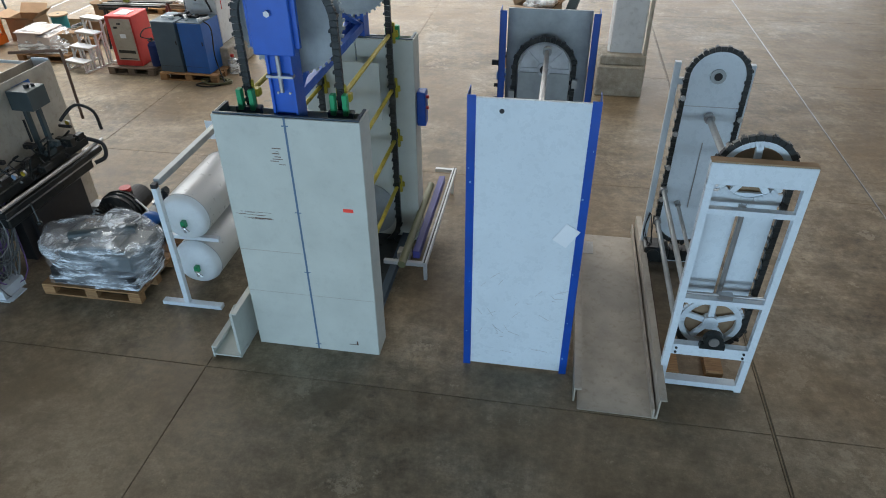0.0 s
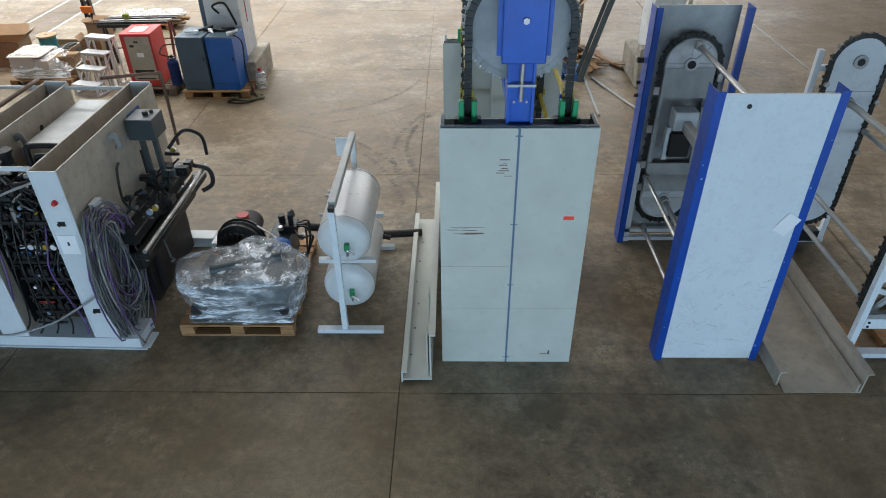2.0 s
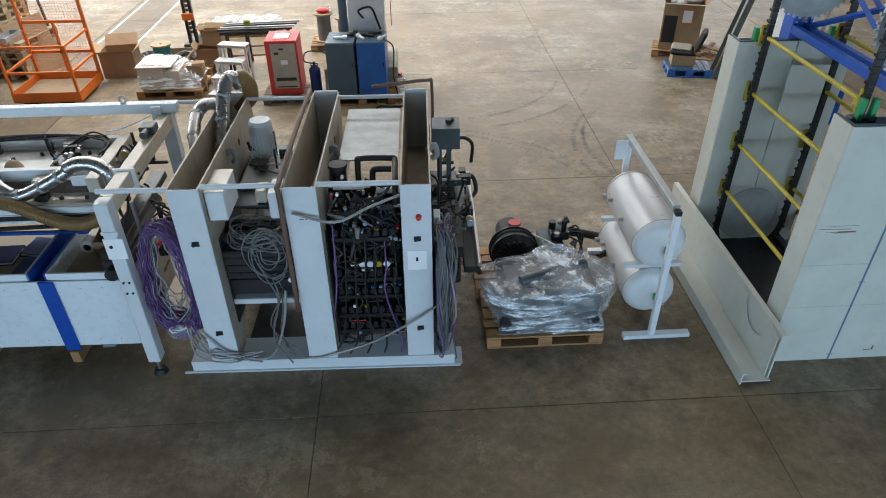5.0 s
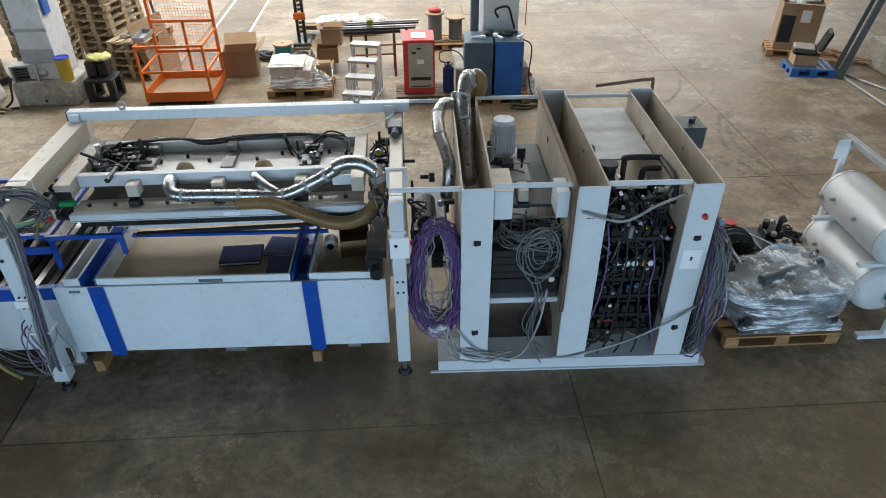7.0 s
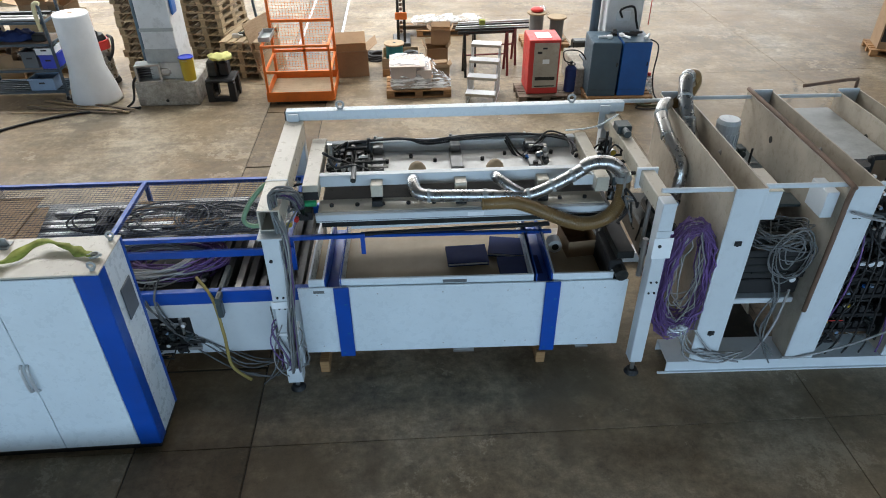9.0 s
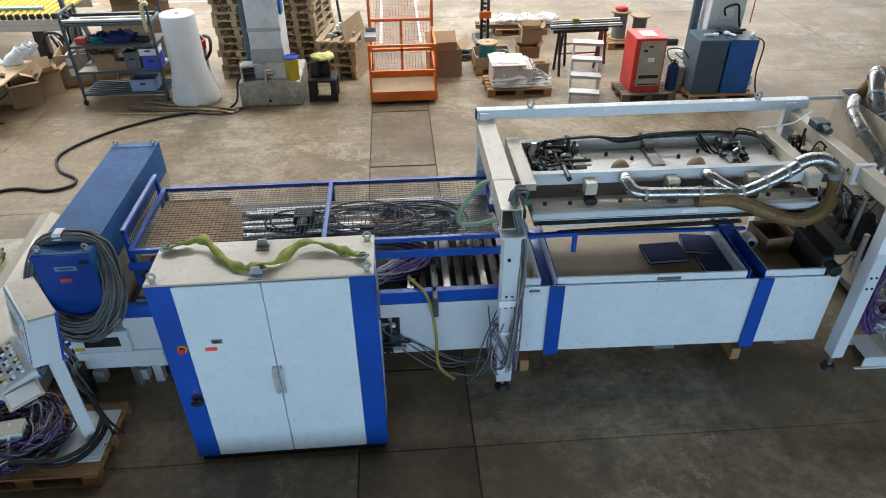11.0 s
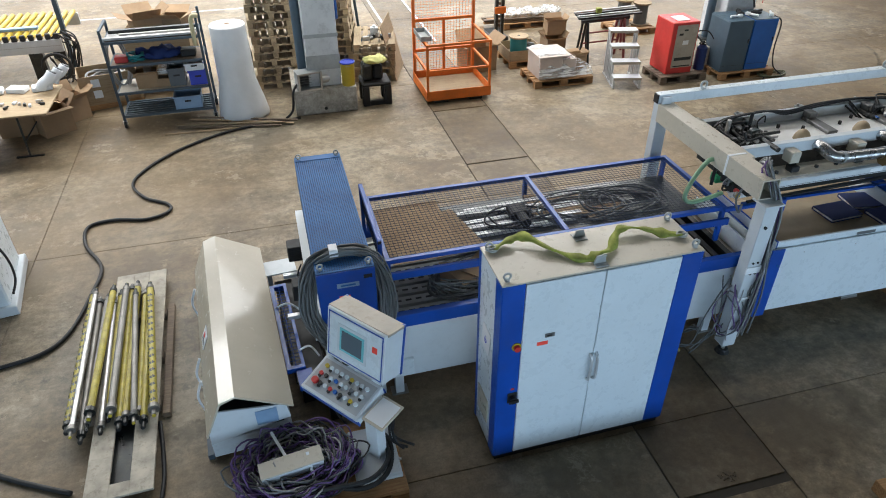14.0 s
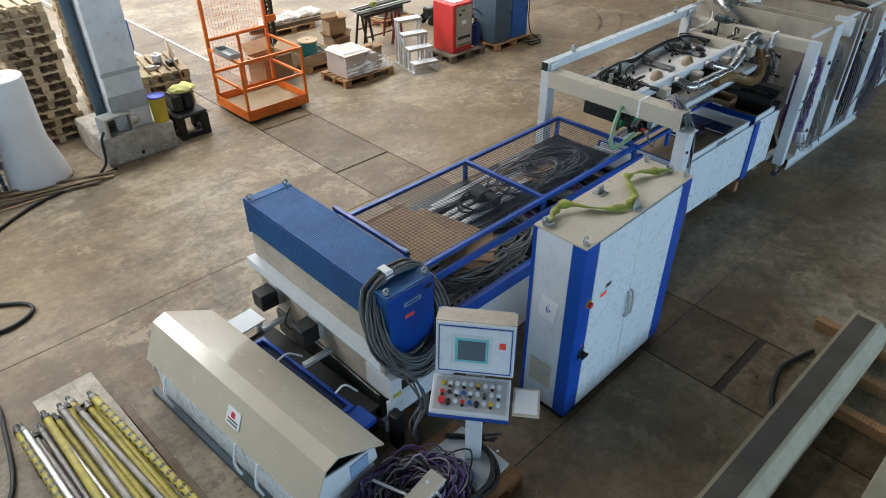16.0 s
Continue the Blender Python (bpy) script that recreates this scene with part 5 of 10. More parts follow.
    # valve islands across the bay, with solenoids and coloured tops
    for z, cols in ((1.42, (BLACK, OILY, STEEL, BLACK, OILY, GOLD, BLACK, BLACK)), (0.98, (OILY, PALEBIN, BLUEMACHINE, PAPER, PALEBIN, BLACK, PAPER, OILY)), (0.78, (BLACK, STEEL, BLACK, OILY, BLUEMACHINE, PALEBIN, BLACK, BLACK)), (0.55, (BLACK, BLACK, OILY, GOLD, BLACK, BLACK, OILY, BLACK)), (0.36, (BLACK, GOLD, BLACK, BLACK, OILY, BLACK, BLACK, BLACK))):
        part("valve_island", S().box(0.11, 0.73, -0.82, -0.68, z - 0.07, z - 0.03, 0.006), BLACK, t)
        for k, m_ in enumerate(cols):
            x = 0.15 + 0.075 * k
            v = part("solenoid", S().box(x - 0.026, x + 0.026, -0.80, -0.70, z - 0.03, z + 0.035, 0.006), BLACK, t)
            part("solenoid_top", S().cyl((x, -0.78, z + 0.035), (x, -0.78, z + 0.055), 0.019, seg=10), m_, v)
    part("red_strip", S().box(0.2, 0.36, -0.823, -0.8205, 0.44, 0.452), RED, t, "thin red strip")
    for k in range(9):
        x = 0.13 + 0.07 * k
        part("upright_pipe", S().cyl((x, -0.62 - 0.03 * (k % 3), 0.25), (x, -0.62 - 0.03 * (k % 3), 1.7), 0.012 + 0.004 * (k % 2), seg=8), OILY if k % 3 else LEAFSTEEL, t)
    for k in range(5):
        x = 0.3 + 0.075 * k
        g = part("gauge", S().cyl((x, -0.78, 1.12), (x, -0.84, 1.12), 0.034, seg=16), STEEL, t)
        part("dial", S().cyl((x, -0.841, 1.12), (x, -0.844, 1.12), 0.03, seg=16), (PAPER, PAPER, PAPER, GOLD, PAPER)[k], g)
    for k in range(7):
        x = 0.1 + 0.09 * k
        part("loop_cable", S().tube([(x, -0.55, 1.7), (x + 0.05, -0.9, 1.45 - 0.05 * k), (x + 0.03, -0.98, 0.9), (x - 0.1 + 0.05 * k, -0.97, 0.35), (x - 0.25 + 0.08 * k, -0.98, 0.16)], 0.009, 6, 6), (PURPLE, BLACK, BLACK, BLACK, BLACK, PURPLE, BLACK)[k], t)
    part("long_cable", S().tube([(1.05, -1.02, 0.75), (0.75, -1.05, 0.55), (0.4, -1.04, 0.34), (-0.05, -1.02, 0.17), (-0.25, -1.0, 0.145)], 0.012, 6, 6), PALECABLE, t)
    part("long_cable", S().tube([(-0.15, -1.03, 1.78), (0.2, -1.06, 1.7), (0.5, -0.95, 1.78), (0.76, -0.9, 1.86)], 0.012, 6, 6), PALECABLE, t)
    part("long_cable", S().tube([(-1.2, -1.02, 0.55), (-0.95, -1.03, 0.25), (-0.6, -1.0, 0.16), (-0.42, -0.96, 0.5), (-0.35, -0.9, 0.9)], 0.012, 6, 6), PALECABLE, t)
    # bench on the outer side of the right wall
    part("bench_beam", S().box(1.03, 1.32, -0.62, 1.02, 1.02, 1.14, 0.01).box(1.32, 1.46, -0.75, 1.05, 0.93, 1.0, 0.008).box(1.03, 1.30, -0.6, 1.0, 0.7, 0.9, 0.02), OILY, t)
    part("bench_shaft", S().cyl((1.46, -0.8, 1.06), (1.46, 1.1, 1.06), 0.022).cyl((1.4, -0.7, 0.9), (1.4, 1.05, 0.9), 0.018), STEEL, t)
    part("bench_skirt", S().box(1.03, 1.2, -0.35, 0.8, 0.13, 0.7).box(1.2, 1.24, -0.2, 0.1, 0.2, 0.7), BLACK, t)
    part("lever", S().cyl((1.35, -0.1, 1.1), (1.42, -0.1, 1.34), 0.012).cyl((1.3, 0.3, 1.1), (1.38, 0.3, 1.38), 0.012).cyl((1.44, -0.35, 0.95), (1.5, -0.4, 0.7), 0.014).ball((1.5, -0.4, 0.7), 0.03), OILY, t)
    clutter(t, 1.06, 1.4, -0.45, 0.95, 1.14, 1.34, 36, 21)
    bx = part("oil_box", S().box(1.05, 1.33, 0.31, 0.62, 1.71, 1.93, 0.006), DARKGREEN, t, "dark green-grey oil tank on a post")
    part("oil_box_cap", S().cyl((1.22, 0.46, 1.93), (1.22, 0.46, 1.97), 0.03).cyl((1.26, 0.52, 1.93), (1.26, 0.52, 1.96), 0.02), BLACK, bx)
    part("box_post", S().box(1.10, 1.15, 0.40, 0.45, 1.14, 1.71).box(1.2, 1.25, 0.48, 0.53, 1.14, 1.71), DARKGREEN, t)
    part("blue_plate", S().box(1.021, 1.03, 0.45, 0.75, 1.72, 1.92), BLUEMACHINE, t)
    part("black_hose", S().tube([(1.2, 0.8, 1.4), (1.35, 0.95, 1.55), (1.5, 1.05, 1.45), (1.5, 1.1, 1.2)], 0.02, 8, 6), BLACK, t)
    part("black_hose", S().tube([(1.4, 0.9, 1.15), (1.52, 1.0, 1.05), (1.55, 0.95, 0.9), (1.45, 0.85, 0.85)], 0.026, 8, 6), BLACK, t)
    part("thin_pipe", S().tube([(1.03, 0.0, 1.6), (1.1, -0.2, 1.6), (1.1, -0.25, 1.3), (1.2, -0.2, 1.15)], 0.014, 6, 4), OILY, t)
    # bundles of cable
    part("junction_box", S().box(1.04, 1.1, -0.75, -0.6, 1.3, 1.55, 0.006), LIGHTGREY, t)
    for k, (m_, n) in enumerate(((GREYCABLE, 17), (PALECABLE, 10), (PURPLE, 12), (GREYCABLE, 12))):
        s = S()
        for j in range(n):
            a, b = rng.uniform(0.14, 0.36), rng.uniform(0.45, 0.74)
            yy, xx = rng.uniform(-0.92, -0.72), rng.uniform(1.08, 1.22)
            top = rng.uniform(1.38, 1.55)
            pts = []
            for i in range(18):
                th = 2 * math.pi * i / 18
                pts.append((xx + 0.03 * math.sin(3 * th + j), yy + a * math.cos(th) + 0.04 * math.sin(2 * th + j), top - b * (1 - math.sin(th)) + 0.0))
            s.tube([Vector(p) for p in pts], 0.0085, 5, closed=True)
        part("cable_loop", s, m_, t, ("grey cable loops", "pale grey cable loops", "purple cable loops", "grey cable loops")[k])
    for k, (m_, n) in enumerate(((PURPLE, 52), (PALECABLE, 7))):
        s = S()
        for j in range(n):
            a, b = (rng.uniform(0.15, 0.26), rng.uniform(0.50, 0.63)) if k == 0 else (rng.uniform(0.08, 0.16), rng.uniform(0.4, 0.55))
            xx, yy, top = -1.36 + rng.uniform(-0.03, 0.03), -0.9 + rng.uniform(-0.1, 0.12), rng.uniform(1.56, 1.65)
            pts = [(xx + a * math.cos(2 * math.pi * i / 18) * (1.1 if i > 9 else 0.9) + 0.025 * math.sin(2.1 * i + 1.7 * j), yy + 0.03 * math.sin(3 * i + j), top - b * (1 - math.sin(2 * math.pi * i / 18))) for i in range(18)]
            s.tube([Vector(p) for p in pts], 0.0065, 5, closed=True)
        part("cable_loop", s, m_, t, ("purple cable loops", "pale grey cable loops")[k])
    part("plastic_bag", S().ball((-1.36, -1.05, 0.55), 0.09, 1.3, 0.8, 0.8).smooth(), FILM, t)
    part("cable_tail", strands([(-1.35, -0.95, 0.6), (-1.25, -1.0, 0.3), (-1.0, -1.06, 0.23), (-0.7, -0.98, 0.17)], 5, 0.009, 0.05, 0.05), PALECABLE, t)
    # ducts at the outer left wall
    up = [(-1.03, 0.0, 1.55), (-1.035, 0.3, 1.74), (-1.045, 0.58, 1.95), (-1.05, 0.76, 2.12), (-1.02, 0.90, 2.25), (-0.97, 0.98, 2.25), (-0.93, 1.02, 2.16)]
    d = part("silver_duct", S().tube(up, 0.07, 16, 5), CHROME, t, "shiny flexible duct")
    for p, q in zip(up[2:5], up[3:6]):
        u = (Vector(q) - Vector(p)).normalized() * 0.012
        part("duct_collar", S().cyl(Vector(p) - u, Vector(p) + u, 0.077, seg=18), GALV, d)
    part("duct_hose", S().tube([(-0.95, 1.0, 2.2), (-0.90, 1.06, 2.22), (-0.86, 1.12, 2.12), (-0.9, 1.22, 1.95), (-1.05, 1.26, 1.85)], 0.085, 14, 5), BROWNHOSE, t, "brown flexible hose")
    side = [(-1.18, 0.86, 2.02), (-1.25, 0.76, 2.05), (-1.31, 0.64, 2.0), (-1.31, 0.48, 1.93), (-1.30, 0.38, 1.88), (-1.24, 0.18, 1.77), (-1.22, 0.04, 1.66), (-1.25, 0.0, 1.4)]
    d = part("silver_duct", S().tube(side, 0.062, 16, 5), CHROME, t)
    for p, q in ((side[2], side[3]), (side[4], side[5])):
        u = (Vector(q) - Vector(p)).normalized() * 0.012
        part("duct_collar", S().cyl(Vector(p) - u, Vector(p) + u, 0.069, seg=18), GALV, d)
    part("pump", S().box(-1.6, -1.25, -0.3, 0.5, 0.9, 1.2, 0.02).cyl((-1.45, -0.35, 1.3), (-1.45, 0.1, 1.3), 0.09), OILY, t)
    clutter(t, -1.6, -1.22, -0.5, 0.5, 0.9, 1.5, 22, 31)


press_frame()

# ---- gantry press with its tray table ----
def gantry():
    t = thing("press_gantry", -10.4, 6.0, 0, "light grey gantry frame with a press bed and silver ducts", "machine")
    for x, hw, nm in ((-1.645, 0.072, "front_post"), (1.618, 0.06, "front_post")):
        z0, top = (0.12, 1.775) if x < 0 else (0.18, 1.965)
        p = part(nm, S().box(x - hw, x + hw, -1.09, -0.955, z0, top, 0.006), LIGHTGREY, t)
        if x < 0:
            part("post_plate", S().box(x - 0.10, x + 0.10, -1.11, -0.93, 1.765, 1.78), LIGHTGREY, p)
        else:
            part("post_band", S().box(x - 0.068, x + 0.075, -1.098, -1.091, 1.67, 1.70), LIGHTGREY, p)
        part("foot_spindle", S().cyl((x, -1.03, 0.02), (x, -1.03, z0), 0.02), STEEL, p)
        part("foot", S().cyl((x, -1.03, 0.0), (x, -1.03, 0.045), 0.072, 0.05, seg=20), BLACK, p, "black levelling foot")
        part("bolt", S().cyl((x - 0.02, -1.09, 1.55), (x - 0.02, -1.105, 1.55), 0.015, seg=8).cyl((x + 0.025, -1.09, 1.16), (x + 0.025, -1.102, 1.16), 0.01, seg=8).cyl((x - 0.025, -1.09, 1.16), (x - 0.025, -1.102, 1.16), 0.01, seg=8).cyl((x + 0.025, -1.09, 1.04), (x + 0.025, -1.102, 1.04), 0.01, seg=8).cyl((x - 0.025, -1.09, 1.04), (x - 0.025, -1.102, 1.04), 0.01, seg=8), BLACK, p)
        part("rear_post", S().box(x - 0.07, x + 0.07, 0.76, 0.88, 0.0, 1.96, 0.006), LIGHTGREY, t)
        if x < 0:
            b = part("side_beam", S().square_tube(x - 0.09, x + 0.09, 1.782, 1.975, 0.012, -0.99, 0.755), BEIGE, t, "square hollow side beam")
        else:
            b = part("side_beam", S().box(x - 0.06, x + 0.06, -0.95, 0.755, 1.81, 1.962, 0.006), BEIGE, t, "closed side beam")
        part("zip_tie", S().box(x - 0.094, x + 0.094, -0.5, -0.475, 1.778, 1.979), PAPER, b)
    part("rear_beam", S().box(-1.726, 1.76, 0.77, 0.87, 1.965, 2.068, 0.005), WHITE, t, "pale blue-white rear beam")
    part("beam_end", S().box(-1.74, -1.726, 0.78, 0.86, 1.97, 2.063), BLACK, t)
    for x in (-1.177, 1.211):
        part("lifting_eye", S().ring((x, 0.82, 2.112), 0.035, 0.012, seg=18).cyl((x, 0.82, 2.068), (x, 0.82, 2.088), 0.03), GALV, t)
    part("beam_bracket", S().box(-1.70, -1.60, 0.73, 0.759, 1.8, 2.05).box(1.5, 1.6, 0.73, 0.759, 1.8, 2.05), LIGHTGREY, t)
    # upper bed, hung high between the side beams
    zt = 1.845

    def bed(name, s, material, label=""):
        return part(name, s, material, t, label)
    bed("bed_side", S().box(-1.46, -1.32, -0.37, 0.60, 1.70, zt, 0.005), BEIGE)
    bed("side_end", S().box(-1.458, -1.322, -0.374, -0.3705, 1.70, 1.78), BLACK)
    bed("bed_side", S().box(1.20, 1.32, -0.40, 0.56, 1.70, zt, 0.005), BEIGE)
    bed("bed_beam", S().box(-1.32, 1.20, -0.20, -0.13, 1.73, zt, 0.004), LIGHTGREY)
    bed("bed_beam", S().box(-1.32, 1.20, 0.50, 0.58, 1.70, zt - 0.02, 0.004), LIGHTGREY)
    bed("bed_plate", S().box(-1.34, 1.30, -0.42, -0.205, 1.575, 1.60, 0.004), BEIGE, "pale worn bed plate")
    bed("bed_plate", S().box(-1.31, 1.19, -0.125, 0.495, 1.70, 1.72), PLATEWHITE, "white bed plate")
    bed("bed_edge", S().box(-1.36, 1.32, -0.48, -0.42, 1.515, 1.595, 0.008), LIGHTGREY)
    bed("edge_groove", S().box(-1.36, 1.32, -0.4815, -0.4795, 1.53, 1.535), GREYCABLE)
    bed("edge_label", S().box(0.02, 0.17, -0.4835, -0.4812, 1.54, 1.58), PAPER)
    bed("bed_underside", S().box(-1.32, 1.26, -0.40, 0.48, 1.42, 1.57), OILY)
    for k in range(11):
        x = -1.22 + 0.235 * k
        bed("bed_bolt", S().cyl((x, -0.33, 1.60), (x, -0.33, 1.622), 0.02, seg=8), BLACK)
        bed("bed_bolt", S().cyl((x + 0.04, 0.26 + 0.10 * (k % 2), 1.72), (x + 0.04, 0.26 + 0.10 * (k % 2), 1.755), 0.018, seg=8), BLACK)
    for x in (-0.80, -0.03, 0.73):
        bed("bed_bracket", S().box(x - 0.055, x + 0.055, -0.33, -0.202, 1.68, 1.80, 0.006), BEIGE)
        bed("bracket_foot", S().box(x - 0.05, x + 0.05, -0.37, -0.28, 1.601, 1.66, 0.006), BLACK)
        bed("bed_bracket", S().box(x - 0.06, x + 0.06, 0.06, 0.48, 1.722, 1.76, 0.006).box(x - 0.05, x + 0.05, 0.38, 0.49, 1.76, 1.83, 0.006), LEAFSTEEL)
        bed("hinge_lug", S().box(x - 0.05, x + 0.05, 0.585, 0.645, 1.80, 1.822, 0.004).cyl((x - 0.03, 0.61, 1.822), (x - 0.03, 0.61, 1.845), 0.014), GALV)
    for x in (-0.42, 0.33):
        bed("felt_pad", S().ball((x, 0.06, 1.71), 0.092, 1, 0.9, 1.3).smooth(), TABLETOP, "tan rounded nozzle")
    for x in (-1.22, -1.08, -0.98):
        bed("clamp_cylinder", S().box(x - 0.045, x + 0.045, 0.1, 0.42, 1.722, 1.80, 0.01).cyl((x, 0.0, 1.76), (x, 0.15, 1.76), 0.03).cyl((x, 0.25, 1.80), (x, 0.25, 1.85), 0.02), BLACK)
    clutter(t, -1.28, -0.86, -0.05, 0.45, 1.74, 1.84, 40, 41, 0.8)
    clutter(t, 0.64, 0.86, 0.05, 0.40, 1.74, 1.82, 14, 43, 0.8)
    bed("bed_cable", strands([(-1.24, 0.0, 1.80), (-1.2, 0.42, 1.83), (-0.6, 0.50, 1.86), (-0.3, 0.47, 1.83), (0.1, 0.5, 1.85), (0.7, 0.53, 1.86), (1.08, 0.44, 1.84), (1.14, 0.2, 1.80)], 5, 0.011, 0.02, 0.02), BLACK)
    bed("bed_cable", strands([(0.5, 0.5, 1.84), (0.62, 0.3, 1.72), (0.78, 0.36, 1.82), (0.95, 0.54, 1.86), (1.1, 0.48, 1.86)], 3, 0.010, 0.025, 0.02), BLACK)
    # silver duct with the brown hose
    dpts = [(-0.46, -0.17, 1.77), (-0.47, -0.27, 1.79), (-0.43, -0.38, 1.745), (-0.33, -0.41, 1.725), (-0.05, -0.41, 1.715), (0.35, -0.41, 1.70), (0.58, -0.41, 1.695), (0.80, -0.40, 1.78), (0.98, -0.38, 1.87), (1.10, -0.36, 1.935)]
    d = part("silver_duct", S().tube(dpts, 0.058, 16, 6), CHROME, t, "shiny silver ventilation duct")
    for p, ax in (((-0.33, -0.41, 1.725), (1, 0, 0)), ((0.18, -0.41, 1.708), (1, 0, 0)), ((0.58, -0.41, 1.695), (1, 0, 0.15)), ((0.80, -0.40, 1.78), (1, 0, 0.45)), ((0.98, -0.38, 1.87), (1, 0, 0.5))):
        u = Vector(ax).normalized() * 0.014
        part("duct_clamp", S().cyl(Vector(p) - u, Vector(p) + u, 0.064, seg=18), GALV, d)
    part("silver_elbow", S().tube([(1.06, -0.36, 1.93), (1.16, -0.36, 1.975), (1.30, -0.36, 1.97), (1.41, -0.37, 1.90), (1.45, -0.38, 1.82)], 0.066, 14, 5), CHROME, t)
    part("elbow_collar", S().cyl((1.44, -0.38, 1.86), (1.456, -0.385, 1.80), 0.074, seg=18), GALV, t)
    part("short_duct", S().tube([(0.30, -0.17, 1.78), (0.32, -0.27, 1.80), (0.42, -0.36, 1.755), (0.52, -0.40, 1.71)], 0.05, 14, 5), CHROME, t)
    hp = [(0.15, -0.45, 1.65), (0.42, -0.46, 1.655), (0.58, -0.50, 1.63), (0.82, -0.55, 1.54), (1.02, -0.57, 1.475), (1.20, -0.56, 1.475), (1.36, -0.52, 1.55), (1.44, -0.44, 1.67), (1.455, -0.39, 1.79)]
    h = part("brown_hose", S().tube(hp, 0.062, 14, 6), BROWNHOSE, t, "brown ribbed suction hose")
    rb = S()
    pl = rounded([Vector(q) for q in hp], 8)
    for a, b in zip(pl, pl[1:]):
        c = (a + b) / 2
        dd = (b - a).normalized() * 0.006
        rb.cyl(c - dd, c + dd, 0.066, seg=14)
    part("hose_rib", rb, BROWNHOSE, h)
    part("open_bracket", open_box(1.02, 1.20, -0.30, -0.12, 1.72, 1.82, 0.01), LIGHTGREY, t)
    # machinery at the right post
    clutter(t, 1.36, 1.52, -0.70, 0.5, 1.5, 1.9, 40, 51)
    part("right_rail", S().box(1.34, 1.5, -0.85, 0.7, 1.25, 1.33, 0.008).cyl((1.4, -0.9, 1.1), (1.4, 0.5, 1.1), 0.06), OILY, t)
    part("right_arm", S().box(1.3, 1.42, -0.8, -0.3, 0.9, 1.2, 0.01), BLACK, t)
    part("green_block", S().box(1.54, 1.68, 0.22, 0.38, 1.97, 2.05, 0.008).cyl((1.61, 0.12, 2.01), (1.61, 0.24, 2.01), 0.035), DARKGREEN, t)
    part("white_tie", S().tube([(1.1, 0.5, 1.9), (1.35, 0.35, 2.0), (1.6, 0.45, 2.08)], 0.008, 5, 5), PAPER, t)
    part("side_rod", S().cyl((1.65, -0.6, 1.2), (1.65, -0.6, 1.7), 0.02).cyl((1.55, -0.9, 1.1), (1.55, -0.9, 1.5), 0.025), STEEL, t)
    part("paper_sheet", S().box(1.545, 1.71, -1.096, -1.093, 1.42, 1.63), PAPER, t, "white paper sheet")
    part("paper_sheet", S().box(-1.73, -1.56, -1.105, -1.0925, 1.05, 1.12), PAPER, t, "white wrap band")
    # cables down the left post
    for m_, n, r_ in ((GREYCABLE, 8, 0.009), (PURPLE, 4, 0.009), (PALECABLE, 3, 0.008)):
        part("cable_strand", strands([(-1.47, -0.5, 1.72), (-1.5, -0.72, 1.98), (-1.62, -0.88, 2.02), (-1.53, -1.03, 1.7), (-1.54, -1.08, 1.2), (-1.58, -1.13, 0.8), (-1.6, -1.14, 0.35)], n, r_, 0.035, 0.03), m_, t, "cables strapped to the post")
        part("cable_loop", coil((-1.62, -1.03, 0.52), 0.11, 0.30, n // 3 + 1, r_ * 0.8, "x", 0.3, 0.12), m_, t)
    part("cable_tie", S().box(-1.725, -1.545, -1.11, -0.945, 0.74, 0.765), PAPER, t)
    part("green_hose", S().tube([(-1.66, -0.28, 1.80), (-1.78, -0.3, 1.84), (-1.93, -0.34, 1.70), (-2.02, -0.38, 1.54), (-1.98, -0.40, 1.47), (-1.85, -0.42, 1.48), (-1.66, -0.45, 1.55)], 0.022, 10, 6), GREENHOSE, t, "pale green air hose")
    clutter(t, -1.6, -1.45, -0.55, -0.1, 1.45, 1.75, 16, 61)
    part("green_fitting", S().cyl((-1.5, -0.3, 1.62), (-1.36, -0.3, 1.62), 0.03).box(-1.56, -1.46, -0.2, -0.1, 1.5, 1.58), GREENP, t)


gantry()


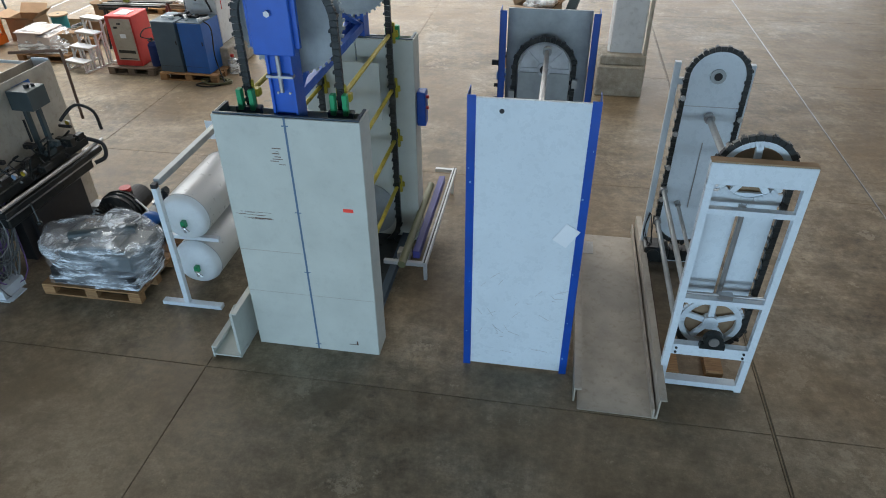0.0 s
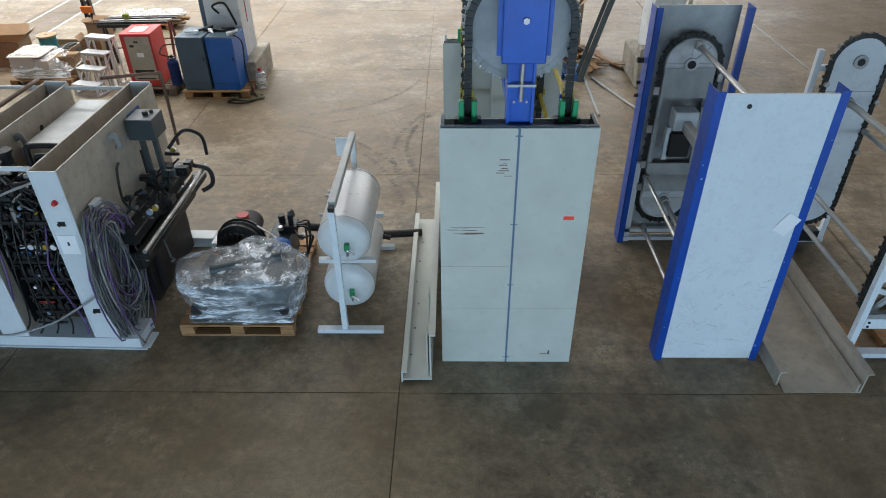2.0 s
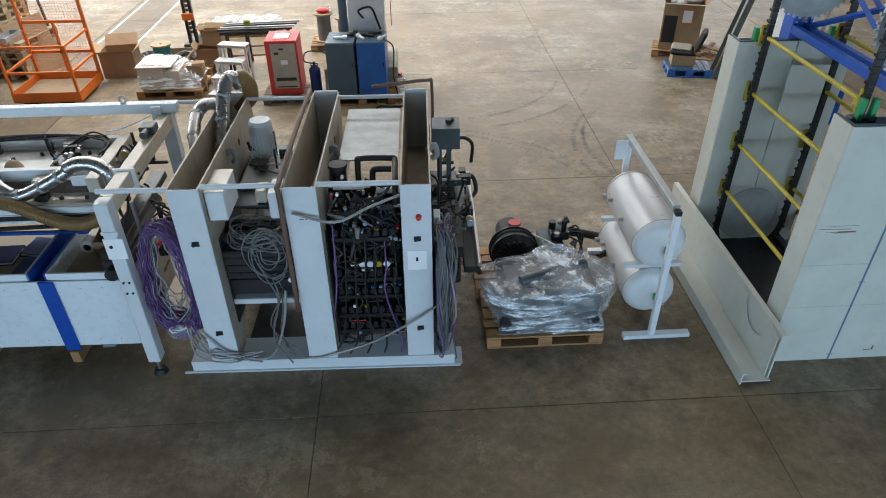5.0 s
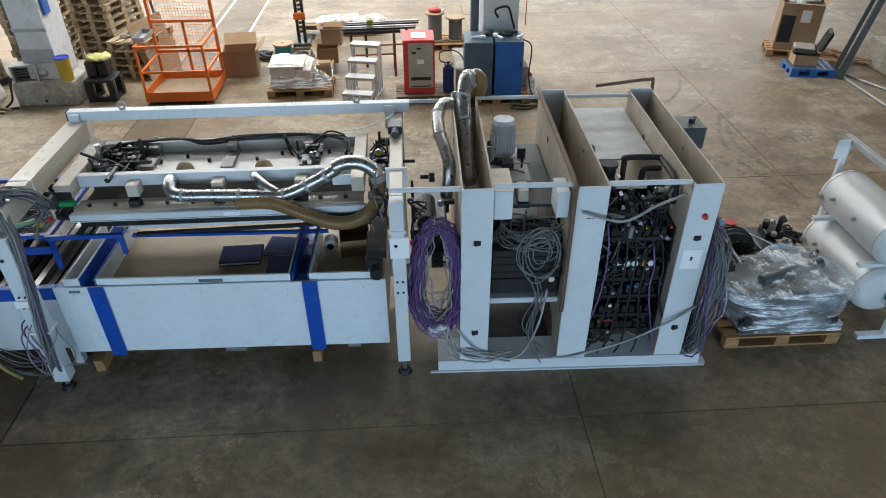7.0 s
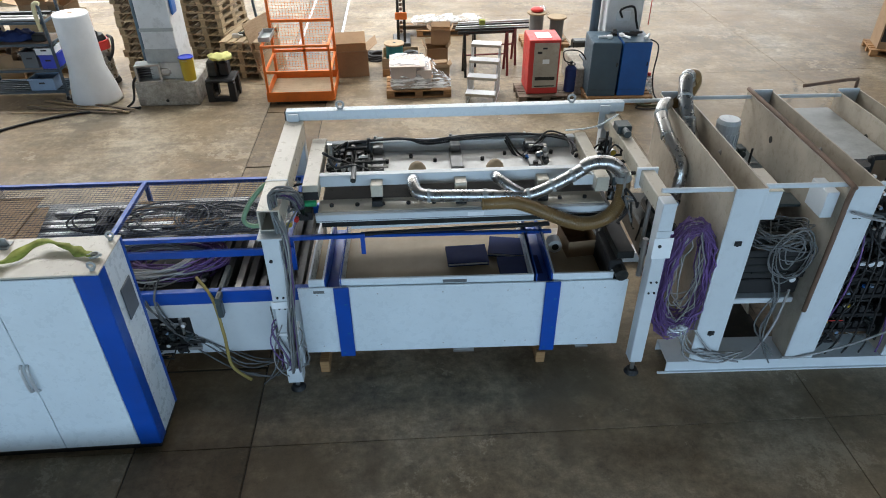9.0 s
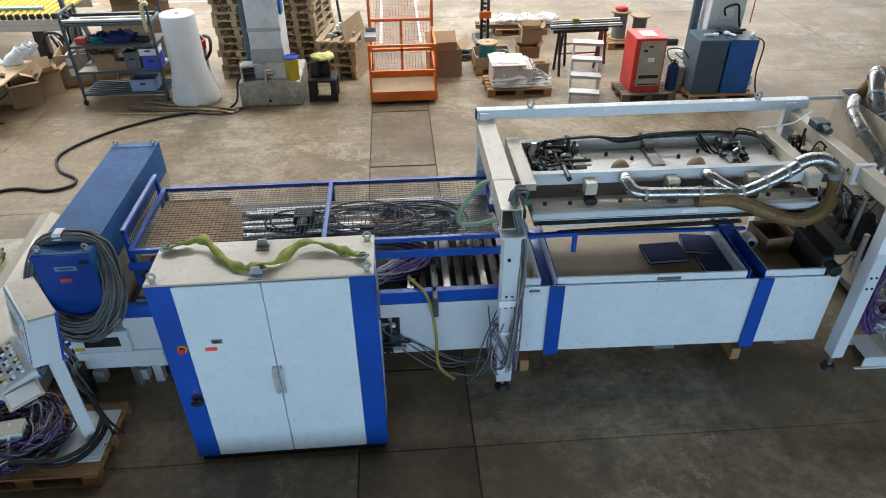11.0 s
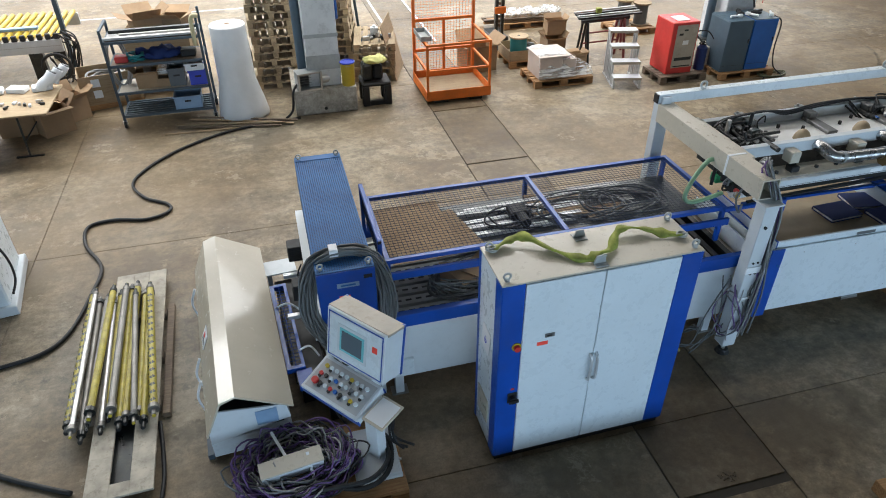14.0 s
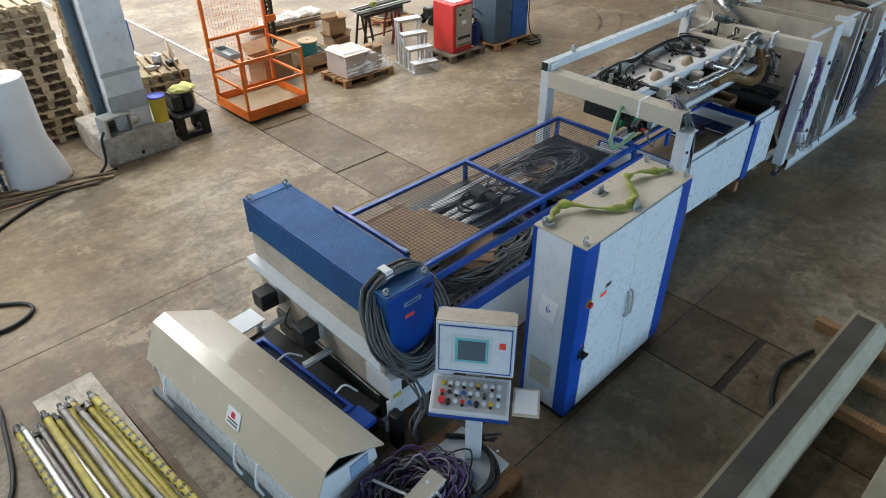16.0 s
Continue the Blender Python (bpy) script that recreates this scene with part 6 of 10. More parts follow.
def tray_table():
    t = thing("tray_table", -10.42, 5.71, 0.055, "white panelled tray table with blue straps and a tan board", "table", rz=-1.2)
    f = part("front_panel", S().box(-1.52, 1.51, -0.56, -0.54, 0.19, 0.98, 0.003), WHITE, t)
    part("body", S().box(-1.50, 1.49, -0.538, 0.55, 0.2, 0.84), WORN, t)
    for a, b, yb in ((-1.42, -1.275, 0.45), (-1.137, 0.635, 0.5), (0.81, 1.37, 0.33)):
        part("tray_wall", S().box(a, b, -0.53, -0.51, 0.86, 1.05).box(a, a + 0.018, -0.51, yb, 0.86, 1.05).box(b - 0.018, b, -0.51, yb, 0.86, 1.05), WHITE, t)
        part("board", S().box(a + 0.02, b - 0.02, -0.505, yb, 0.85, 0.87), TABLETOP, t, "tan board")
    for x, xt in ((-1.125, -1.205), (0.812, 0.722)):
        part("blue_strap", S().box(x - 0.07, x + 0.07, -0.585, -0.563, 0.15, 0.99, 0.004).box(xt - 0.066, xt + 0.083, -0.535, 0.5, 0.90, 0.915).box(xt - 0.066, xt - 0.056, -0.535, 0.5, 0.915, 1.06).box(xt + 0.073, xt + 0.083, -0.535, 0.5, 0.915, 1.06), BLUE, t, "blue steel strap")
        part("strap_bolt", S().cyl((x + 0.03, -0.586, 0.45), (x + 0.03, -0.592, 0.45), 0.012, seg=8).cyl((x + 0.03, -0.586, 0.8), (x + 0.03, -0.592, 0.8), 0.012, seg=8).cyl((x - 0.03, -0.586, 0.2), (x - 0.03, -0.592, 0.2), 0.012, seg=8), NAVY, t)
    rv = S()
    for x in (-1.35, -0.8, -0.2, 0.4, 0.6, 1.1, 1.3):
        for z in (0.27, 0.9):
            rv.cyl((x, -0.562, z), (x, -0.56, z), 0.007, seg=8)
    part("rivet", rv, STEEL, f)
    part("label_plate", S().box(-1.38, -1.28, -0.5625, -0.5605, 0.92, 0.95).box(-0.2, 0.02, -0.532, -0.5305, 0.985, 1.02), GREYCABLE, f)
    part("catch", S().box(-0.1, 0.1, -0.58, -0.5, 0.16, 0.188).box(1.1, 1.22, -0.58, -0.5, 0.17, 0.188), STEEL, t)
    part("skid", S().box(-1.4, 1.4, -0.3, -0.2, 0.09, 0.2).box(-1.4, 1.4, 0.3, 0.4, 0.09, 0.2), BLACK, t)
    for x in (-1.42, 0.72):
        w = thing("wood_block", -10.42 + x + 0.04, 5.40, 0, "pale squared timber block under the tray table", "wood block", group="wood blocks")
        part("block", S().box(-0.045, 0.045, -0.25, 0.6, 0.0, 0.143, 0.005), WOOD, w)
    # slats and folders lying in the tray
    for k, (y, z, m_, sl) in enumerate(((0.32, 1.02, BLACK, 2.0), (0.27, 1.0, BLUE, -1.5), (0.40, 1.05, WHITE, 1.0), (0.45, 1.09, ALU, 0.6), (0.37, 1.1, ALU, 1.2))):
        s = thing("profile_bar", -10.45, 5.63 + y, z + 0.1, ("black", "blue", "white", "aluminium", "aluminium")[k] + " profile bar lying across the tray", "profile bar", rz=sl, group="profile bars")
        part("bar", S().box(-0.95 - 0.05 * k, 0.95, -0.022, 0.022, -0.015, 0.015, 0.003), m_, s)
    for x, y, rz_, z in ((-10.36, 5.72, 2, 0.93), (-9.93, 5.83, -10, 0.933), (-9.87, 5.50, 1, 0.93)):
        b = thing("blue_binder", x, y, z, "dark blue ring binder lying in the tray", "binder", rz=rz_, group="blue binders")
        part("cover", S().box(-0.2, 0.2, -0.15, 0.15, 0.0, 0.008, 0.002).box(-0.2, 0.2, -0.15, 0.15, 0.034, 0.042, 0.002).box(-0.2, 0.2, 0.142, 0.15, 0.008, 0.034), NAVYCLOTH, b)
        part("paper_block", S().box(-0.19, 0.19, -0.14, 0.14, 0.0085, 0.0335), PAPER, b)
    carton(-9.24, 5.83, 0.93, 0.3, 0.34, 0.18, "small open cardboard box with cables in the tray", 6, lid=False)
    c = thing("cable_roll", -9.48, 5.83, 1.005, "white cable roll standing in the tray", "cable roll")
    part("disc", S().cyl((0, -0.1, 0), (0, 0.02, 0), 0.07, seg=24), PAPER, c)
    part("core", S().cyl((0, -0.105, 0), (0, -0.1, 0), 0.035, seg=16), BLACK, c)


tray_table()

# ---- conveyor, cabinet, control panel, hoods ----
def conveyor():
    t = thing("belt_conveyor", -13.75, 6.0, 0, "pale grey and blue conveyor with a wire mesh guard on top", "conveyor")
    x0, x1 = -1.75, 1.9
    part("side_panel", S().box(x0, x1, -0.75, -0.73, 0.28, 0.86, 0.003), LIGHTGREY, t)
    part("side_panel", S().box(x0, x1, 0.73, 0.75, 0.28, 0.86, 0.003), LIGHTGREY, t)
    part("blue_rail", S().box(x0, x1, -0.765, -0.70, 0.862, 1.0, 0.004), BLUE, t)
    part("blue_rail", S().box(x0, x1, 0.70, 0.765, 0.862, 1.0, 0.004), BLUE, t)
    part("lower_rail", S().box(x0, x1, -0.72, -0.66, 0.22, 0.28), LIGHTGREY, t)
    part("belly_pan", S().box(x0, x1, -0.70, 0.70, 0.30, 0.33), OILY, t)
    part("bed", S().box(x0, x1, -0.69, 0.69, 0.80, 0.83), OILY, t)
    for x in (-1.6, -0.2, 1.7):
        for y in (-0.68, 0.68):
            part("leg", S().box(x - 0.04, x + 0.04, y - 0.04, y + 0.04, 0, 0.28), LIGHTGREY, t)
            part("leg_foot", S().box(x - 0.08, x + 0.08, y - 0.06, y + 0.06, 0, 0.012), STEEL, t)
    for k in range(9):
        y = -0.6 + k * 0.15
        s = S().box(x0 + 0.1, -0.25, y - 0.05, y + 0.05, 0.9, 0.905).box(x0 + 0.1, -0.25, y - 0.055, y - 0.05, 0.86, 0.905).box(x0 + 0.1, -0.25, y + 0.05, y + 0.055, 0.86, 0.905)
        slat = part("slat", s, GALV, t)
        h = S()
        for j in range(14):
            xx = x0 + 0.2 + j * 0.095
            h.box(xx, xx + 0.055, y - 0.012, y + 0.012, 0.9055, 0.907)
        part("slot", h, BLACK, slat)
    for k in range(10):
        xx = 0.75 + k * 0.115
        part("chain_track", S().box(xx - 0.03, xx + 0.03, -0.66, 0.6, 0.84, 0.93 + 0.03 * (k % 2)), (OILY, STEEL, BLACK)[k % 3], t)
    for k in range(12):
        part("track_link", S().box(0.86, 0.92, -0.6 + k * 0.1, -0.54 + k * 0.1, 0.93, 0.99, 0.006), OILY, t)
    # mesh guard
    gx0, gx1, gy0, gy1, gz = -1.62, 1.76, -0.46, 0.64, 1.4
    fr = part("guard_frame", S().box(gx0, gx1, gy0 - 0.02, gy0 + 0.02, gz - 0.04, gz).box(gx0, gx1, gy1 - 0.02, gy1 + 0.02, gz - 0.04, gz).box(gx0, gx0 + 0.04, gy0 + 0.02, gy1 - 0.02, gz - 0.04, gz).box(gx1 - 0.04, gx1, gy0 + 0.02, gy1 - 0.02, gz - 0.04, gz).box(0.08, 0.12, gy0 + 0.02, gy1 - 0.02, gz - 0.038, gz + 0.002), BLUE, t, "blue guard frame")
    part("guard_edge", S().box(gx0, gx1, gy0 - 0.1, gy0 - 0.07, 1.24, 1.31), BLUE, t)
    wires = S()
    n = 27
    for k in range(1, n):
        y = gy0 + (gy1 - gy0) * k / n
        wires.cyl((gx0 + 0.02, y, gz - 0.012), (gx1 - 0.02, y, gz - 0.012), 0.0025, seg=4)
    n = 84
    for k in range(1, n):
        x = gx0 + (gx1 - gx0) * k / n
        wires.cyl((x, gy0, gz - 0.007), (x, gy1, gz - 0.007), 0.0025, seg=4)
    tagged(part("wire_mesh", wires, GUARDWIRE, t, "dark blue wire mesh"), kind="stuff")
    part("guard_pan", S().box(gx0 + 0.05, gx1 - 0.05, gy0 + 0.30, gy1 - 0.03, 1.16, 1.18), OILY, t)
    for x in (gx0 + 0.02, 0.1, gx1 - 0.02):
        for y in (gy0, gy1):
            part("guard_post", S().box(x - 0.02, x + 0.02, y - 0.019, y + 0.019, 1.0, gz - 0.04), BLUE, t)
    rail = part("end_rail", S().box(-1.67, -1.63, -0.40, 0.64, 1.53, 1.568, 0.005).box(-1.668, -1.632, -0.398, -0.36, 1.02, 1.53).box(-1.668, -1.632, 0.60, 0.638, 1.02, 1.53), BLUE, t)
    part("rail_plug", S().box(-1.665, -1.635, 0.64, 0.646, 1.535, 1.563).box(-1.665, -1.635, -0.406, -0.40, 1.535, 1.563), BLACK, rail)
    wires = S()
    for k in range(1, 25):
        wires.cyl((-1.65, -0.36 + 0.04 * k, 1.30), (-1.65, -0.36 + 0.04 * k, 1.53), 0.0024, seg=4)
    for k in range(6):
        wires.cyl((-1.65, -0.36, 1.31 + 0.04 * k), (-1.65, 0.60, 1.31 + 0.04 * k), 0.0024, seg=4)
    tagged(part("end_mesh", wires, GUARDWIRE, t, "dark wire mesh"), kind="stuff")
    # hydraulic clutter and wiring before a black sheet that stands for the dark of an open side panel
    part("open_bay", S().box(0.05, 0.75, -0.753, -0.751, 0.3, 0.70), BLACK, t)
    clutter(t, 0.08, 0.72, -0.80, -0.755, 0.34, 0.66, 44, 71, 0.7)
    part("blue_tube", S().box(1.72, 2.42, -0.52, -0.48, 1.36, 1.40, 0.004).box(2.38, 2.42, -0.52, -0.48, 1.18, 1.36, 0.004), BLUE, t)
    part("dark_arm", S().box(1.06, 1.11, -0.88, -0.35, 0.94, 1.0, 0.008).box(1.06, 1.11, -0.88, -0.80, 0.78, 0.94, 0.008), DARKGREEN, t)
    part("yellow_hose", S().tube([(0.85, -0.6, 1.05), (1.02, -0.8, 0.95), (1.08, -0.9, 0.6), (1.1, -0.95, 0.25), (1.25, -0.95, 0.05)], 0.016, 8, 6), paint("ochre_hose", (0.3, 0.22, 0.06), 0.5), t)


conveyor()


def on_conveyor():
    for x, y, z, w, d, rz_ in ((-14.98, 6.06, 1.30, 0.66, 0.96, 2), (-14.72, 5.98, 1.285, 0.5, 0.7, 12), (-13.45, 6.28, 1.22, 0.6, 0.4, -12), (-13.0, 6.15, 1.20, 0.5, 0.3, 20), (-14.45, 5.66, 1.07, 0.62, 0.30, 20), (-14.40, 5.70, 1.085, 0.50, 0.26, 44), (-14.60, 5.64, 1.055, 0.5, 0.28, -12)):
        c = thing("cardboard_sheet", x, y, z, "brown corrugated cardboard sheet lying on the conveyor", "cardboard sheet", rz=rz_, group="cardboard sheets")
        part("sheet", S().box(-w / 2, w / 2, -d / 2, d / 2, 0, 0.008), CARDDARK, c)
    for k in range(5):
        b = thing("aluminium_profile", -14.05 + 0.1 * k, 5.98 + 0.11 * k, 1.185 + 0.004 * k, "long aluminium profile lying under the mesh guard", "profile bar", rz=rng.uniform(-3, 3), group="aluminium profiles")
        part("profile", S().box(-0.75, 0.7, -0.03, 0.03, 0, 0.04, 0.004).box(-0.75, 0.7, -0.006, 0.006, 0.0402, 0.042), ALU, b)
    p = thing("metal_plate_stack", -12.9, 6.38, 1.181, "dark metal plates and a small gearbox under the guard", "metal parts")
    part("plate", S().box(-0.3, 0.3, -0.2, 0.2, 0, 0.03), LEAFSTEEL, p)
    part("gearbox", S().box(-1.1, -0.9, -0.3, -0.1, 0, 0.14, 0.02).cyl((-1.0, -0.3, 0.1), (-1.0, -0.45, 0.1), 0.05), BLACK, p)
    for x, y, z, rx_, ry_, n, m_, lab in (
        (-13.2, 5.75, 0.99, 0.40, 0.22, 22, PURPLE, "purple"), (-13.35, 5.7, 1.0, 0.42, 0.24, 16, PALECABLE, "grey"), (-13.25, 6.1, 1.22, 0.40, 0.22, 6, GREYCABLE, "dark grey"),
        (-12.75, 6.12, 1.22, 0.34, 0.24, 9, GREYCABLE, "grey"), (-14.5, 5.62, 0.98, 0.35, 0.17, 16, GREYCABLE, "grey"), (-14.1, 5.7, 1.0, 0.33, 0.2, 14, GREYCABLE, "grey"), (-13.95, 6.12, 1.25, 0.3, 0.15, 3, BLACK, "black")):
        c = thing("cable_coil", x, y, z, lab + " cable coil lying on the conveyor", "cable", group="cable coils")
        part("coil", coil((0, 0, 0.02), rx_, ry_, n, 0.010, "z", 0.3, 0.06), m_, c)
    c = thing("loose_cables", -13.0, 5.3, 0.0, "loose grey cables hanging over the conveyor side", "cable")
    part("cable_strand", strands([(-0.25, 0.3, 1.0), (-0.3, -0.08, 0.95), (-0.15, -0.12, 0.6), (0.15, -0.1, 0.3), (0.45, -0.1, 0.06), (0.8, -0.02, 0.03)], 5, 0.008, 0.05, 0.05), GREYCABLE, c)
    part("cable_strand", strands([(0.9, -0.2, 0.9), (0.85, -0.25, 0.4), (0.7, -0.2, 0.05), (0.5, -0.15, 0.03)], 4, 0.007, 0.05, 0.06), GREYCABLE, c)


on_conveyor()


def cabinet():
    t = thing("electrical_cabinet", -13.951, 4.56, 0, "light grey two-door electrical cabinet with blue corner strips", "cabinet", rz=0.6)
    w, d, z0, z1 = 0.80, 0.25, 0.07, 1.905
    part("plinth", S().box(-w + 0.02, w - 0.02, -d + 0.02, d - 0.02, 0, z0 - 0.002), BLACK, t)
    part("body", S().box(-w, w, -d + 0.02, d, z0, z1, 0.004), WHITE, t)
    # top coloured beige for the yellowish roof light that falls on it
    part("top_sheet", S().box(-w - 0.004, w + 0.004, -d - 0.004, d + 0.004, z1 + 0.001, z1 + 0.016, 0.003), BEIGE, t)
    for a, b in ((-w, -w + 0.175), (w - 0.175, w)):
        part("corner_strip", S().box(a, b, -d - 0.004, -d + 0.018, z0, z1, 0.004), BLUE, t, "blue corner strip")
    part("side_strip", S().box(-w - 0.005, -w - 0.0005, -d, -d + 0.12, z0, z1).box(w + 0.0005, w + 0.005, -d, -d + 0.12, z0, z1), BLUE, t)
    part("rear_strip", S().box(-w - 0.005, -w - 0.0005, d - 0.035, d, z0, z1).box(w + 0.0005, w + 0.005, d - 0.035, d, z0, z1), BLUE, t)
    for a, b in ((-w + 0.178, -0.003), (0.003, w - 0.178)):
        part("door", S().box(a, b, -d - 0.008, -d + 0.018, z0 + 0.01, z1 - 0.01, 0.005), WHITE, t)
    for x in (-0.025, 0.025):
        part("handle", S().tube([(x, -d - 0.008, 0.80), (x, -d - 0.04, 0.83), (x, -d - 0.045, 0.94), (x, -d - 0.04, 1.05), (x, -d - 0.008, 1.08)], 0.013, 8, 4), ALU, t, "bow handle")
    k = part("main_switch", S().box(-w + 0.09, -w + 0.17, -d - 0.012, -d - 0.004, 0.71, 0.82, 0.004).cyl((-w + 0.13, -d - 0.05, 0.765), (-w + 0.13, -d - 0.012, 0.765), 0.034, seg=18).box(-w + 0.09, -w + 0.17, -d - 0.06, -d - 0.045, 0.75, 0.78), BLACK, t, "black rotary main switch")
    part("switch_plate", S().box(-w + 0.115, -w + 0.145, -d - 0.0055, -d - 0.0045, 0.85, 0.87), RED, k)
    part("stop_button", S().cyl((-w + 0.135, -d - 0.04, 1.315), (-w + 0.135, -d - 0.012, 1.315), 0.026, seg=18), RED, t, "red stop button")
    part("button_collar", S().cyl((-w + 0.135, -d - 0.013, 1.315), (-w + 0.135, -d - 0.004, 1.315), 0.038, seg=20), GOLD, t)
    part("sticker", S().box(-0.50, -0.41, -d - 0.0105, -d - 0.0085, 1.285, 1.32), STICKER, t, "small red sticker")
    lk = part("lock", S().box(-0.44, -0.36, -d - 0.016, -d - 0.0085, 1.355, 1.395, 0.004), LEAFSTEEL, t)
    part("lock_slot", S().box(-0.425, -0.385, -d - 0.0175, -d - 0.0162, 1.367, 1.383), BLACK, lk)
    part("vent_grille", S().box(w + 0.001, w + 0.012, -0.04, 0.16, 1.3, 1.6, 0.003), GREYBIN, t, "grey side vent")
    part("vent_grille", S().box(-w - 0.014, -w - 0.001, -0.08, 0.16, 0.30, 0.56, 0.003), BEIGE, t, "pale filter cover")
    part("side_paper", S().box(-0.004, -0.001, -0.085, 0.085, -0.12, 0.12, 0, pose(-w - 0.003, 0.03, 1.18, 9, 0, 0)), PAPER, t, "white paper sheet with a handwritten 6")
    part("written_six", S().tube([(-w - 0.0085, 0.02, 1.22), (-w - 0.0085, 0.045, 1.19), (-w - 0.0085, 0.045, 1.155), (-w - 0.0085, 0.025, 1.145), (-w - 0.0085, 0.012, 1.16), (-w - 0.0085, 0.025, 1.178), (-w - 0.0085, 0.042, 1.17)], 0.003, 5, 5), BLUEBIN, t)
    for x, y in ((-0.03, 0.16), (-0.03, -0.19)):
        part("lifting_bracket", S().box(x - 0.05, x + 0.05, y - 0.05, y + 0.05, z1 + 0.017, z1 + 0.025).prism([(x - 0.05, z1 + 0.025), (x - 0.03, z1 + 0.085), (x + 0.03, z1 + 0.085), (x + 0.05, z1 + 0.025)], "y", y - 0.006, y + 0.006), GALV, t, "galvanised lifting bracket")
    for x in (-w + 0.05, w - 0.05):
        for y in (-d + 0.05, d - 0.06):
            part("lifting_eye", S().ring((x, y, z1 + 0.055), 0.026, 0.009, "y", 18).cyl((x, y, z1 + 0.015), (x, y, z1 + 0.032), 0.02), GALV, t)
    s = thing("lifting_sling", -13.96, 4.56, z1 + 0.016, "yellow-green woven lifting sling lying on the cabinet", "sling")
    pts = [Vector(p) for p in ((-0.73, 0.15, 0.03), (-0.60, 0.20, 0.04), (-0.46, 0.20, 0.06), (-0.3, 0.02, 0.03), (-0.12, -0.14, 0.025), (0.0, -0.13, 0.05), (0.12, -0.08, 0.03), (0.28, 0.1, 0.06), (0.45, 0.08, 0.05), (0.6, 0.0, 0.03), (0.73, -0.05, 0.03))]
    line = rounded(pts, 8)
    bm = S()
    prev = None
    for i, p in enumerate(line):
        q = line[min(i + 1, len(line) - 1)] - line[max(i - 1, 0)]
        side = q.cross(Vector((0, 0, 1))).normalized()
        tw = 0.5 * math.sin(i * 0.33)
        wv = (side * math.cos(tw) + Vector((0, 0, 1)) * math.sin(tw)) * (0.032 + 0.010 * math.sin(i * 0.9))
        base = Vector((p.x, p.y, max(0.012 + abs(wv.z), p.z)))
        nz = Vector((0, 0, 0.007))
        row = [bm.bm.verts.new(base + wv + nz), bm.bm.verts.new(base - wv + nz), bm.bm.verts.new(base - wv - nz), bm.bm.verts.new(base + wv - nz)]
        if prev:
            for k in range(4):
                bm.bm.faces.new((prev[k], prev[(k + 1) % 4], row[(k + 1) % 4], row[k])).smooth = True
        prev = row
    bmesh.ops.recalc_face_normals(bm.bm, faces=bm.bm.faces[:])
    part("webbing", bm, SLING, s)
    for x, y in ((-0.73, 0.15), (0.0, -0.15), (0.73, -0.05)):
        part("shackle", S().ring((x, y, 0.03), 0.035, 0.010, "z", 18).cyl((x - 0.05, y, 0.03), (x + 0.05, y, 0.03), 0.011), GALV, s)


cabinet()


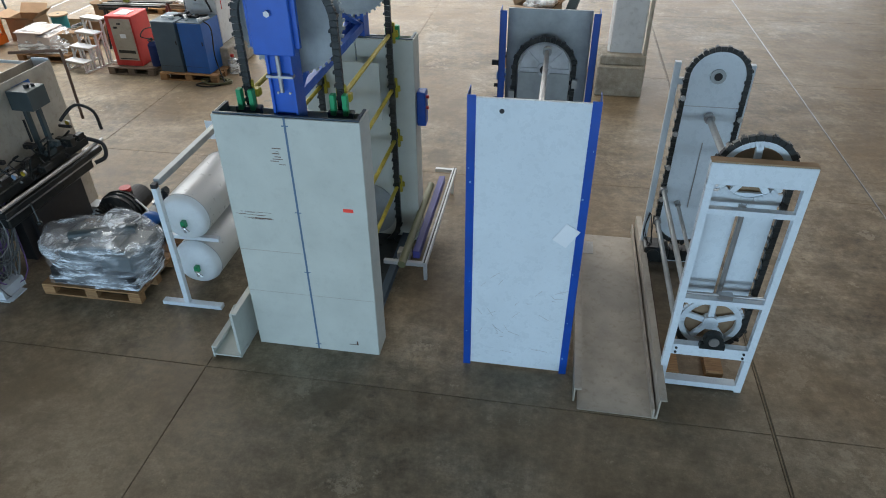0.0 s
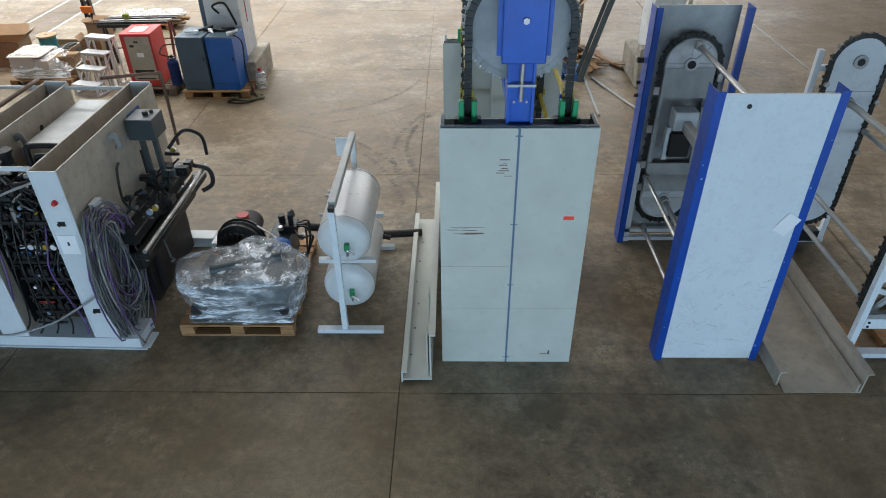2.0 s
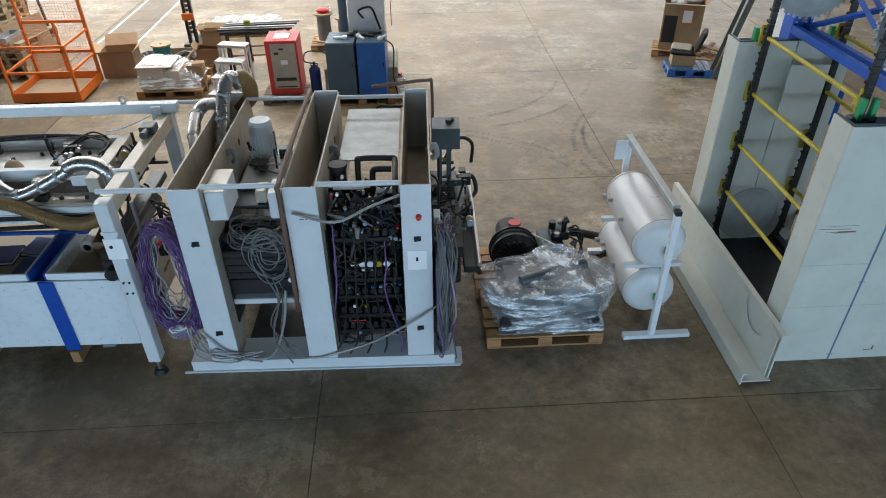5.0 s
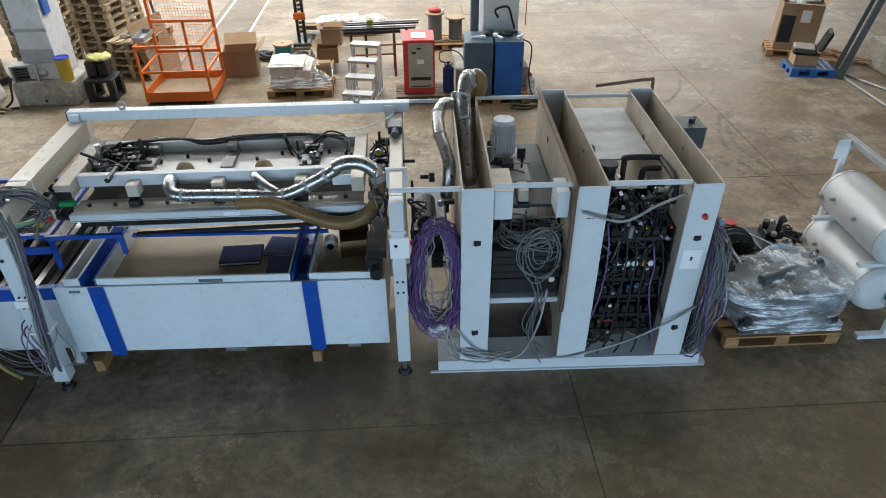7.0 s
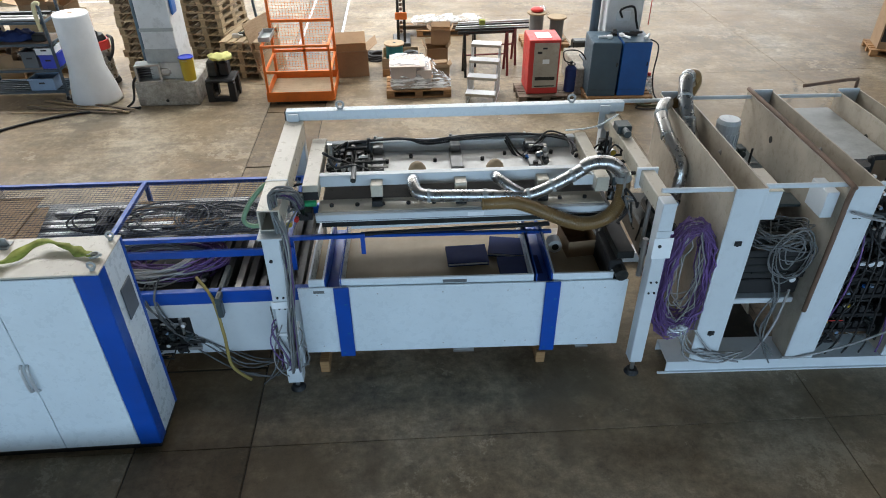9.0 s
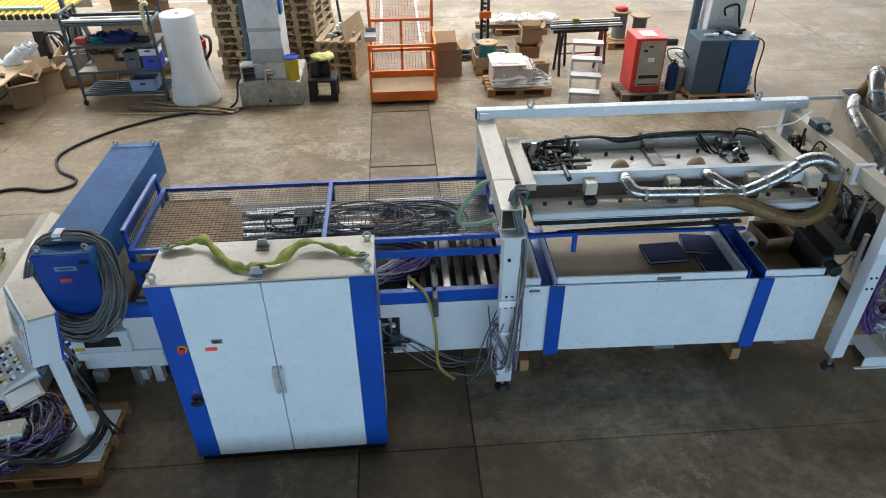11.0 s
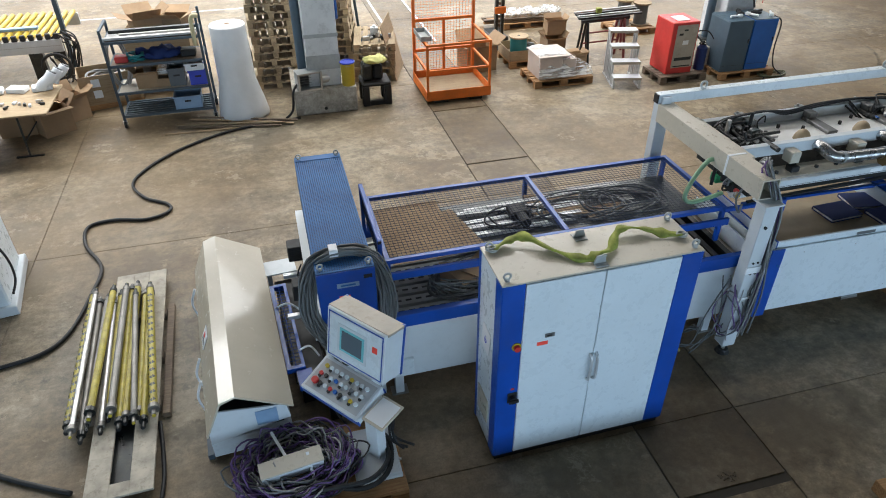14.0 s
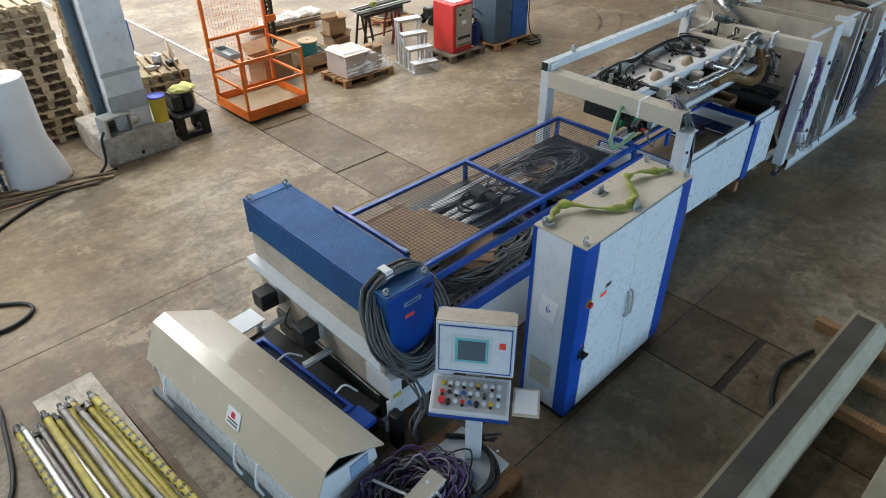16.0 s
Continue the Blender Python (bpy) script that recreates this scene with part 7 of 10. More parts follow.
def mesh_hood():
    t = thing("perforated_blue_hood", -15.75, 6.22, 0, "dark blue perforated steel hood over the conveyor end", "machine hood")
    h, y0, y1 = 0.234, -1.04, 1.03
    # solid sheet painted dark, so the gaps between bars look like shaded holes
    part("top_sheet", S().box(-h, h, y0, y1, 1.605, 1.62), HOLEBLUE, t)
    bars = S()
    for k in range(24):
        x = -h + 0.006 + k * (2 * h - 0.012) / 23
        bars.box(x - 0.006, x + 0.006, y0, y1, 1.62, 1.624)
    n = 90
    for k in range(n):
        y = y0 + 0.02 + k * (y1 - y0 - 0.04) / (n - 1)
        bars.box(-h, h, y - 0.004, y + 0.004, 1.62, 1.6235)
    tagged(part("perforation", bars, NAVY, t, "blue perforated surface"), kind="stuff")
    for x in (-h, h - 0.012):
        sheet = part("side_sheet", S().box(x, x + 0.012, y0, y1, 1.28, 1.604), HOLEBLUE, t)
        grid = S()
        xo = x - 0.003 if x < 0 else x + 0.0121
        for k in range(15):
            z = 1.29 + k * 0.022
            grid.box(xo, xo + 0.003, y0, y1, z, z + 0.012)
        for k in range(n):
            y = y0 + 0.02 + k * (y1 - y0 - 0.04) / (n - 1)
            grid.box(xo, xo + 0.0028, y - 0.004, y + 0.004, 1.29, 1.60)
        tagged(part("perforation", grid, NAVY, sheet), kind="stuff")
    part("rear_sheet", S().box(-h, h, y1, y1 + 0.012, 1.25, 1.62), NAVY, t)
    pts = [(-h, 1.62), (h, 1.62), (h, 1.12)]
    for k in range(1, 8):
        a = math.pi * k / 8
        pts.append((h * math.cos(a), 1.12 - 0.16 * math.sin(a)))
    pts.append((-h, 1.12))
    part("front_sheet", S().prism(pts, "y", y0 - 0.014, y0 - 0.001), BLUE, t, "plain blue front sheet with rounded bottom")
    part("maker_plate", S().box(-0.08, 0.1, y0 - 0.017, y0 - 0.0145, 1.465, 1.51), PALEBIN, t, "pale metal plate with unreadable marks")
    part("plate_mark", S().box(-0.05, 0.07, y0 - 0.0185, y0 - 0.0175, 1.48, 1.495), NAVY, t)
    part("sticker", S().box(-0.07, 0.02, y0 - 0.017, y0 - 0.0145, 1.35, 1.385), STICKER, t, "small red sticker")
    part("key_switch", S().box(0.14, 0.21, y0 - 0.018, y0 - 0.0145, 1.53, 1.565), BLACK, t)
    for x in (-h + 0.04, h - 0.04):
        for y in (y0 + 0.05, y1 - 0.05):
            part("lifting_eye", S().ring((x, y, 1.66), 0.022, 0.008, "y", 16).cyl((x, y, 1.628), (x, y, 1.64), 0.016), GALV, t)
    part("ledge", S().box(-h - 0.06, -h + 0.02, y0 + 0.05, y1 + 0.03, 0.96, 0.98).box(-h - 0.075, -h - 0.06, y0 + 0.05, y1 + 0.03, 0.90, 0.98), LIGHTGREY, t, "pale grey ledge")
    part("support", S().box(-h + 0.02, h, y0 + 0.12, y1, 0.45, 1.27), WORN, t)
    part("under_frame", S().box(-h, h + 0.05, -0.85, 0.8, 0.14, 0.44, 0.01), OILY, t)
    part("frame_leg", S().box(-h, -h + 0.1, -0.9, -0.8, 0, 0.14).box(-h, -h + 0.1, 0.7, 0.8, 0, 0.14).box(h - 0.06, h + 0.04, -0.9, -0.8, 0, 0.14).box(h - 0.06, h + 0.04, 0.7, 0.8, 0, 0.14), LIGHTGREY, t)
    for y in (0.70, 0.02):
        m = part("drive_motor", S().box(-h - 0.22, -h - 0.04, y - 0.09, y + 0.09, 0.62, 0.80, 0.012), BLACK, t, "small black drive motor")
        part("motor_flange", S().box(-h - 0.04, -h + 0.019, y - 0.07, y + 0.07, 0.6, 0.84, 0.006), ALU, m)
        part("motor_ribs", S().box(-h - 0.21, -h - 0.06, y - 0.095, y + 0.095, 0.65, 0.66).box(-h - 0.21, -h - 0.06, y - 0.095, y + 0.095, 0.70, 0.71).box(-h - 0.21, -h - 0.06, y - 0.095, y + 0.095, 0.75, 0.76), BLACK, m)
        part("slide_rail", S().box(-h - 0.3, -h, y - 0.2, y - 0.15, 0.5, 0.54), ALU, t)
    part("motor_cable", S().tube([(-h - 0.1, 0.3, 0.8), (-h - 0.15, 0.35, 0.6), (-h - 0.05, 0.3, 0.45)], 0.008, 6, 5), BLACK, t)
    b = part("end_box", S().box(-h, h + 0.05, -1.02, -0.68, 0.50, 0.74, 0.006), LIGHTGREY, t, "pale grey terminal box")
    part("box_window", S().box(-0.12, 0.2, -1.024, -1.0205, 0.57, 0.68), OILY, b)
    part("warning_label", S().box(-0.22, -0.13, -1.024, -1.0205, 0.53, 0.57), GOLD, b, "small yellow warning label")
    part("end_plate", S().box(-h - 0.02, h + 0.3, -1.0, -0.96, 0.28, 0.48, 0.005), WHITE, t)
    part("floor_bracket", S().box(0.15, 0.25, -0.98, -0.86, 0, 0.012).box(0.18, 0.22, -0.98, -0.9, 0.012, 0.3), STEEL, t)
    part("top_strip", S().box(-h, h, y1 - 0.10, y1, 1.625, 1.629).box(-h, h, y0, y0 + 0.012, 1.625, 1.628), NAVY, t, "plain blue end strip")
    c = thing("hanging_cable_coil", -15.75, 5.39, 1.63, "thick grey cable coil hung over the blue hood", "cable")
    for m_, n, f in ((GREYCABLE, 30, 1.0), (GREYCABLE, 14, 1.12)):
        s = S()
        for j in range(n):
            a, drop = rng.uniform(0.27, 0.36) * f, rng.uniform(0.66, 0.86) * f
            cx, top = rng.uniform(-0.03, 0.04), 0.012 + rng.uniform(0.0, 0.06) * f
            yo, lean = rng.uniform(-0.05, 0.05), rng.uniform(0.30, 0.40)
            pts = []
            for i in range(28):
                th = 2 * math.pi * i / 28
                up = (1 - math.sin(th)) / 2
                wide = 1 if up > 0.35 else max(abs(math.cos(th)), 0.001) ** -0.25
                pts.append(Vector((cx + a * math.cos(th) * wide * (1 + 0.06 * math.sin(2 * th + j)), yo - lean * max(0.0, up - 0.12) ** 0.8, top - drop * up)))
            s.tube(pts, 0.0095, 5, closed=True)
        part("coil", s, m_, c)
    part("tie", S().box(-0.10, -0.03, -0.05, 0.05, 0.075, 0.092, 0.006).box(-0.10, -0.03, -0.056, -0.05, 0.03, 0.085).box(-0.10, -0.03, 0.05, 0.056, 0.03, 0.085), PAPER, c, "white cable tie")
    part("tail", strands([(-0.2, -0.38, -0.65), (-0.1, -0.42, -1.0), (-0.2, -0.40, -1.25), (-0.1, -0.3, -1.58)], 4, 0.0095, 0.05, 0.05), GREYCABLE, c)


mesh_hood()


def beige_hood():
    t = thing("sloped_beige_hood", -16.85, 6.08, 0, "beige sloped sheet metal hood on a pale blue frame", "machine hood", rz=4.2)
    prof = [(-0.29, 0.40), (-0.13, 0.755), (0.0, 0.795), (0.44, 0.535), (0.432, 0.522), (0.0, 0.777), (-0.12, 0.738), (-0.275, 0.40)]
    part("hood_sheet", S().prism(prof, "y", -1.22, 1.22), HOODPAINT, t)
    part("end_wall", S().prism([(-0.27, 0.26), (-0.27, 0.41), (-0.17, 0.62), (0.38, 0.52), (0.40, 0.36)], "y", -1.17, -1.155), LIGHTGREY, t)
    part("end_wall", S().prism([(-0.28, 0.27), (-0.26, 0.42), (-0.12, 0.73), (0.0, 0.77), (0.42, 0.52), (0.42, 0.3)], "y", 1.16, 1.175), LIGHTGREY, t)
    part("frame", S().box(-0.28, 0.40, -1.13, -1.08, 0.05, 0.24, 0.004).box(-0.28, -0.22, -1.08, 1.06, 0.05, 0.39).box(0.34, 0.40, -1.08, 1.06, 0.05, 0.2).box(-0.22, 0.34, 1.0, 1.055, 0.05, 0.2), WHITE, t)
    part("skid", S().box(-0.34, -0.29, -1.1, 1.2, 0.0, 0.06).box(0.3, 0.34, -1.1, 1.2, 0.0, 0.049), DARKRIM, t)
    part("inner_dark", S().box(-0.21, 0.33, -1.07, 0.98, 0.2, 0.4), OILY, t)
    part("notice", S().box(-0.006, 0.0, -0.09, 0.09, -0.08, 0.08, 0, pose(-0.215, -0.15, 0.575, 0, 24, 0)), PAPER, t, "white notice sheet with unreadable print")
    part("notice_mark", S().box(-0.009, -0.0065, -0.02, 0.03, 0.0, 0.05, 0, pose(-0.215, -0.15, 0.575, 0, 24, 0)), RED, t)
    part("notice_print", S().box(-0.009, -0.0065, -0.07, 0.07, -0.03, -0.015, 0, pose(-0.215, -0.15, 0.575, 0, 24, 0)).box(-0.009, -0.0065, -0.07, 0.07, -0.06, -0.045, 0, pose(-0.215, -0.15, 0.575, 0, 24, 0)), GREYBIN, t)
    part("paper_tag", S().box(0.12, 0.30, -1.178, -1.172, 0.36, 0.52), PALEBIN, t, "pale blue paper tag")
    for y in (0.85, -0.25, -0.55):
        part("strap_loop", S().tube([(-0.30, y, 0.42), (-0.36, y - 0.02, 0.25), (-0.33, y - 0.03, 0.08)], 0.012, 6, 5), PAPER, t)
    r = thing("blue_mesh_rack", -16.2, 6.1, 0, "blue wire mesh guard and rubber belt beside the hood", "mesh guard", rz=4)
    part("belt", S().box(-0.14, 0.16, -0.75, 0.85, 0.30, 0.33, 0.01), BLACK, r)
    part("belt_support", S().box(-0.1, 0.14, -0.7, 0.8, 0.0, 0.299), OILY, r)
    part("frame", S().box(-0.20, -0.16, -0.62, 0.70, 0.34, 0.39).box(-0.06, -0.03, -0.62, 0.70, 0.34, 0.39).box(-0.16, -0.06, -0.62, -0.58, 0.34, 0.39).box(-0.16, -0.06, 0.66, 0.70, 0.34, 0.39).box(-0.12, 0.02, -0.85, -0.63, 0.32, 0.37), BLUE, r)
    w = S()
    for k in range(26):
        y = -0.6 + k * 0.05
        w.cyl((-0.18, y, 0.375), (-0.04, y, 0.375), 0.003, seg=4)
    w.cyl((-0.11, -0.6, 0.378), (-0.11, 0.68, 0.378), 0.003, seg=4)
    part("mesh", w, BLUE, r)
    part("white_tie", S().tube([(-0.18, 0.3, 0.4), (-0.05, 0.28, 0.44), (0.06, 0.2, 0.38)], 0.01, 6, 5).tube([(-0.05, -0.4, 0.4), (0.05, -0.42, 0.44), (0.12, -0.5, 0.36)], 0.01, 6, 5), PAPER, r)
    part("end_plate", S().box(-0.22, 0.12, 0.86, 1.12, 0.40, 0.415), LIGHTGREY, r)
    part("end_leg", S().box(-0.2, -0.15, 0.9, 0.95, 0, 0.4).box(0.05, 0.1, 0.9, 0.95, 0, 0.4), LIGHTGREY, r)
    part("clamp", S().box(0.1, 0.2, -1.0, -0.9, 0.0, 0.4, 0.01), BLACK, r)


beige_hood()


def tangle(rx_, ry_, turns, r):
    """Cables thrown in a heap: loops bent out of round, higher towards the middle of the ring."""
    s = S()
    for j in range(turns):
        k1, k2, ph = rng.uniform(0.55, 1.05), rng.uniform(0.5, 1.05), rng.uniform(0, 6.28)
        ox, oy, base = rng.uniform(-0.12, 0.12), rng.uniform(-0.08, 0.08), rng.uniform(0.02, 0.17)
        pts = []
        for i in range(28):
            a = 2 * math.pi * i / 28
            n1 = noise.noise(Vector((math.cos(a) * 1.4, math.sin(a) * 1.4, j * 3.1)))
            n2 = noise.noise(Vector((math.cos(a) * 2.6, math.sin(a) * 2.6, j * 5.7 + 40)))
            q = 1 + 0.35 * n1 + 0.18 * n2
            pts.append(Vector((ox + rx_ * k1 * q * math.cos(a), oy + ry_ * k2 * q * math.sin(a), max(0.012, base + 0.12 * n2 + 0.03 * math.sin(2 * a + ph)))))
        s.tube(pts, r, 5, smooth=2, closed=True)
    return s


def control_panel():
    pallet("wooden_pallet", -16.12, 4.52, "wooden pallet under cables and the control panel foot", 1.2, 0.8, 0)
    # the panel faces the far left of the aisle: local -y is its front
    t = thing("control_panel", -15.72, 4.50, 0.144, "light grey operator panel with touch screen and buttons on a post", "control panel", rz=-52)
    part("base_plate", S().box(-0.20, 0.18, -0.25, 0.30, 0.0, 0.03, 0.006, pose(0, 0, 0, 0, 0, 52)).box(-0.18, 0.16, -0.23, 0.28, 0.03, 0.045, 0.006, pose(0, 0, 0, 0, 0, 52)), LIGHTGREY, t)
    part("post", S().box(-0.065, 0.065, -0.03, 0.07, 0.045, 1.10, 0.006), LIGHTGREY, t)
    part("base_bolt", S().cyl((0.18, -0.1, 0.045), (0.18, -0.1, 0.075), 0.02, seg=8).cyl((0.2, 0.08, 0.045), (0.2, 0.08, 0.06), 0.012, seg=8), STEEL, t)
    k = pose(-0.01, -0.26, 1.05, 18, 0, 0)
    part("keyboard_box", S().box(-0.28, 0.28, -0.15, 0.15, -0.05, 0.03, 0.006, k), LIGHTGREY, t)
    part("blue_edge", S().box(-0.283, 0.283, -0.153, -0.14, -0.053, 0.0, 0, k).box(-0.283, 0.283, 0.14, 0.153, -0.053, 0.0, 0, k), BLUE, t)
    part("key_face", S().box(-0.255, 0.255, -0.125, 0.125, 0.0305, 0.033, 0, k), paint("key_face_grey", (0.42, 0.43, 0.44), 0.4), t)
    cols = (GOLD, WHITE, WHITE, WHITE, WHITE, GOLD, WHITE, WHITE, WHITE, RED, BLACK, WHITE, BLUEMACHINE, WHITE, WHITE, GREYBIN, WHITE, WHITE, RED, BLACK, WHITE, RED, BLUEMACHINE, BLACK, WHITE, GOLD, WHITE)
    for i, m_ in enumerate(cols):
        x, y = -0.2 + (i % 9) * 0.05, 0.075 - (i // 9) * 0.068
        big = i == 18
        part("button", S().cyl(k @ Vector((x, y, 0.033)), k @ Vector((x, y, 0.06 if big else 0.05)), 0.026 if big else 0.0155, seg=14), m_, t)
        if i % 2 and not big:
            part("button_ring", S().cyl(k @ Vector((x, y - 0.022, 0.033)), k @ Vector((x, y - 0.022, 0.045)), 0.012, seg=10), BLACK, t)
    s = pose(0, -0.10, 1.356, 80, 0, 0)
    part("screen_box", S().box(-0.28, 0.28, -0.21, 0.21, -0.2, 0.0, 0.006, s), LIGHTGREY, t)
    part("screen_lid", S().box(-0.285, 0.285, 0.195, 0.215, -0.205, -0.02, 0, s), WORN, t, "grey-brown lid")
    part("blue_edge", S().box(-0.287, -0.265, -0.213, 0.217, -0.207, -0.19, 0, s).box(0.265, 0.287, -0.213, 0.217, -0.207, -0.19, 0, s).box(-0.26, 0.26, -0.19, -0.183, 0.0, 0.004, 0, s).box(-0.26, 0.26, 0.183, 0.19, 0.0, 0.004, 0, s).box(-0.26, -0.253, -0.183, 0.183, 0.0, 0.004, 0, s).box(0.253, 0.26, -0.183, 0.183, 0.0, 0.004, 0, s), BLUE, t, "blue edging")
    part("screen_face", S().box(-0.25, 0.25, -0.18, 0.18, 0.0, 0.006, 0.002, s), WHITE, t)
    part("screen_bezel", S().box(-0.165, 0.12, -0.125, 0.125, 0.0065, 0.010, 0.002, s), LIGHTGREY, t)
    part("screen_border", S().box(-0.14, 0.095, -0.1, 0.1, 0.0105, 0.012, 0, s), CYAN, t, "turquoise border")
    part("screen", S().box(-0.12, 0.075, -0.08, 0.08, 0.0125, 0.014, 0, s), SCREEN, t, "dark screen")
    part("sticker", S().box(0.17, 0.215, 0.03, 0.08, 0.0065, 0.009, 0, s), STICKER, t, "small red sticker")
    part("paper_shelf", S().box(0.29, 0.48, -0.12, 0.12, -0.03, -0.015, 0.003, pose(0.0, -0.265, 1.075, 6, 0, 0)), BEIGE, t, "document tray")
    part("paper", S().box(0.305, 0.465, -0.1, 0.1, -0.0145, -0.012, 0, pose(0.0, -0.265, 1.075, 6, 0, 0)), PAPER, t, "sheet of paper")
    part("hanging_cable", strands([(0.0, 0.06, 0.85), (0.08, 0.14, 0.5), (0.05, 0.16, 0.1), (0.2, 0.2, 0.06)], 3, 0.012, 0.03, 0.03), BLACK, t)
    c = thing("cable_heap", -16.37, 4.50, 0.145, "heap of purple and grey cables on a pallet", "cable")
    for m_, n, f, lab in ((PURPLE, 48, 0.98, "purple cable turns"), (GREYCABLE, 26, 0.9, "grey cable turns"), (PALECABLE, 16, 0.8, "pale cable turns"), (BLACK, 16, 0.98, "black cable turns")):
        part("coil", tangle(0.42 * f, 0.36 * f, n, 0.0078), m_, c, lab)
    part("black_cable", S().tube([(-0.2, -0.35, 0.02), (0.1, -0.25, 0.12), (0.5, -0.33, 0.08), (0.72, -0.2, 0.06), (0.78, 0.1, 0.06), (0.62, 0.3, 0.08)], 0.022, 8, 6).tube([(-0.1, -0.3, 0.08), (0.2, -0.32, 0.16), (0.55, -0.28, 0.1), (0.74, -0.1, 0.1), (0.72, 0.2, 0.08)], 0.02, 8, 6), BLACK, c)
    part("strap", S().box(-0.012, 0.012, -0.4, -0.03, 0, 0.004, 0, pose(0.1, 0.0, 0.3, 30, 0, 8)).box(-0.012, 0.012, -0.2, 0.2, 0, 0.004, 0, pose(-0.1, 0.1, 0.24, 0, 0, 20)), PAPER, c, "white strap")
    u = thing("junction_box", -16.40, 4.43, 0.33, "pale grey junction box lying on the cable heap", "junction box", rz=8, rx=6)
    part("lid", S().box(-0.25, 0.25, -0.075, 0.075, 0.075, 0.09, 0.004), BEIGE, u)
    part("body", S().box(-0.245, 0.245, -0.07, 0.07, -0.02, 0.0745, 0.004), LIGHTGREY, u)
    part("gland", S().cyl((0.245, -0.03, 0.03), (0.28, -0.03, 0.03), 0.014).cyl((0.245, 0.03, 0.03), (0.28, 0.03, 0.03), 0.014), BLACK, u)


control_panel()

# ---- along the back of the aisle ----
OLDYELLOW = paint("worn_yellow_paint", (0.40, 0.33, 0.04), 0.45, var=0.35, scale=6, dirt=0.75, dirtcol=(0.11, 0.10, 0.05))
DULLSHAFT = paint("dull_shaft_steel", (0.19, 0.18, 0.165), 0.42, metal=0.45, var=0.3, dirt=0.6)
OLDBOARD = paint("grimy_board_paint", (0.40, 0.36, 0.29), 0.6, var=0.35, scale=5, dirt=0.7, dirtcol=(0.12, 0.10, 0.08))


def rod_pallet():
    t = thing("slotted_board_base", -17.84, 6.25, 0, "long pale slotted board base on old timber", "board", rz=1.9)
    part("board", S().box(-0.27, -0.08, -1.56, 1.56, 0.096, 0.12, 0.003).box(0.08, 0.27, -1.56, 1.56, 0.096, 0.12, 0.003).box(-0.08, 0.08, -1.56, -1.42, 0.096, 0.12, 0.003).box(-0.08, 0.08, 1.2, 1.56, 0.096, 0.12, 0.003), OLDBOARD, t)
    part("inner_board", S().box(-0.25, 0.25, -1.5, 1.5, 0.05, 0.06), OILY, t)
    for y in (-0.55, 0.1, 0.8):
        part("bearer", S().box(-0.52, 0.28, y - 0.06, y + 0.06, 0.0, 0.0955, 0.004), OLDWOOD, t)
    for y in (-0.55, 0.8):
        part("cross_plank", S().box(-0.52, -0.275, y - 0.05, y + 0.05, 0.0958, 0.12, 0.003), OLDWOOD, t)
    part("side_plank", S().box(0.29, 0.36, -0.7, 0.95, 0.0, 0.06, 0.004), OLDWOOD, t)
    r2 = random.Random(5)
    kinds = ["stripe", "steel", "dull", "steel", "yellow", "steel", "yellow", "dull", "yellow", "yellow", "steel", "yellow", "yellow", "stripe"]
    for k, kd in enumerate(kinds):
        x = -18.325 + k * 0.052
        skew = 1.5 + k * 0.25 + r2.uniform(-1.6, 1.6)
        ln, rr = r2.uniform(1.75, 1.98), (r2.uniform(0.026, 0.034) if kd in ("steel", "dull") else r2.uniform(0.032, 0.040))
        z = 0.122 + rr + (0.066 if k % 3 == 1 else 0.0)
        lab = {"yellow": "dull yellow expanding shaft lying on boards", "stripe": "yellow and black striped expanding shaft lying on boards", "steel": "shiny steel expanding shaft lying on boards", "dull": "dull grey steel shaft lying on boards"}[kd]
        s = thing("expanding_shaft", x, 6.42 + r2.uniform(-0.09, 0.09), z, lab, "shaft", rz=skew, group="expanding shafts")
        part("tube", S().cyl((0, -ln / 2, 0), (0, ln / 2, 0), rr, seg=14), {"yellow": OLDYELLOW, "stripe": OLDYELLOW, "steel": (STEEL if k % 4 == 1 else DULLSHAFT), "dull": DULLSHAFT}[kd], s)
        if kd == "stripe":
            b = S()
            n = 17
            for j in range(n):
                yy = -ln / 2 + 0.08 + j * (ln - 0.16) / n
                b.box(-rr * 0.62, rr * 0.62, -0.017, 0.017, -0.004, 0.002, 0, pose(0, yy, rr * 0.93, 0, 0, 35)).box(-0.002, 0.004, -0.017, 0.017, -rr * 0.6, rr * 0.6, 0, pose(-rr * 0.93, yy - rr, 0, 35, 0, 0))
            part("tape_stripe", b, OILY, s, "dark stripe")
        for e in (-1, 1):
            part("end_journal", S().cyl((0, e * ln / 2, 0), (0, e * (ln / 2 + 0.09), 0), rr * 0.62, seg=12), OILY if (k + e) % 3 else DULLSHAFT, s)
            part("end_collar", S().cyl((0, e * (ln / 2 - 0.03), 0), (0, e * (ln / 2 + 0.02), 0), rr * (1.45 if (k + e) % 3 == 0 else 1.12), seg=14), DULLSHAFT if k % 2 else OILY, s)
            part("end_plug", S().cyl((0, e * (ln / 2 + 0.09), 0), (0, e * (ln / 2 + 0.10), 0), rr * 0.5, seg=10), YELLOW if k % 3 == 1 else BLACK, s)


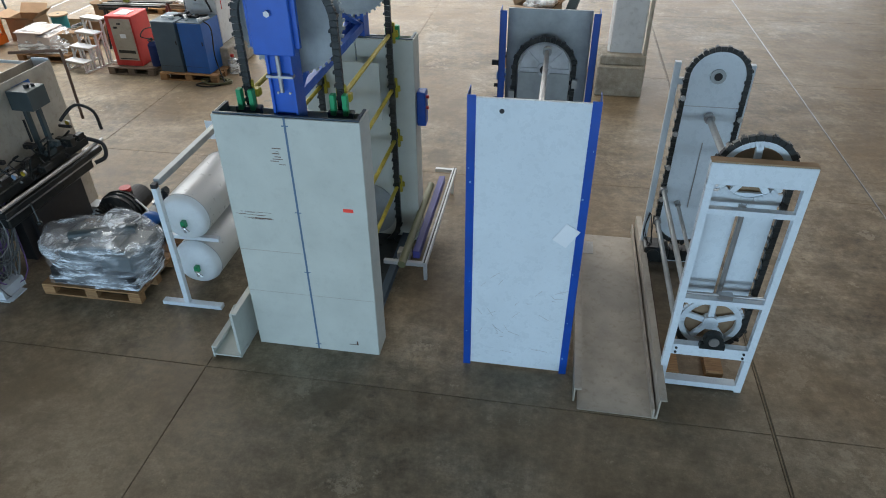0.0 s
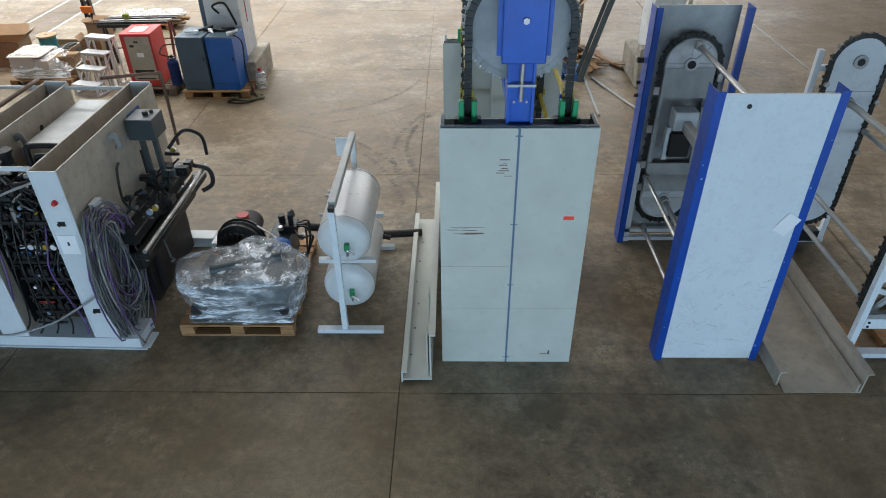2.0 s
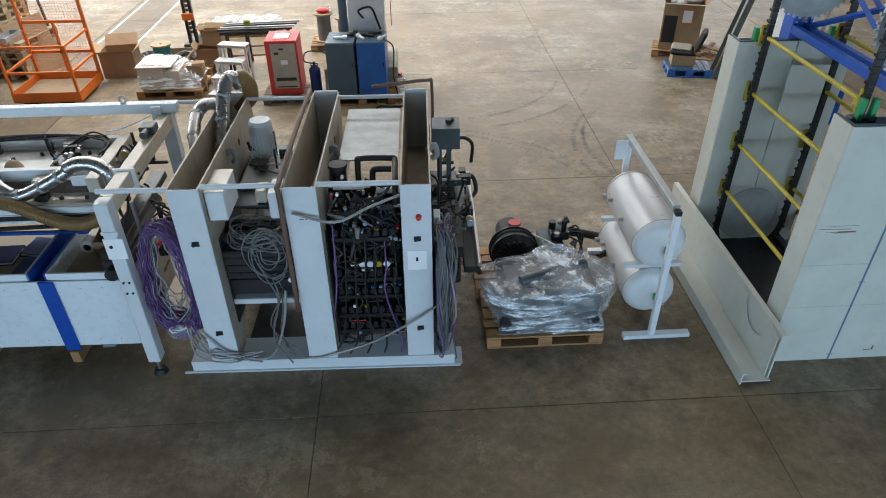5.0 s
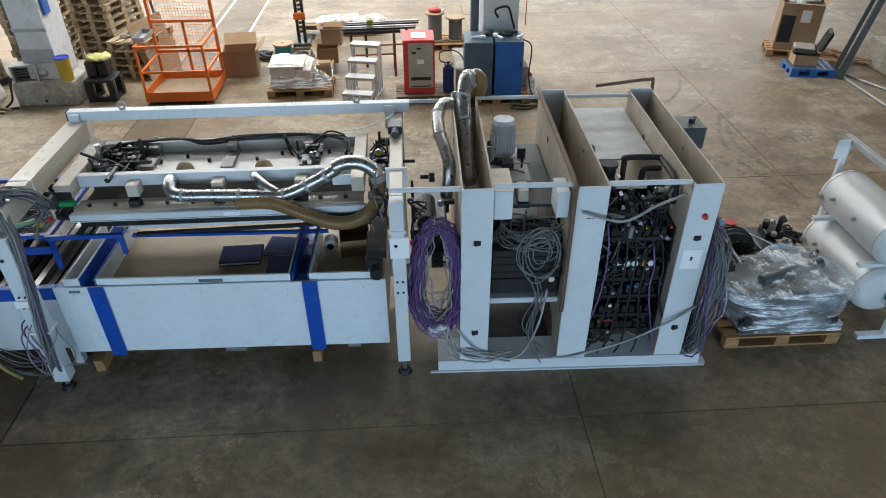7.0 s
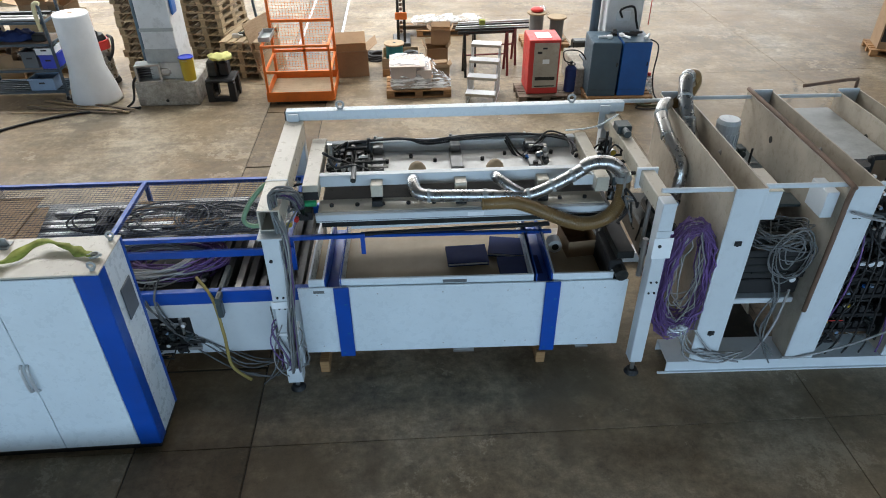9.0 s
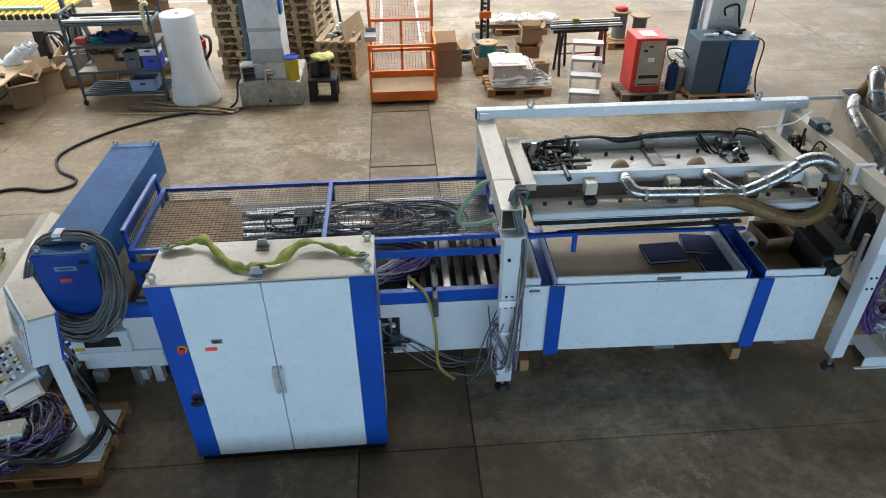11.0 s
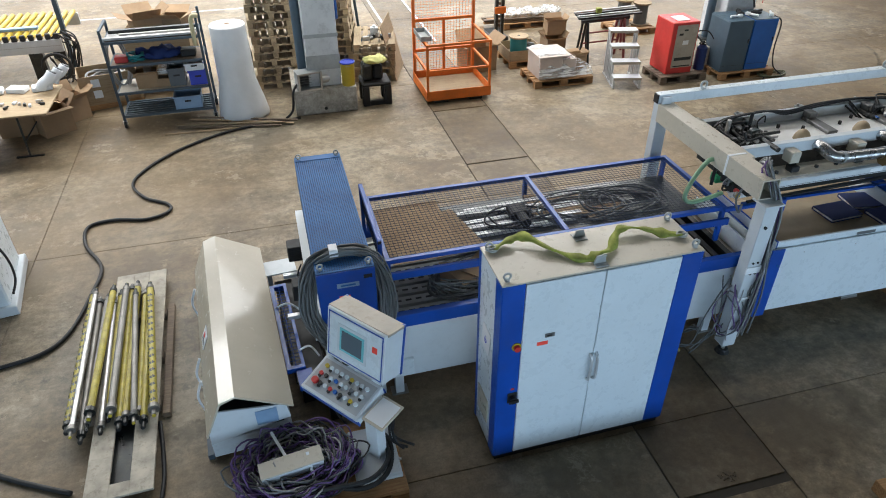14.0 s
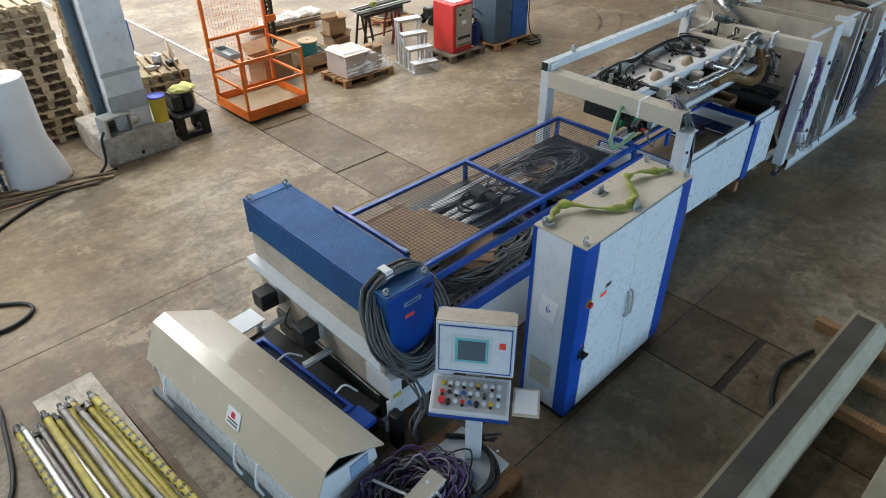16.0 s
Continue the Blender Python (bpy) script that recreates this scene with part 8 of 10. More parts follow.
rod_pallet()
fc = thing("floor_cable", -18, 8, 0, "thick black power cable winding across the floor", "cable")
part("cable", S().tube([(x + 18, y - 8, 0.024) for x, y in ((-15.7, 12.0), (-16.3, 11.9), (-17.0, 11.72), (-17.8, 11.15), (-18.27, 10.4), (-18.1, 9.85), (-17.75, 9.55), (-17.72, 9.33), (-18.0, 9.2), (-18.4, 9.3), (-18.72, 9.2), (-18.68, 8.75), (-18.42, 8.2), (-18.45, 7.7), (-18.57, 7.05), (-18.8, 6.75), (-19.3, 6.6), (-19.7, 6.3), (-19.6, 5.9), (-18.9, 5.3), (-18.2, 4.9))], 0.022, 8, 6), BLACK, fc)


def column(nm, x0, x1, y0, y1, px0, px1, py0, py1, ph, label):
    t = thing(nm, (x0 + x1) / 2, (y0 + y1) / 2, 0, label, "column", kind="structure")
    ox, oy = (x0 + x1) / 2, (y0 + y1) / 2
    part("plinth", S().box(px0 - ox, px1 - ox, py0 - oy, py1 - oy, 0, ph, 0.02), PILLAR, t, "rough concrete plinth")
    part("shaft", S().box(x0 - ox, x1 - ox, y0 - oy, y1 - oy, ph, 9.0, 0.015), COLUMNPAINT, t)
    return t


COLUMNPAINT = paint("column_paint", (0.62, 0.64, 0.65), 0.6, var=0.12, scale=2.2, dirt=0.45, dirtcol=(0.16, 0.16, 0.16))
c1 = column("column_1", -15.46, -14.9, 12.25, 13.0, -15.75, -14.66, 12.1, 13.3, 0.45, "pale scuffed concrete column on a rough plinth")
part("plinth_hole", S().cyl((-0.05, -0.527, 0.1), (-0.05, -0.523, 0.1), 0.03, seg=12), BLACK, c1)
part("steel_band", S().box(-0.29, 0.29, -0.385, -0.376, 0.75, 1.0).box(-0.29, 0.29, -0.385, -0.376, 1.3, 1.36), GALV, c1)
part("down_pipe", S().cyl((-0.36, -0.1, 0.0), (-0.36, -0.1, 9), 0.075, seg=16), SLATE, c1, "dark grey down pipe")
part("blue_bag", S().box(0.285, 0.33, -0.3, -0.05, 1.55, 2.0, 0.02), BLUEMACHINE, c1)
c2 = column("column_2", -7.25, -6.6, 12.35, 13.1, -7.75, -6.4, 12.1, 13.3, 0.5, "pale concrete column on a plinth behind two machines")
part("down_pipe", S().cyl((-0.44, -0.05, 0.5), (-0.44, -0.05, 9), 0.08, seg=16), SLATE, c2)
part("pipe_flange", S().box(-0.62, -0.26, -0.25, 0.1, 0.5, 0.53), OILY, c2)
part("wall_socket", S().box(-0.15, 0.1, -0.40, -0.376, 1.28, 1.45, 0.01), LIGHTGREY, c2)
part("scuff", S().box(-0.2, -0.05, -0.379, -0.3745, 1.7, 1.82).box(0.05, 0.2, -0.379, -0.3745, 1.72, 1.8), OILY, c2)
part("hook_cable", S().tube([(-0.05, -0.42, 1.35), (-0.12, -0.5, 1.5), (0.1, -0.5, 1.55), (0.2, -0.45, 1.3), (0.25, -0.45, 1.15)], 0.02, 8, 6), BLACK, c2)
part("pull_rope", S().cyl((0.45, -0.4, 1.2), (0.45, -0.4, 9), 0.008, seg=6).ball((0.45, -0.4, 1.95), 0.05), RED, c2)
c3 = column("column_3", 0.98, 1.55, 12.3, 13.0, 0.78, 1.62, 12.0, 13.2, 0.55, "rough concrete column on a stepped concrete plinth")
part("plinth_step", S().box(-0.45, 0.36, -0.55, -0.3, 0.55, 0.72, 0.02), PILLAR, c3)
part("down_pipe", S().cyl((0.33, -0.45, 0), (0.33, -0.45, 9), 0.035, seg=12), WORN, c3)


def heater():
    t = thing("space_heater", -15.47, 12.22, 0.45, "grey metal space heater with an open front on the column plinth", "heater", rz=10)
    part("case", S().box(-0.21, -0.195, -0.12, 0.14, 0.0, 0.31).box(0.195, 0.21, -0.12, 0.14, 0.0, 0.31).box(-0.195, 0.195, -0.12, 0.14, 0.0, 0.015).box(-0.195, 0.195, -0.12, 0.14, 0.295, 0.31).box(-0.195, 0.195, 0.125, 0.14, 0.015, 0.295), GALV, t)
    for k in range(6):
        part("fin", S().box(-0.194, 0.194, 0.02, 0.10, 0.045 + 0.045 * k, 0.051 + 0.045 * k), LEAFSTEEL, t)
    part("front_rim", S().box(-0.215, -0.18, -0.128, -0.1205, -0.002, 0.312).box(0.18, 0.215, -0.128, -0.1205, -0.002, 0.312).box(-0.18, 0.18, -0.128, -0.1205, 0.285, 0.312).box(-0.18, 0.18, -0.128, -0.1205, -0.002, 0.025), STEEL, t)
    part("motor", S().cyl((0.21, 0.0, 0.13), (0.34, 0.0, 0.13), 0.075, seg=20).cyl((0.34, 0.0, 0.13), (0.37, 0.0, 0.13), 0.05, seg=20), STEEL, t)
    part("cable", S().tube([(-0.21, 0, 0.1), (-0.3, -0.05, 0.0), (-0.36, -0.1, -0.3), (-0.5, -0.12, -0.42)], 0.02, 8, 6), BLACK, t)
    b = thing("yellow_bucket", -14.78, 12.22, 0.45, "yellow bucket with a blue liner on the plinth", "bucket")
    part("wall", S().cyl((0, 0, 0), (0, 0, 0.40), 0.11, 0.125, seg=24), GOLD, b)
    part("liner", S().ring((0, 0, 0.405), 0.122, 0.014, "z", 28), BLUEBIN, b)
    part("inside", S().cyl((0, 0, 0.401), (0, 0, 0.404), 0.108, seg=24), BLUEBIN, b)
    part("handle", S().tube([(-0.12, -0.05, 0.38), (0, -0.13, 0.36), (0.12, -0.05, 0.38)], 0.004, 5, 5), STEEL, b)
    k = thing("black_crate", -14.28, 12.45, 0, "black plastic stool crate holding oily parts", "crate")
    part("top", S().box(-0.26, 0.26, -0.24, 0.26, 0.36, 0.42, 0.02), BLACK, k)
    for x, y in ((-0.2, -0.18), (0.2, -0.18), (-0.2, 0.2), (0.2, 0.2)):
        part("leg", S().box(x - 0.06, x + 0.06, y - 0.06, y + 0.06, 0, 0.36, 0.01), BLACK, k)
    part("cross_rail", S().box(-0.14, 0.14, -0.22, -0.15, 0.0, 0.08).box(-0.23, -0.16, -0.12, 0.14, 0.0, 0.08).box(0.16, 0.23, -0.12, 0.14, 0.0, 0.08), BLACK, k)
    p = thing("dark_canisters", -14.3, 12.5, 0.42, "two dark canisters standing on the black crate", "canister")
    part("canister", S().box(-0.2, -0.02, -0.15, 0.12, 0, 0.3, 0.03), OILY, p)
    part("canister", S().box(0.0, 0.17, -0.12, 0.14, 0, 0.27, 0.03), BLACK, p)
    y = thing("yellow_cloth", -14.25, 12.48, 0.72, "crumpled pale yellow cloth on dark canisters", "cloth")
    s = S()
    s.ball((0, 0, 0.03), 0.17, 1.25, 0.9, 0.42, 30)
    for v in s.bm.verts:
        d = noise.noise(v.co * 13) * 0.05 + noise.noise(v.co * 31) * 0.018
        v.co += Vector((v.co.x * d * 4, v.co.y * d * 4, d * 0.9))
        v.co.z = max(v.co.z, 0.002)
    part("cloth", s.smooth(), paint("pale_yellow_cloth", (0.60, 0.58, 0.22), 0.9), y)


heater()


def cage():
    t = thing("orange_work_cage", -12.81, 12.55, 0, "orange steel forklift work platform cage with mesh back", "work cage")
    w, d = 0.6, 0.55
    part("fork_pocket", S().box(-0.45, -0.2, -d + 0.02, d, 0.0, 0.085).box(0.2, 0.45, -d + 0.02, d, 0.0, 0.085), OILY, t)
    part("floor_plate", S().box(-w, w, -d, d, 0.086, 0.10), PLY, t)
    part("toe_board", S().box(-w, w, -d - 0.01, -d, 0.06, 0.24).box(-w - 0.01, -w, -d, d, 0.06, 0.24).box(w, w + 0.01, -d, d, 0.06, 0.24).box(-w, w, d, d + 0.01, 0.06, 0.24), ORANGE, t)
    for x in (-w + 0.02, w - 0.02):
        part("front_post", S().box(x - 0.02, x + 0.02, -d, -d + 0.04, 0.24, 1.08), ORANGE, t)
        part("rear_post", S().box(x - 0.025, x + 0.025, d - 0.05, d, 0.24, 2.25), ORANGE, t)
        part("side_rail", S().box(x - 0.018, x + 0.018, -d + 0.04, d - 0.05, 1.04, 1.08).box(x - 0.018, x + 0.018, -d + 0.04, d - 0.05, 0.58, 0.62), ORANGE, t)
    part("front_rail", S().box(-w + 0.04, w - 0.04, -d, -d + 0.035, 1.04, 1.08), ORANGE, t)
    part("front_rail", S().box(-w + 0.04, w - 0.04, -d, -d + 0.035, 0.58, 0.62), ORANGE, t)
    for z in (1.18, 2.2, 0.62):
        part("rear_rail", S().box(-w + 0.045, w - 0.045, d - 0.045, d, z, z + 0.05), ORANGE, t)
    part("centre_post", S().box(-0.02, 0.02, d - 0.045, d - 0.005, 0.24, 1.18), ORANGE, t)
    m = S()
    for k in range(20):
        x = -w + 0.06 + k * 0.0568
        m.cyl((x, d - 0.02, 0.26), (x, d - 0.02, 2.2), 0.0025, seg=4)
    for k in range(38):
        z = 0.28 + k * 0.05
        m.cyl((-w + 0.04, d - 0.02, z), (w - 0.04, d - 0.02, z), 0.0025, seg=4)
    part("mesh", m, ORANGE, t, "thin orange wire mesh")
    part("parts_tray", open_box(-w - 0.05, -w + 0.15, -0.35, 0.2, 1.09, 1.17, 0.006), GALV, t)


cage()


def shelf_trolley():
    t = thing("shelf_trolley", -17.86, 12.75, 0, "dark steel shelf trolley on castors loaded with boxes", "trolley")
    w, d = 0.74, 0.32
    for x in (-w, w):
        for y in (-d, d):
            part("post", S().box(x - 0.02, x + 0.02, y - 0.02, y + 0.02, 0.12, 1.62 if x < 0 else 1.75), DARKRIM, t)
            c = part("castor", S().cyl((x - 0.02, y, 0.06), (x + 0.02, y, 0.06), 0.06, seg=18), BLACK, t)
            part("castor_fork", S().box(x - 0.035, x + 0.035, y - 0.02, y + 0.02, 0.07, 0.125), STEEL, c)
    for z in (0.22, 0.62, 1.08, 1.46):
        part("shelf_frame", S().box(-w, w, -d - 0.02, -d + 0.01, z - 0.04, z).box(-w, w, d - 0.01, d + 0.02, z - 0.04, z).box(-w, -w + 0.03, -d, d, z - 0.04, z).box(w - 0.03, w, -d, d, z - 0.04, z), DARKRIM, t)
        if z > 0.3:
            part("shelf_board", S().box(-w + 0.03, w - 0.03, -d + 0.01, d - 0.01, z - 0.025, z - 0.002), OLDWOOD if z > 0.7 else WORN, t)
        else:
            for k in range(6):
                y = -d + 0.06 + k * 0.1
                part("shelf_bar", S().box(-w + 0.03, w - 0.03, y - 0.018, y + 0.018, z - 0.03, z), DARKRIM, t)
    part("bracket_arm", S().box(-w - 0.02, -w + 0.02, -d - 0.02, d, 1.62, 1.65), DARKRIM, t)
    X, Y = -17.86, 12.75
    carton(X - 0.25, Y - 0.05, 0.62, 0.34, 0.34, 0.24, "open brown cardboard box on the trolley shelf", 4)
    carton(X + 0.02, Y - 0.12, 0.62, 0.22, 0.2, 0.14, "small cardboard box on the trolley shelf", -5, lid=False)
    for nm, x, y, z, a, b, h, m_, lab in (
        ("storage_bin", 0.24, -0.1, 0.62, 0.13, 0.14, 0.3, GREYBIN, "grey plastic storage bin on the trolley"), ("storage_bin", 0.58, -0.12, 0.62, 0.14, 0.16, 0.24, BLUEBIN, "bright blue plastic bin on the trolley"),
        ("storage_bin", 0.33, -0.12, 0.22, 0.22, 0.17, 0.22, PALEBIN, "pale blue plastic bin on the lowest shelf"), ("storage_bin", 0.55, -0.1, 0.865, 0.15, 0.17, 0.12, PAPER, "white plastic bin on the trolley")):
        bn = thing(nm, X + x, Y + y, z, lab, "bin", group="storage bins")
        part("body", open_box(-a, a, -b, b, 0, h, 0.008), m_, bn)
        part("rim", S().box(-a - 0.012, a + 0.012, -b - 0.012, -b, h - 0.025, h).box(-a - 0.012, -a, -b, b, h - 0.025, h).box(a, a + 0.012, -b, b, h - 0.025, h), m_, bn)
        part("grip", S().box(-0.05, 0.05, -b - 0.004, -b - 0.001, h * 0.55, h * 0.55 + 0.03), BLACK, bn)
    f = thing("folded_jacket", X + 0.0, Y - 0.05, 1.08, "dark navy jacket and gloves heaped on the shelf", "clothes")
    s = S()
    s.ball((0.05, 0, 0.05), 0.2, 1.9, 0.85, 0.55, 30)
    for v in s.bm.verts:
        d = noise.noise(v.co * 9) * 0.09 + noise.noise(v.co * 24) * 0.03
        v.co += Vector((v.co.x * d * 1.5, v.co.y * d * 3, d))
        v.co.z = max(v.co.z, 0.002)
    part("cloth", s.smooth(), NAVYCLOTH, f)
    g = thing("green_hose_bundle", X - 0.32, Y - 0.12, 1.08, "dark green hose bundle on the shelf", "hose")
    part("coil", coil((0, 0, 0.06), 0.13, 0.1, 6, 0.016, "z", 0.2, 0.05), TEAL, g)
    r = thing("red_case", X - 0.55, Y - 0.15, 1.08, "small red case on the trolley shelf", "case")
    part("case", S().box(-0.1, 0.1, -0.08, 0.08, 0, 0.10, 0.01), RED, r)
    k = thing("black_charger", X + 0.5, Y - 0.1, 1.08, "black power tool charger on the shelf", "tool")
    part("body", S().box(-0.12, 0.12, -0.1, 0.1, 0, 0.12, 0.02), BLACK, k)
    q = thing("plastic_bag", X + 0.05, Y + 0.12, 0.62, "clear plastic bag on the trolley shelf", "bag")
    part("bag", S().ball((0, 0, 0.2), 0.2, 1.9, 0.6, 0.9).smooth(), FILMWHITE, q)
    o = thing("board_stack", X + 0.0, Y + 0.0, 1.46, "thin grey boards and profiles on the top shelf", "boards")
    part("board", S().box(-0.7, 0.6, -0.25, 0.25, 0.0, 0.02), CLEARPLASTIC, o)
    part("profile", S().box(-0.75, 0.7, -0.3, -0.22, 0.021, 0.05).box(-0.5, 0.7, -0.1, -0.04, 0.021, 0.045), STEEL, o)
    part("profile", S().box(-0.68, 0.72, 0.05, 0.13, 0.021, 0.07), OILY, o)
    wr = thing("cable_ring", X - 0.66, Y + 0.1, 1.0, "ring of pale cable hung on the trolley", "cable")
    part("coil", coil((0, 0, 0), 0.16, 0.42, 10, 0.009, "y", 0.15, 0.05), PALECABLE, wr)
    h = thing("tan_tube", X + 0.66, Y - 0.33, 1.3, "cream plastic tube hooked over the trolley post", "tube")
    part("tube", S().tube([(0, 0, 0), (0, 0, 0.38), (0.05, 0.0, 0.47), (0.12, 0, 0.46)], 0.035, 10, 5), paint("cream_plastic", (0.62, 0.55, 0.33), 0.5), h)


shelf_trolley()


def film_roll():
    t = thing("bubble_film_roll", -16.66, 12.5, 0, "tall roll of white bubble film standing on the floor", "film roll")
    s, n = S(), 40
    prof = [(0.40, 0.0), (0.40, 0.06), (0.37, 0.3), (0.31, 0.62), (0.30, 0.8), (0.295, 1.55), (0.285, 1.58)]
    rows = []
    for r_, z in prof:
        rows.append([s.bm.verts.new(((r_ + 0.012 * noise.noise(Vector((math.cos(a) * 2, math.sin(a) * 2, z * 3)))) * math.cos(a) + (0.06 * (1 - min(1, z / 0.7)) if math.cos(a) > 0 else 0), r_ * math.sin(a), z)) for a in [2 * math.pi * k / n for k in range(n)]])
    for a, b in zip(rows, rows[1:]):
        for k in range(n):
            s.bm.faces.new((a[k], a[(k + 1) % n], b[(k + 1) % n], b[k])).smooth = True
    s.bm.faces.new(rows[-1])
    s.bm.faces.new(list(reversed(rows[0])))
    part("film", s, BUBBLE, t)
    rg = S()
    for k in range(5):
        rg.ring((0, 0, 1.581), 0.05 + 0.05 * k, 0.004, "z", 30, 4)
    part("winding", rg, PAPER, t)
    part("core", S().cyl((0, 0, 1.582), (0, 0, 1.59), 0.04, seg=18), CARD, t, "cardboard core")
    for k in range(6):
        w = thing("wood_strip", -17.0 + 0.08 * k, 11.9 + 0.05 * k, 0.0 + 0.022 * (k % 3), "thin brown wooden strip lying on the floor", "wood strip", rz=-6 - 3 * k + rng.uniform(-4, 4), group="wood strips")
        part("strip", S().box(-0.95 + 0.1 * (k % 2), 0.9, -0.022, 0.022, 0, 0.021, 0.003), OLDWOOD if k % 2 else PLY, w)
    v = thing("vacuum_cleaner", -16.75, 13.35, 0, "red and chrome industrial vacuum cleaner behind the film roll", "vacuum cleaner")
    part("drum", S().cyl((0, 0, 0.12), (0, 0, 0.7), 0.22, seg=28), CHROME, v)
    part("base", S().cyl((0, 0, 0.03), (0, 0, 0.12), 0.26, 0.24, seg=28), BLACK, v)
    part("head", S().cyl((0, 0, 0.7), (0, 0, 0.86), 0.235, seg=28), RED, v)
    part("cap", S().cyl((0, 0, 0.86), (0, 0, 0.96), 0.2, 0.15, seg=28), BLACK, v)
    part("handle", S().tube([(-0.1, -0.1, 0.95), (-0.1, -0.12, 1.05), (0.1, -0.12, 1.05), (0.1, -0.1, 0.95)], 0.014, 6, 4), BLACK, v)
    part("hose", S().tube([(0.2, -0.1, 0.5), (0.35, -0.2, 0.7), (0.35, -0.1, 0.9), (0.2, 0.1, 0.9)], 0.03, 8, 6), BLACK, v)


film_roll()


def pallet_stack(x, y, n, rz_, label, skip=0):
    first = pallet("wooden_pallet", x, y, label, 1.2, 0.8, rz_, PALEWOOD, group="stacked pallets")
    for k in range(1, n):
        copy_thing(first, pose(x + rng.uniform(-0.03, 0.03), y + rng.uniform(-0.03, 0.03), 0.145 * k, 0, 0, rz_ + rng.uniform(-2, 2)))


pallet_stack(-15.95, 14.15, 15, 90, "wooden pallet in a tall stack behind the column")
pallet_stack(-14.75, 14.6, 15, 78, "grey-brown wooden pallet in a tall stack")
pallet_stack(-14.0, 14.0, 5, 80, "old wooden pallet in a low stack")


def stack_top_things():
    b = thing("plywood_sheet", -13.55, 13.75, 0.0, "leaning plywood panel beside the pallets", "plywood panel", rz=70, rx=-14)
    part("panel", S().box(-0.5, 0.5, -0.008, 0.008, 0, 1.1, 0.003), PLY, b)
    t = thing("white_canister", -14.0, 13.9, 0.725, "white canister on the low pallet stack", "canister")
    part("body", S().cyl((0, 0, 0), (0, 0, 0.18), 0.08, seg=20), PAPER, t)
    part("cap", S().cyl((0, 0, 0.18), (0, 0, 0.22), 0.035, seg=14), PAPER, t)
    for k in range(5):
        o = thing("oily_part", -14.2 + 0.11 * k, 13.7 + 0.08 * (k % 3), 0.725, "small oily machine part on the pallet stack", "machine part", rz=30 * k, group="oily parts")
        part("body", S().box(-0.07, 0.07, -0.04, 0.04, 0, 0.08, 0.01).cyl((0.07, 0, 0.04), (0.14, 0, 0.04), 0.025), OILY if k % 2 else STEEL, o)
    p = thing("grey_tripod", -14.3, 15.4, 0, "grey steel stand behind the pallets", "stand")
    part("leg", S().cyl((-0.2, 0, 0), (0.0, 0, 2.2), 0.03).cyl((0.25, 0, 0), (0.05, 0, 2.2), 0.03), SLATE, p)


stack_top_things()
carton(-11.97, 13.6, 0, 0.64, 0.55, 0.5, "large open brown cardboard box on the floor", 6, flap=0.45)


PALECARD = paint("pale_carton", (0.52, 0.44, 0.39), 0.7, var=0.08, dirt=0.1)


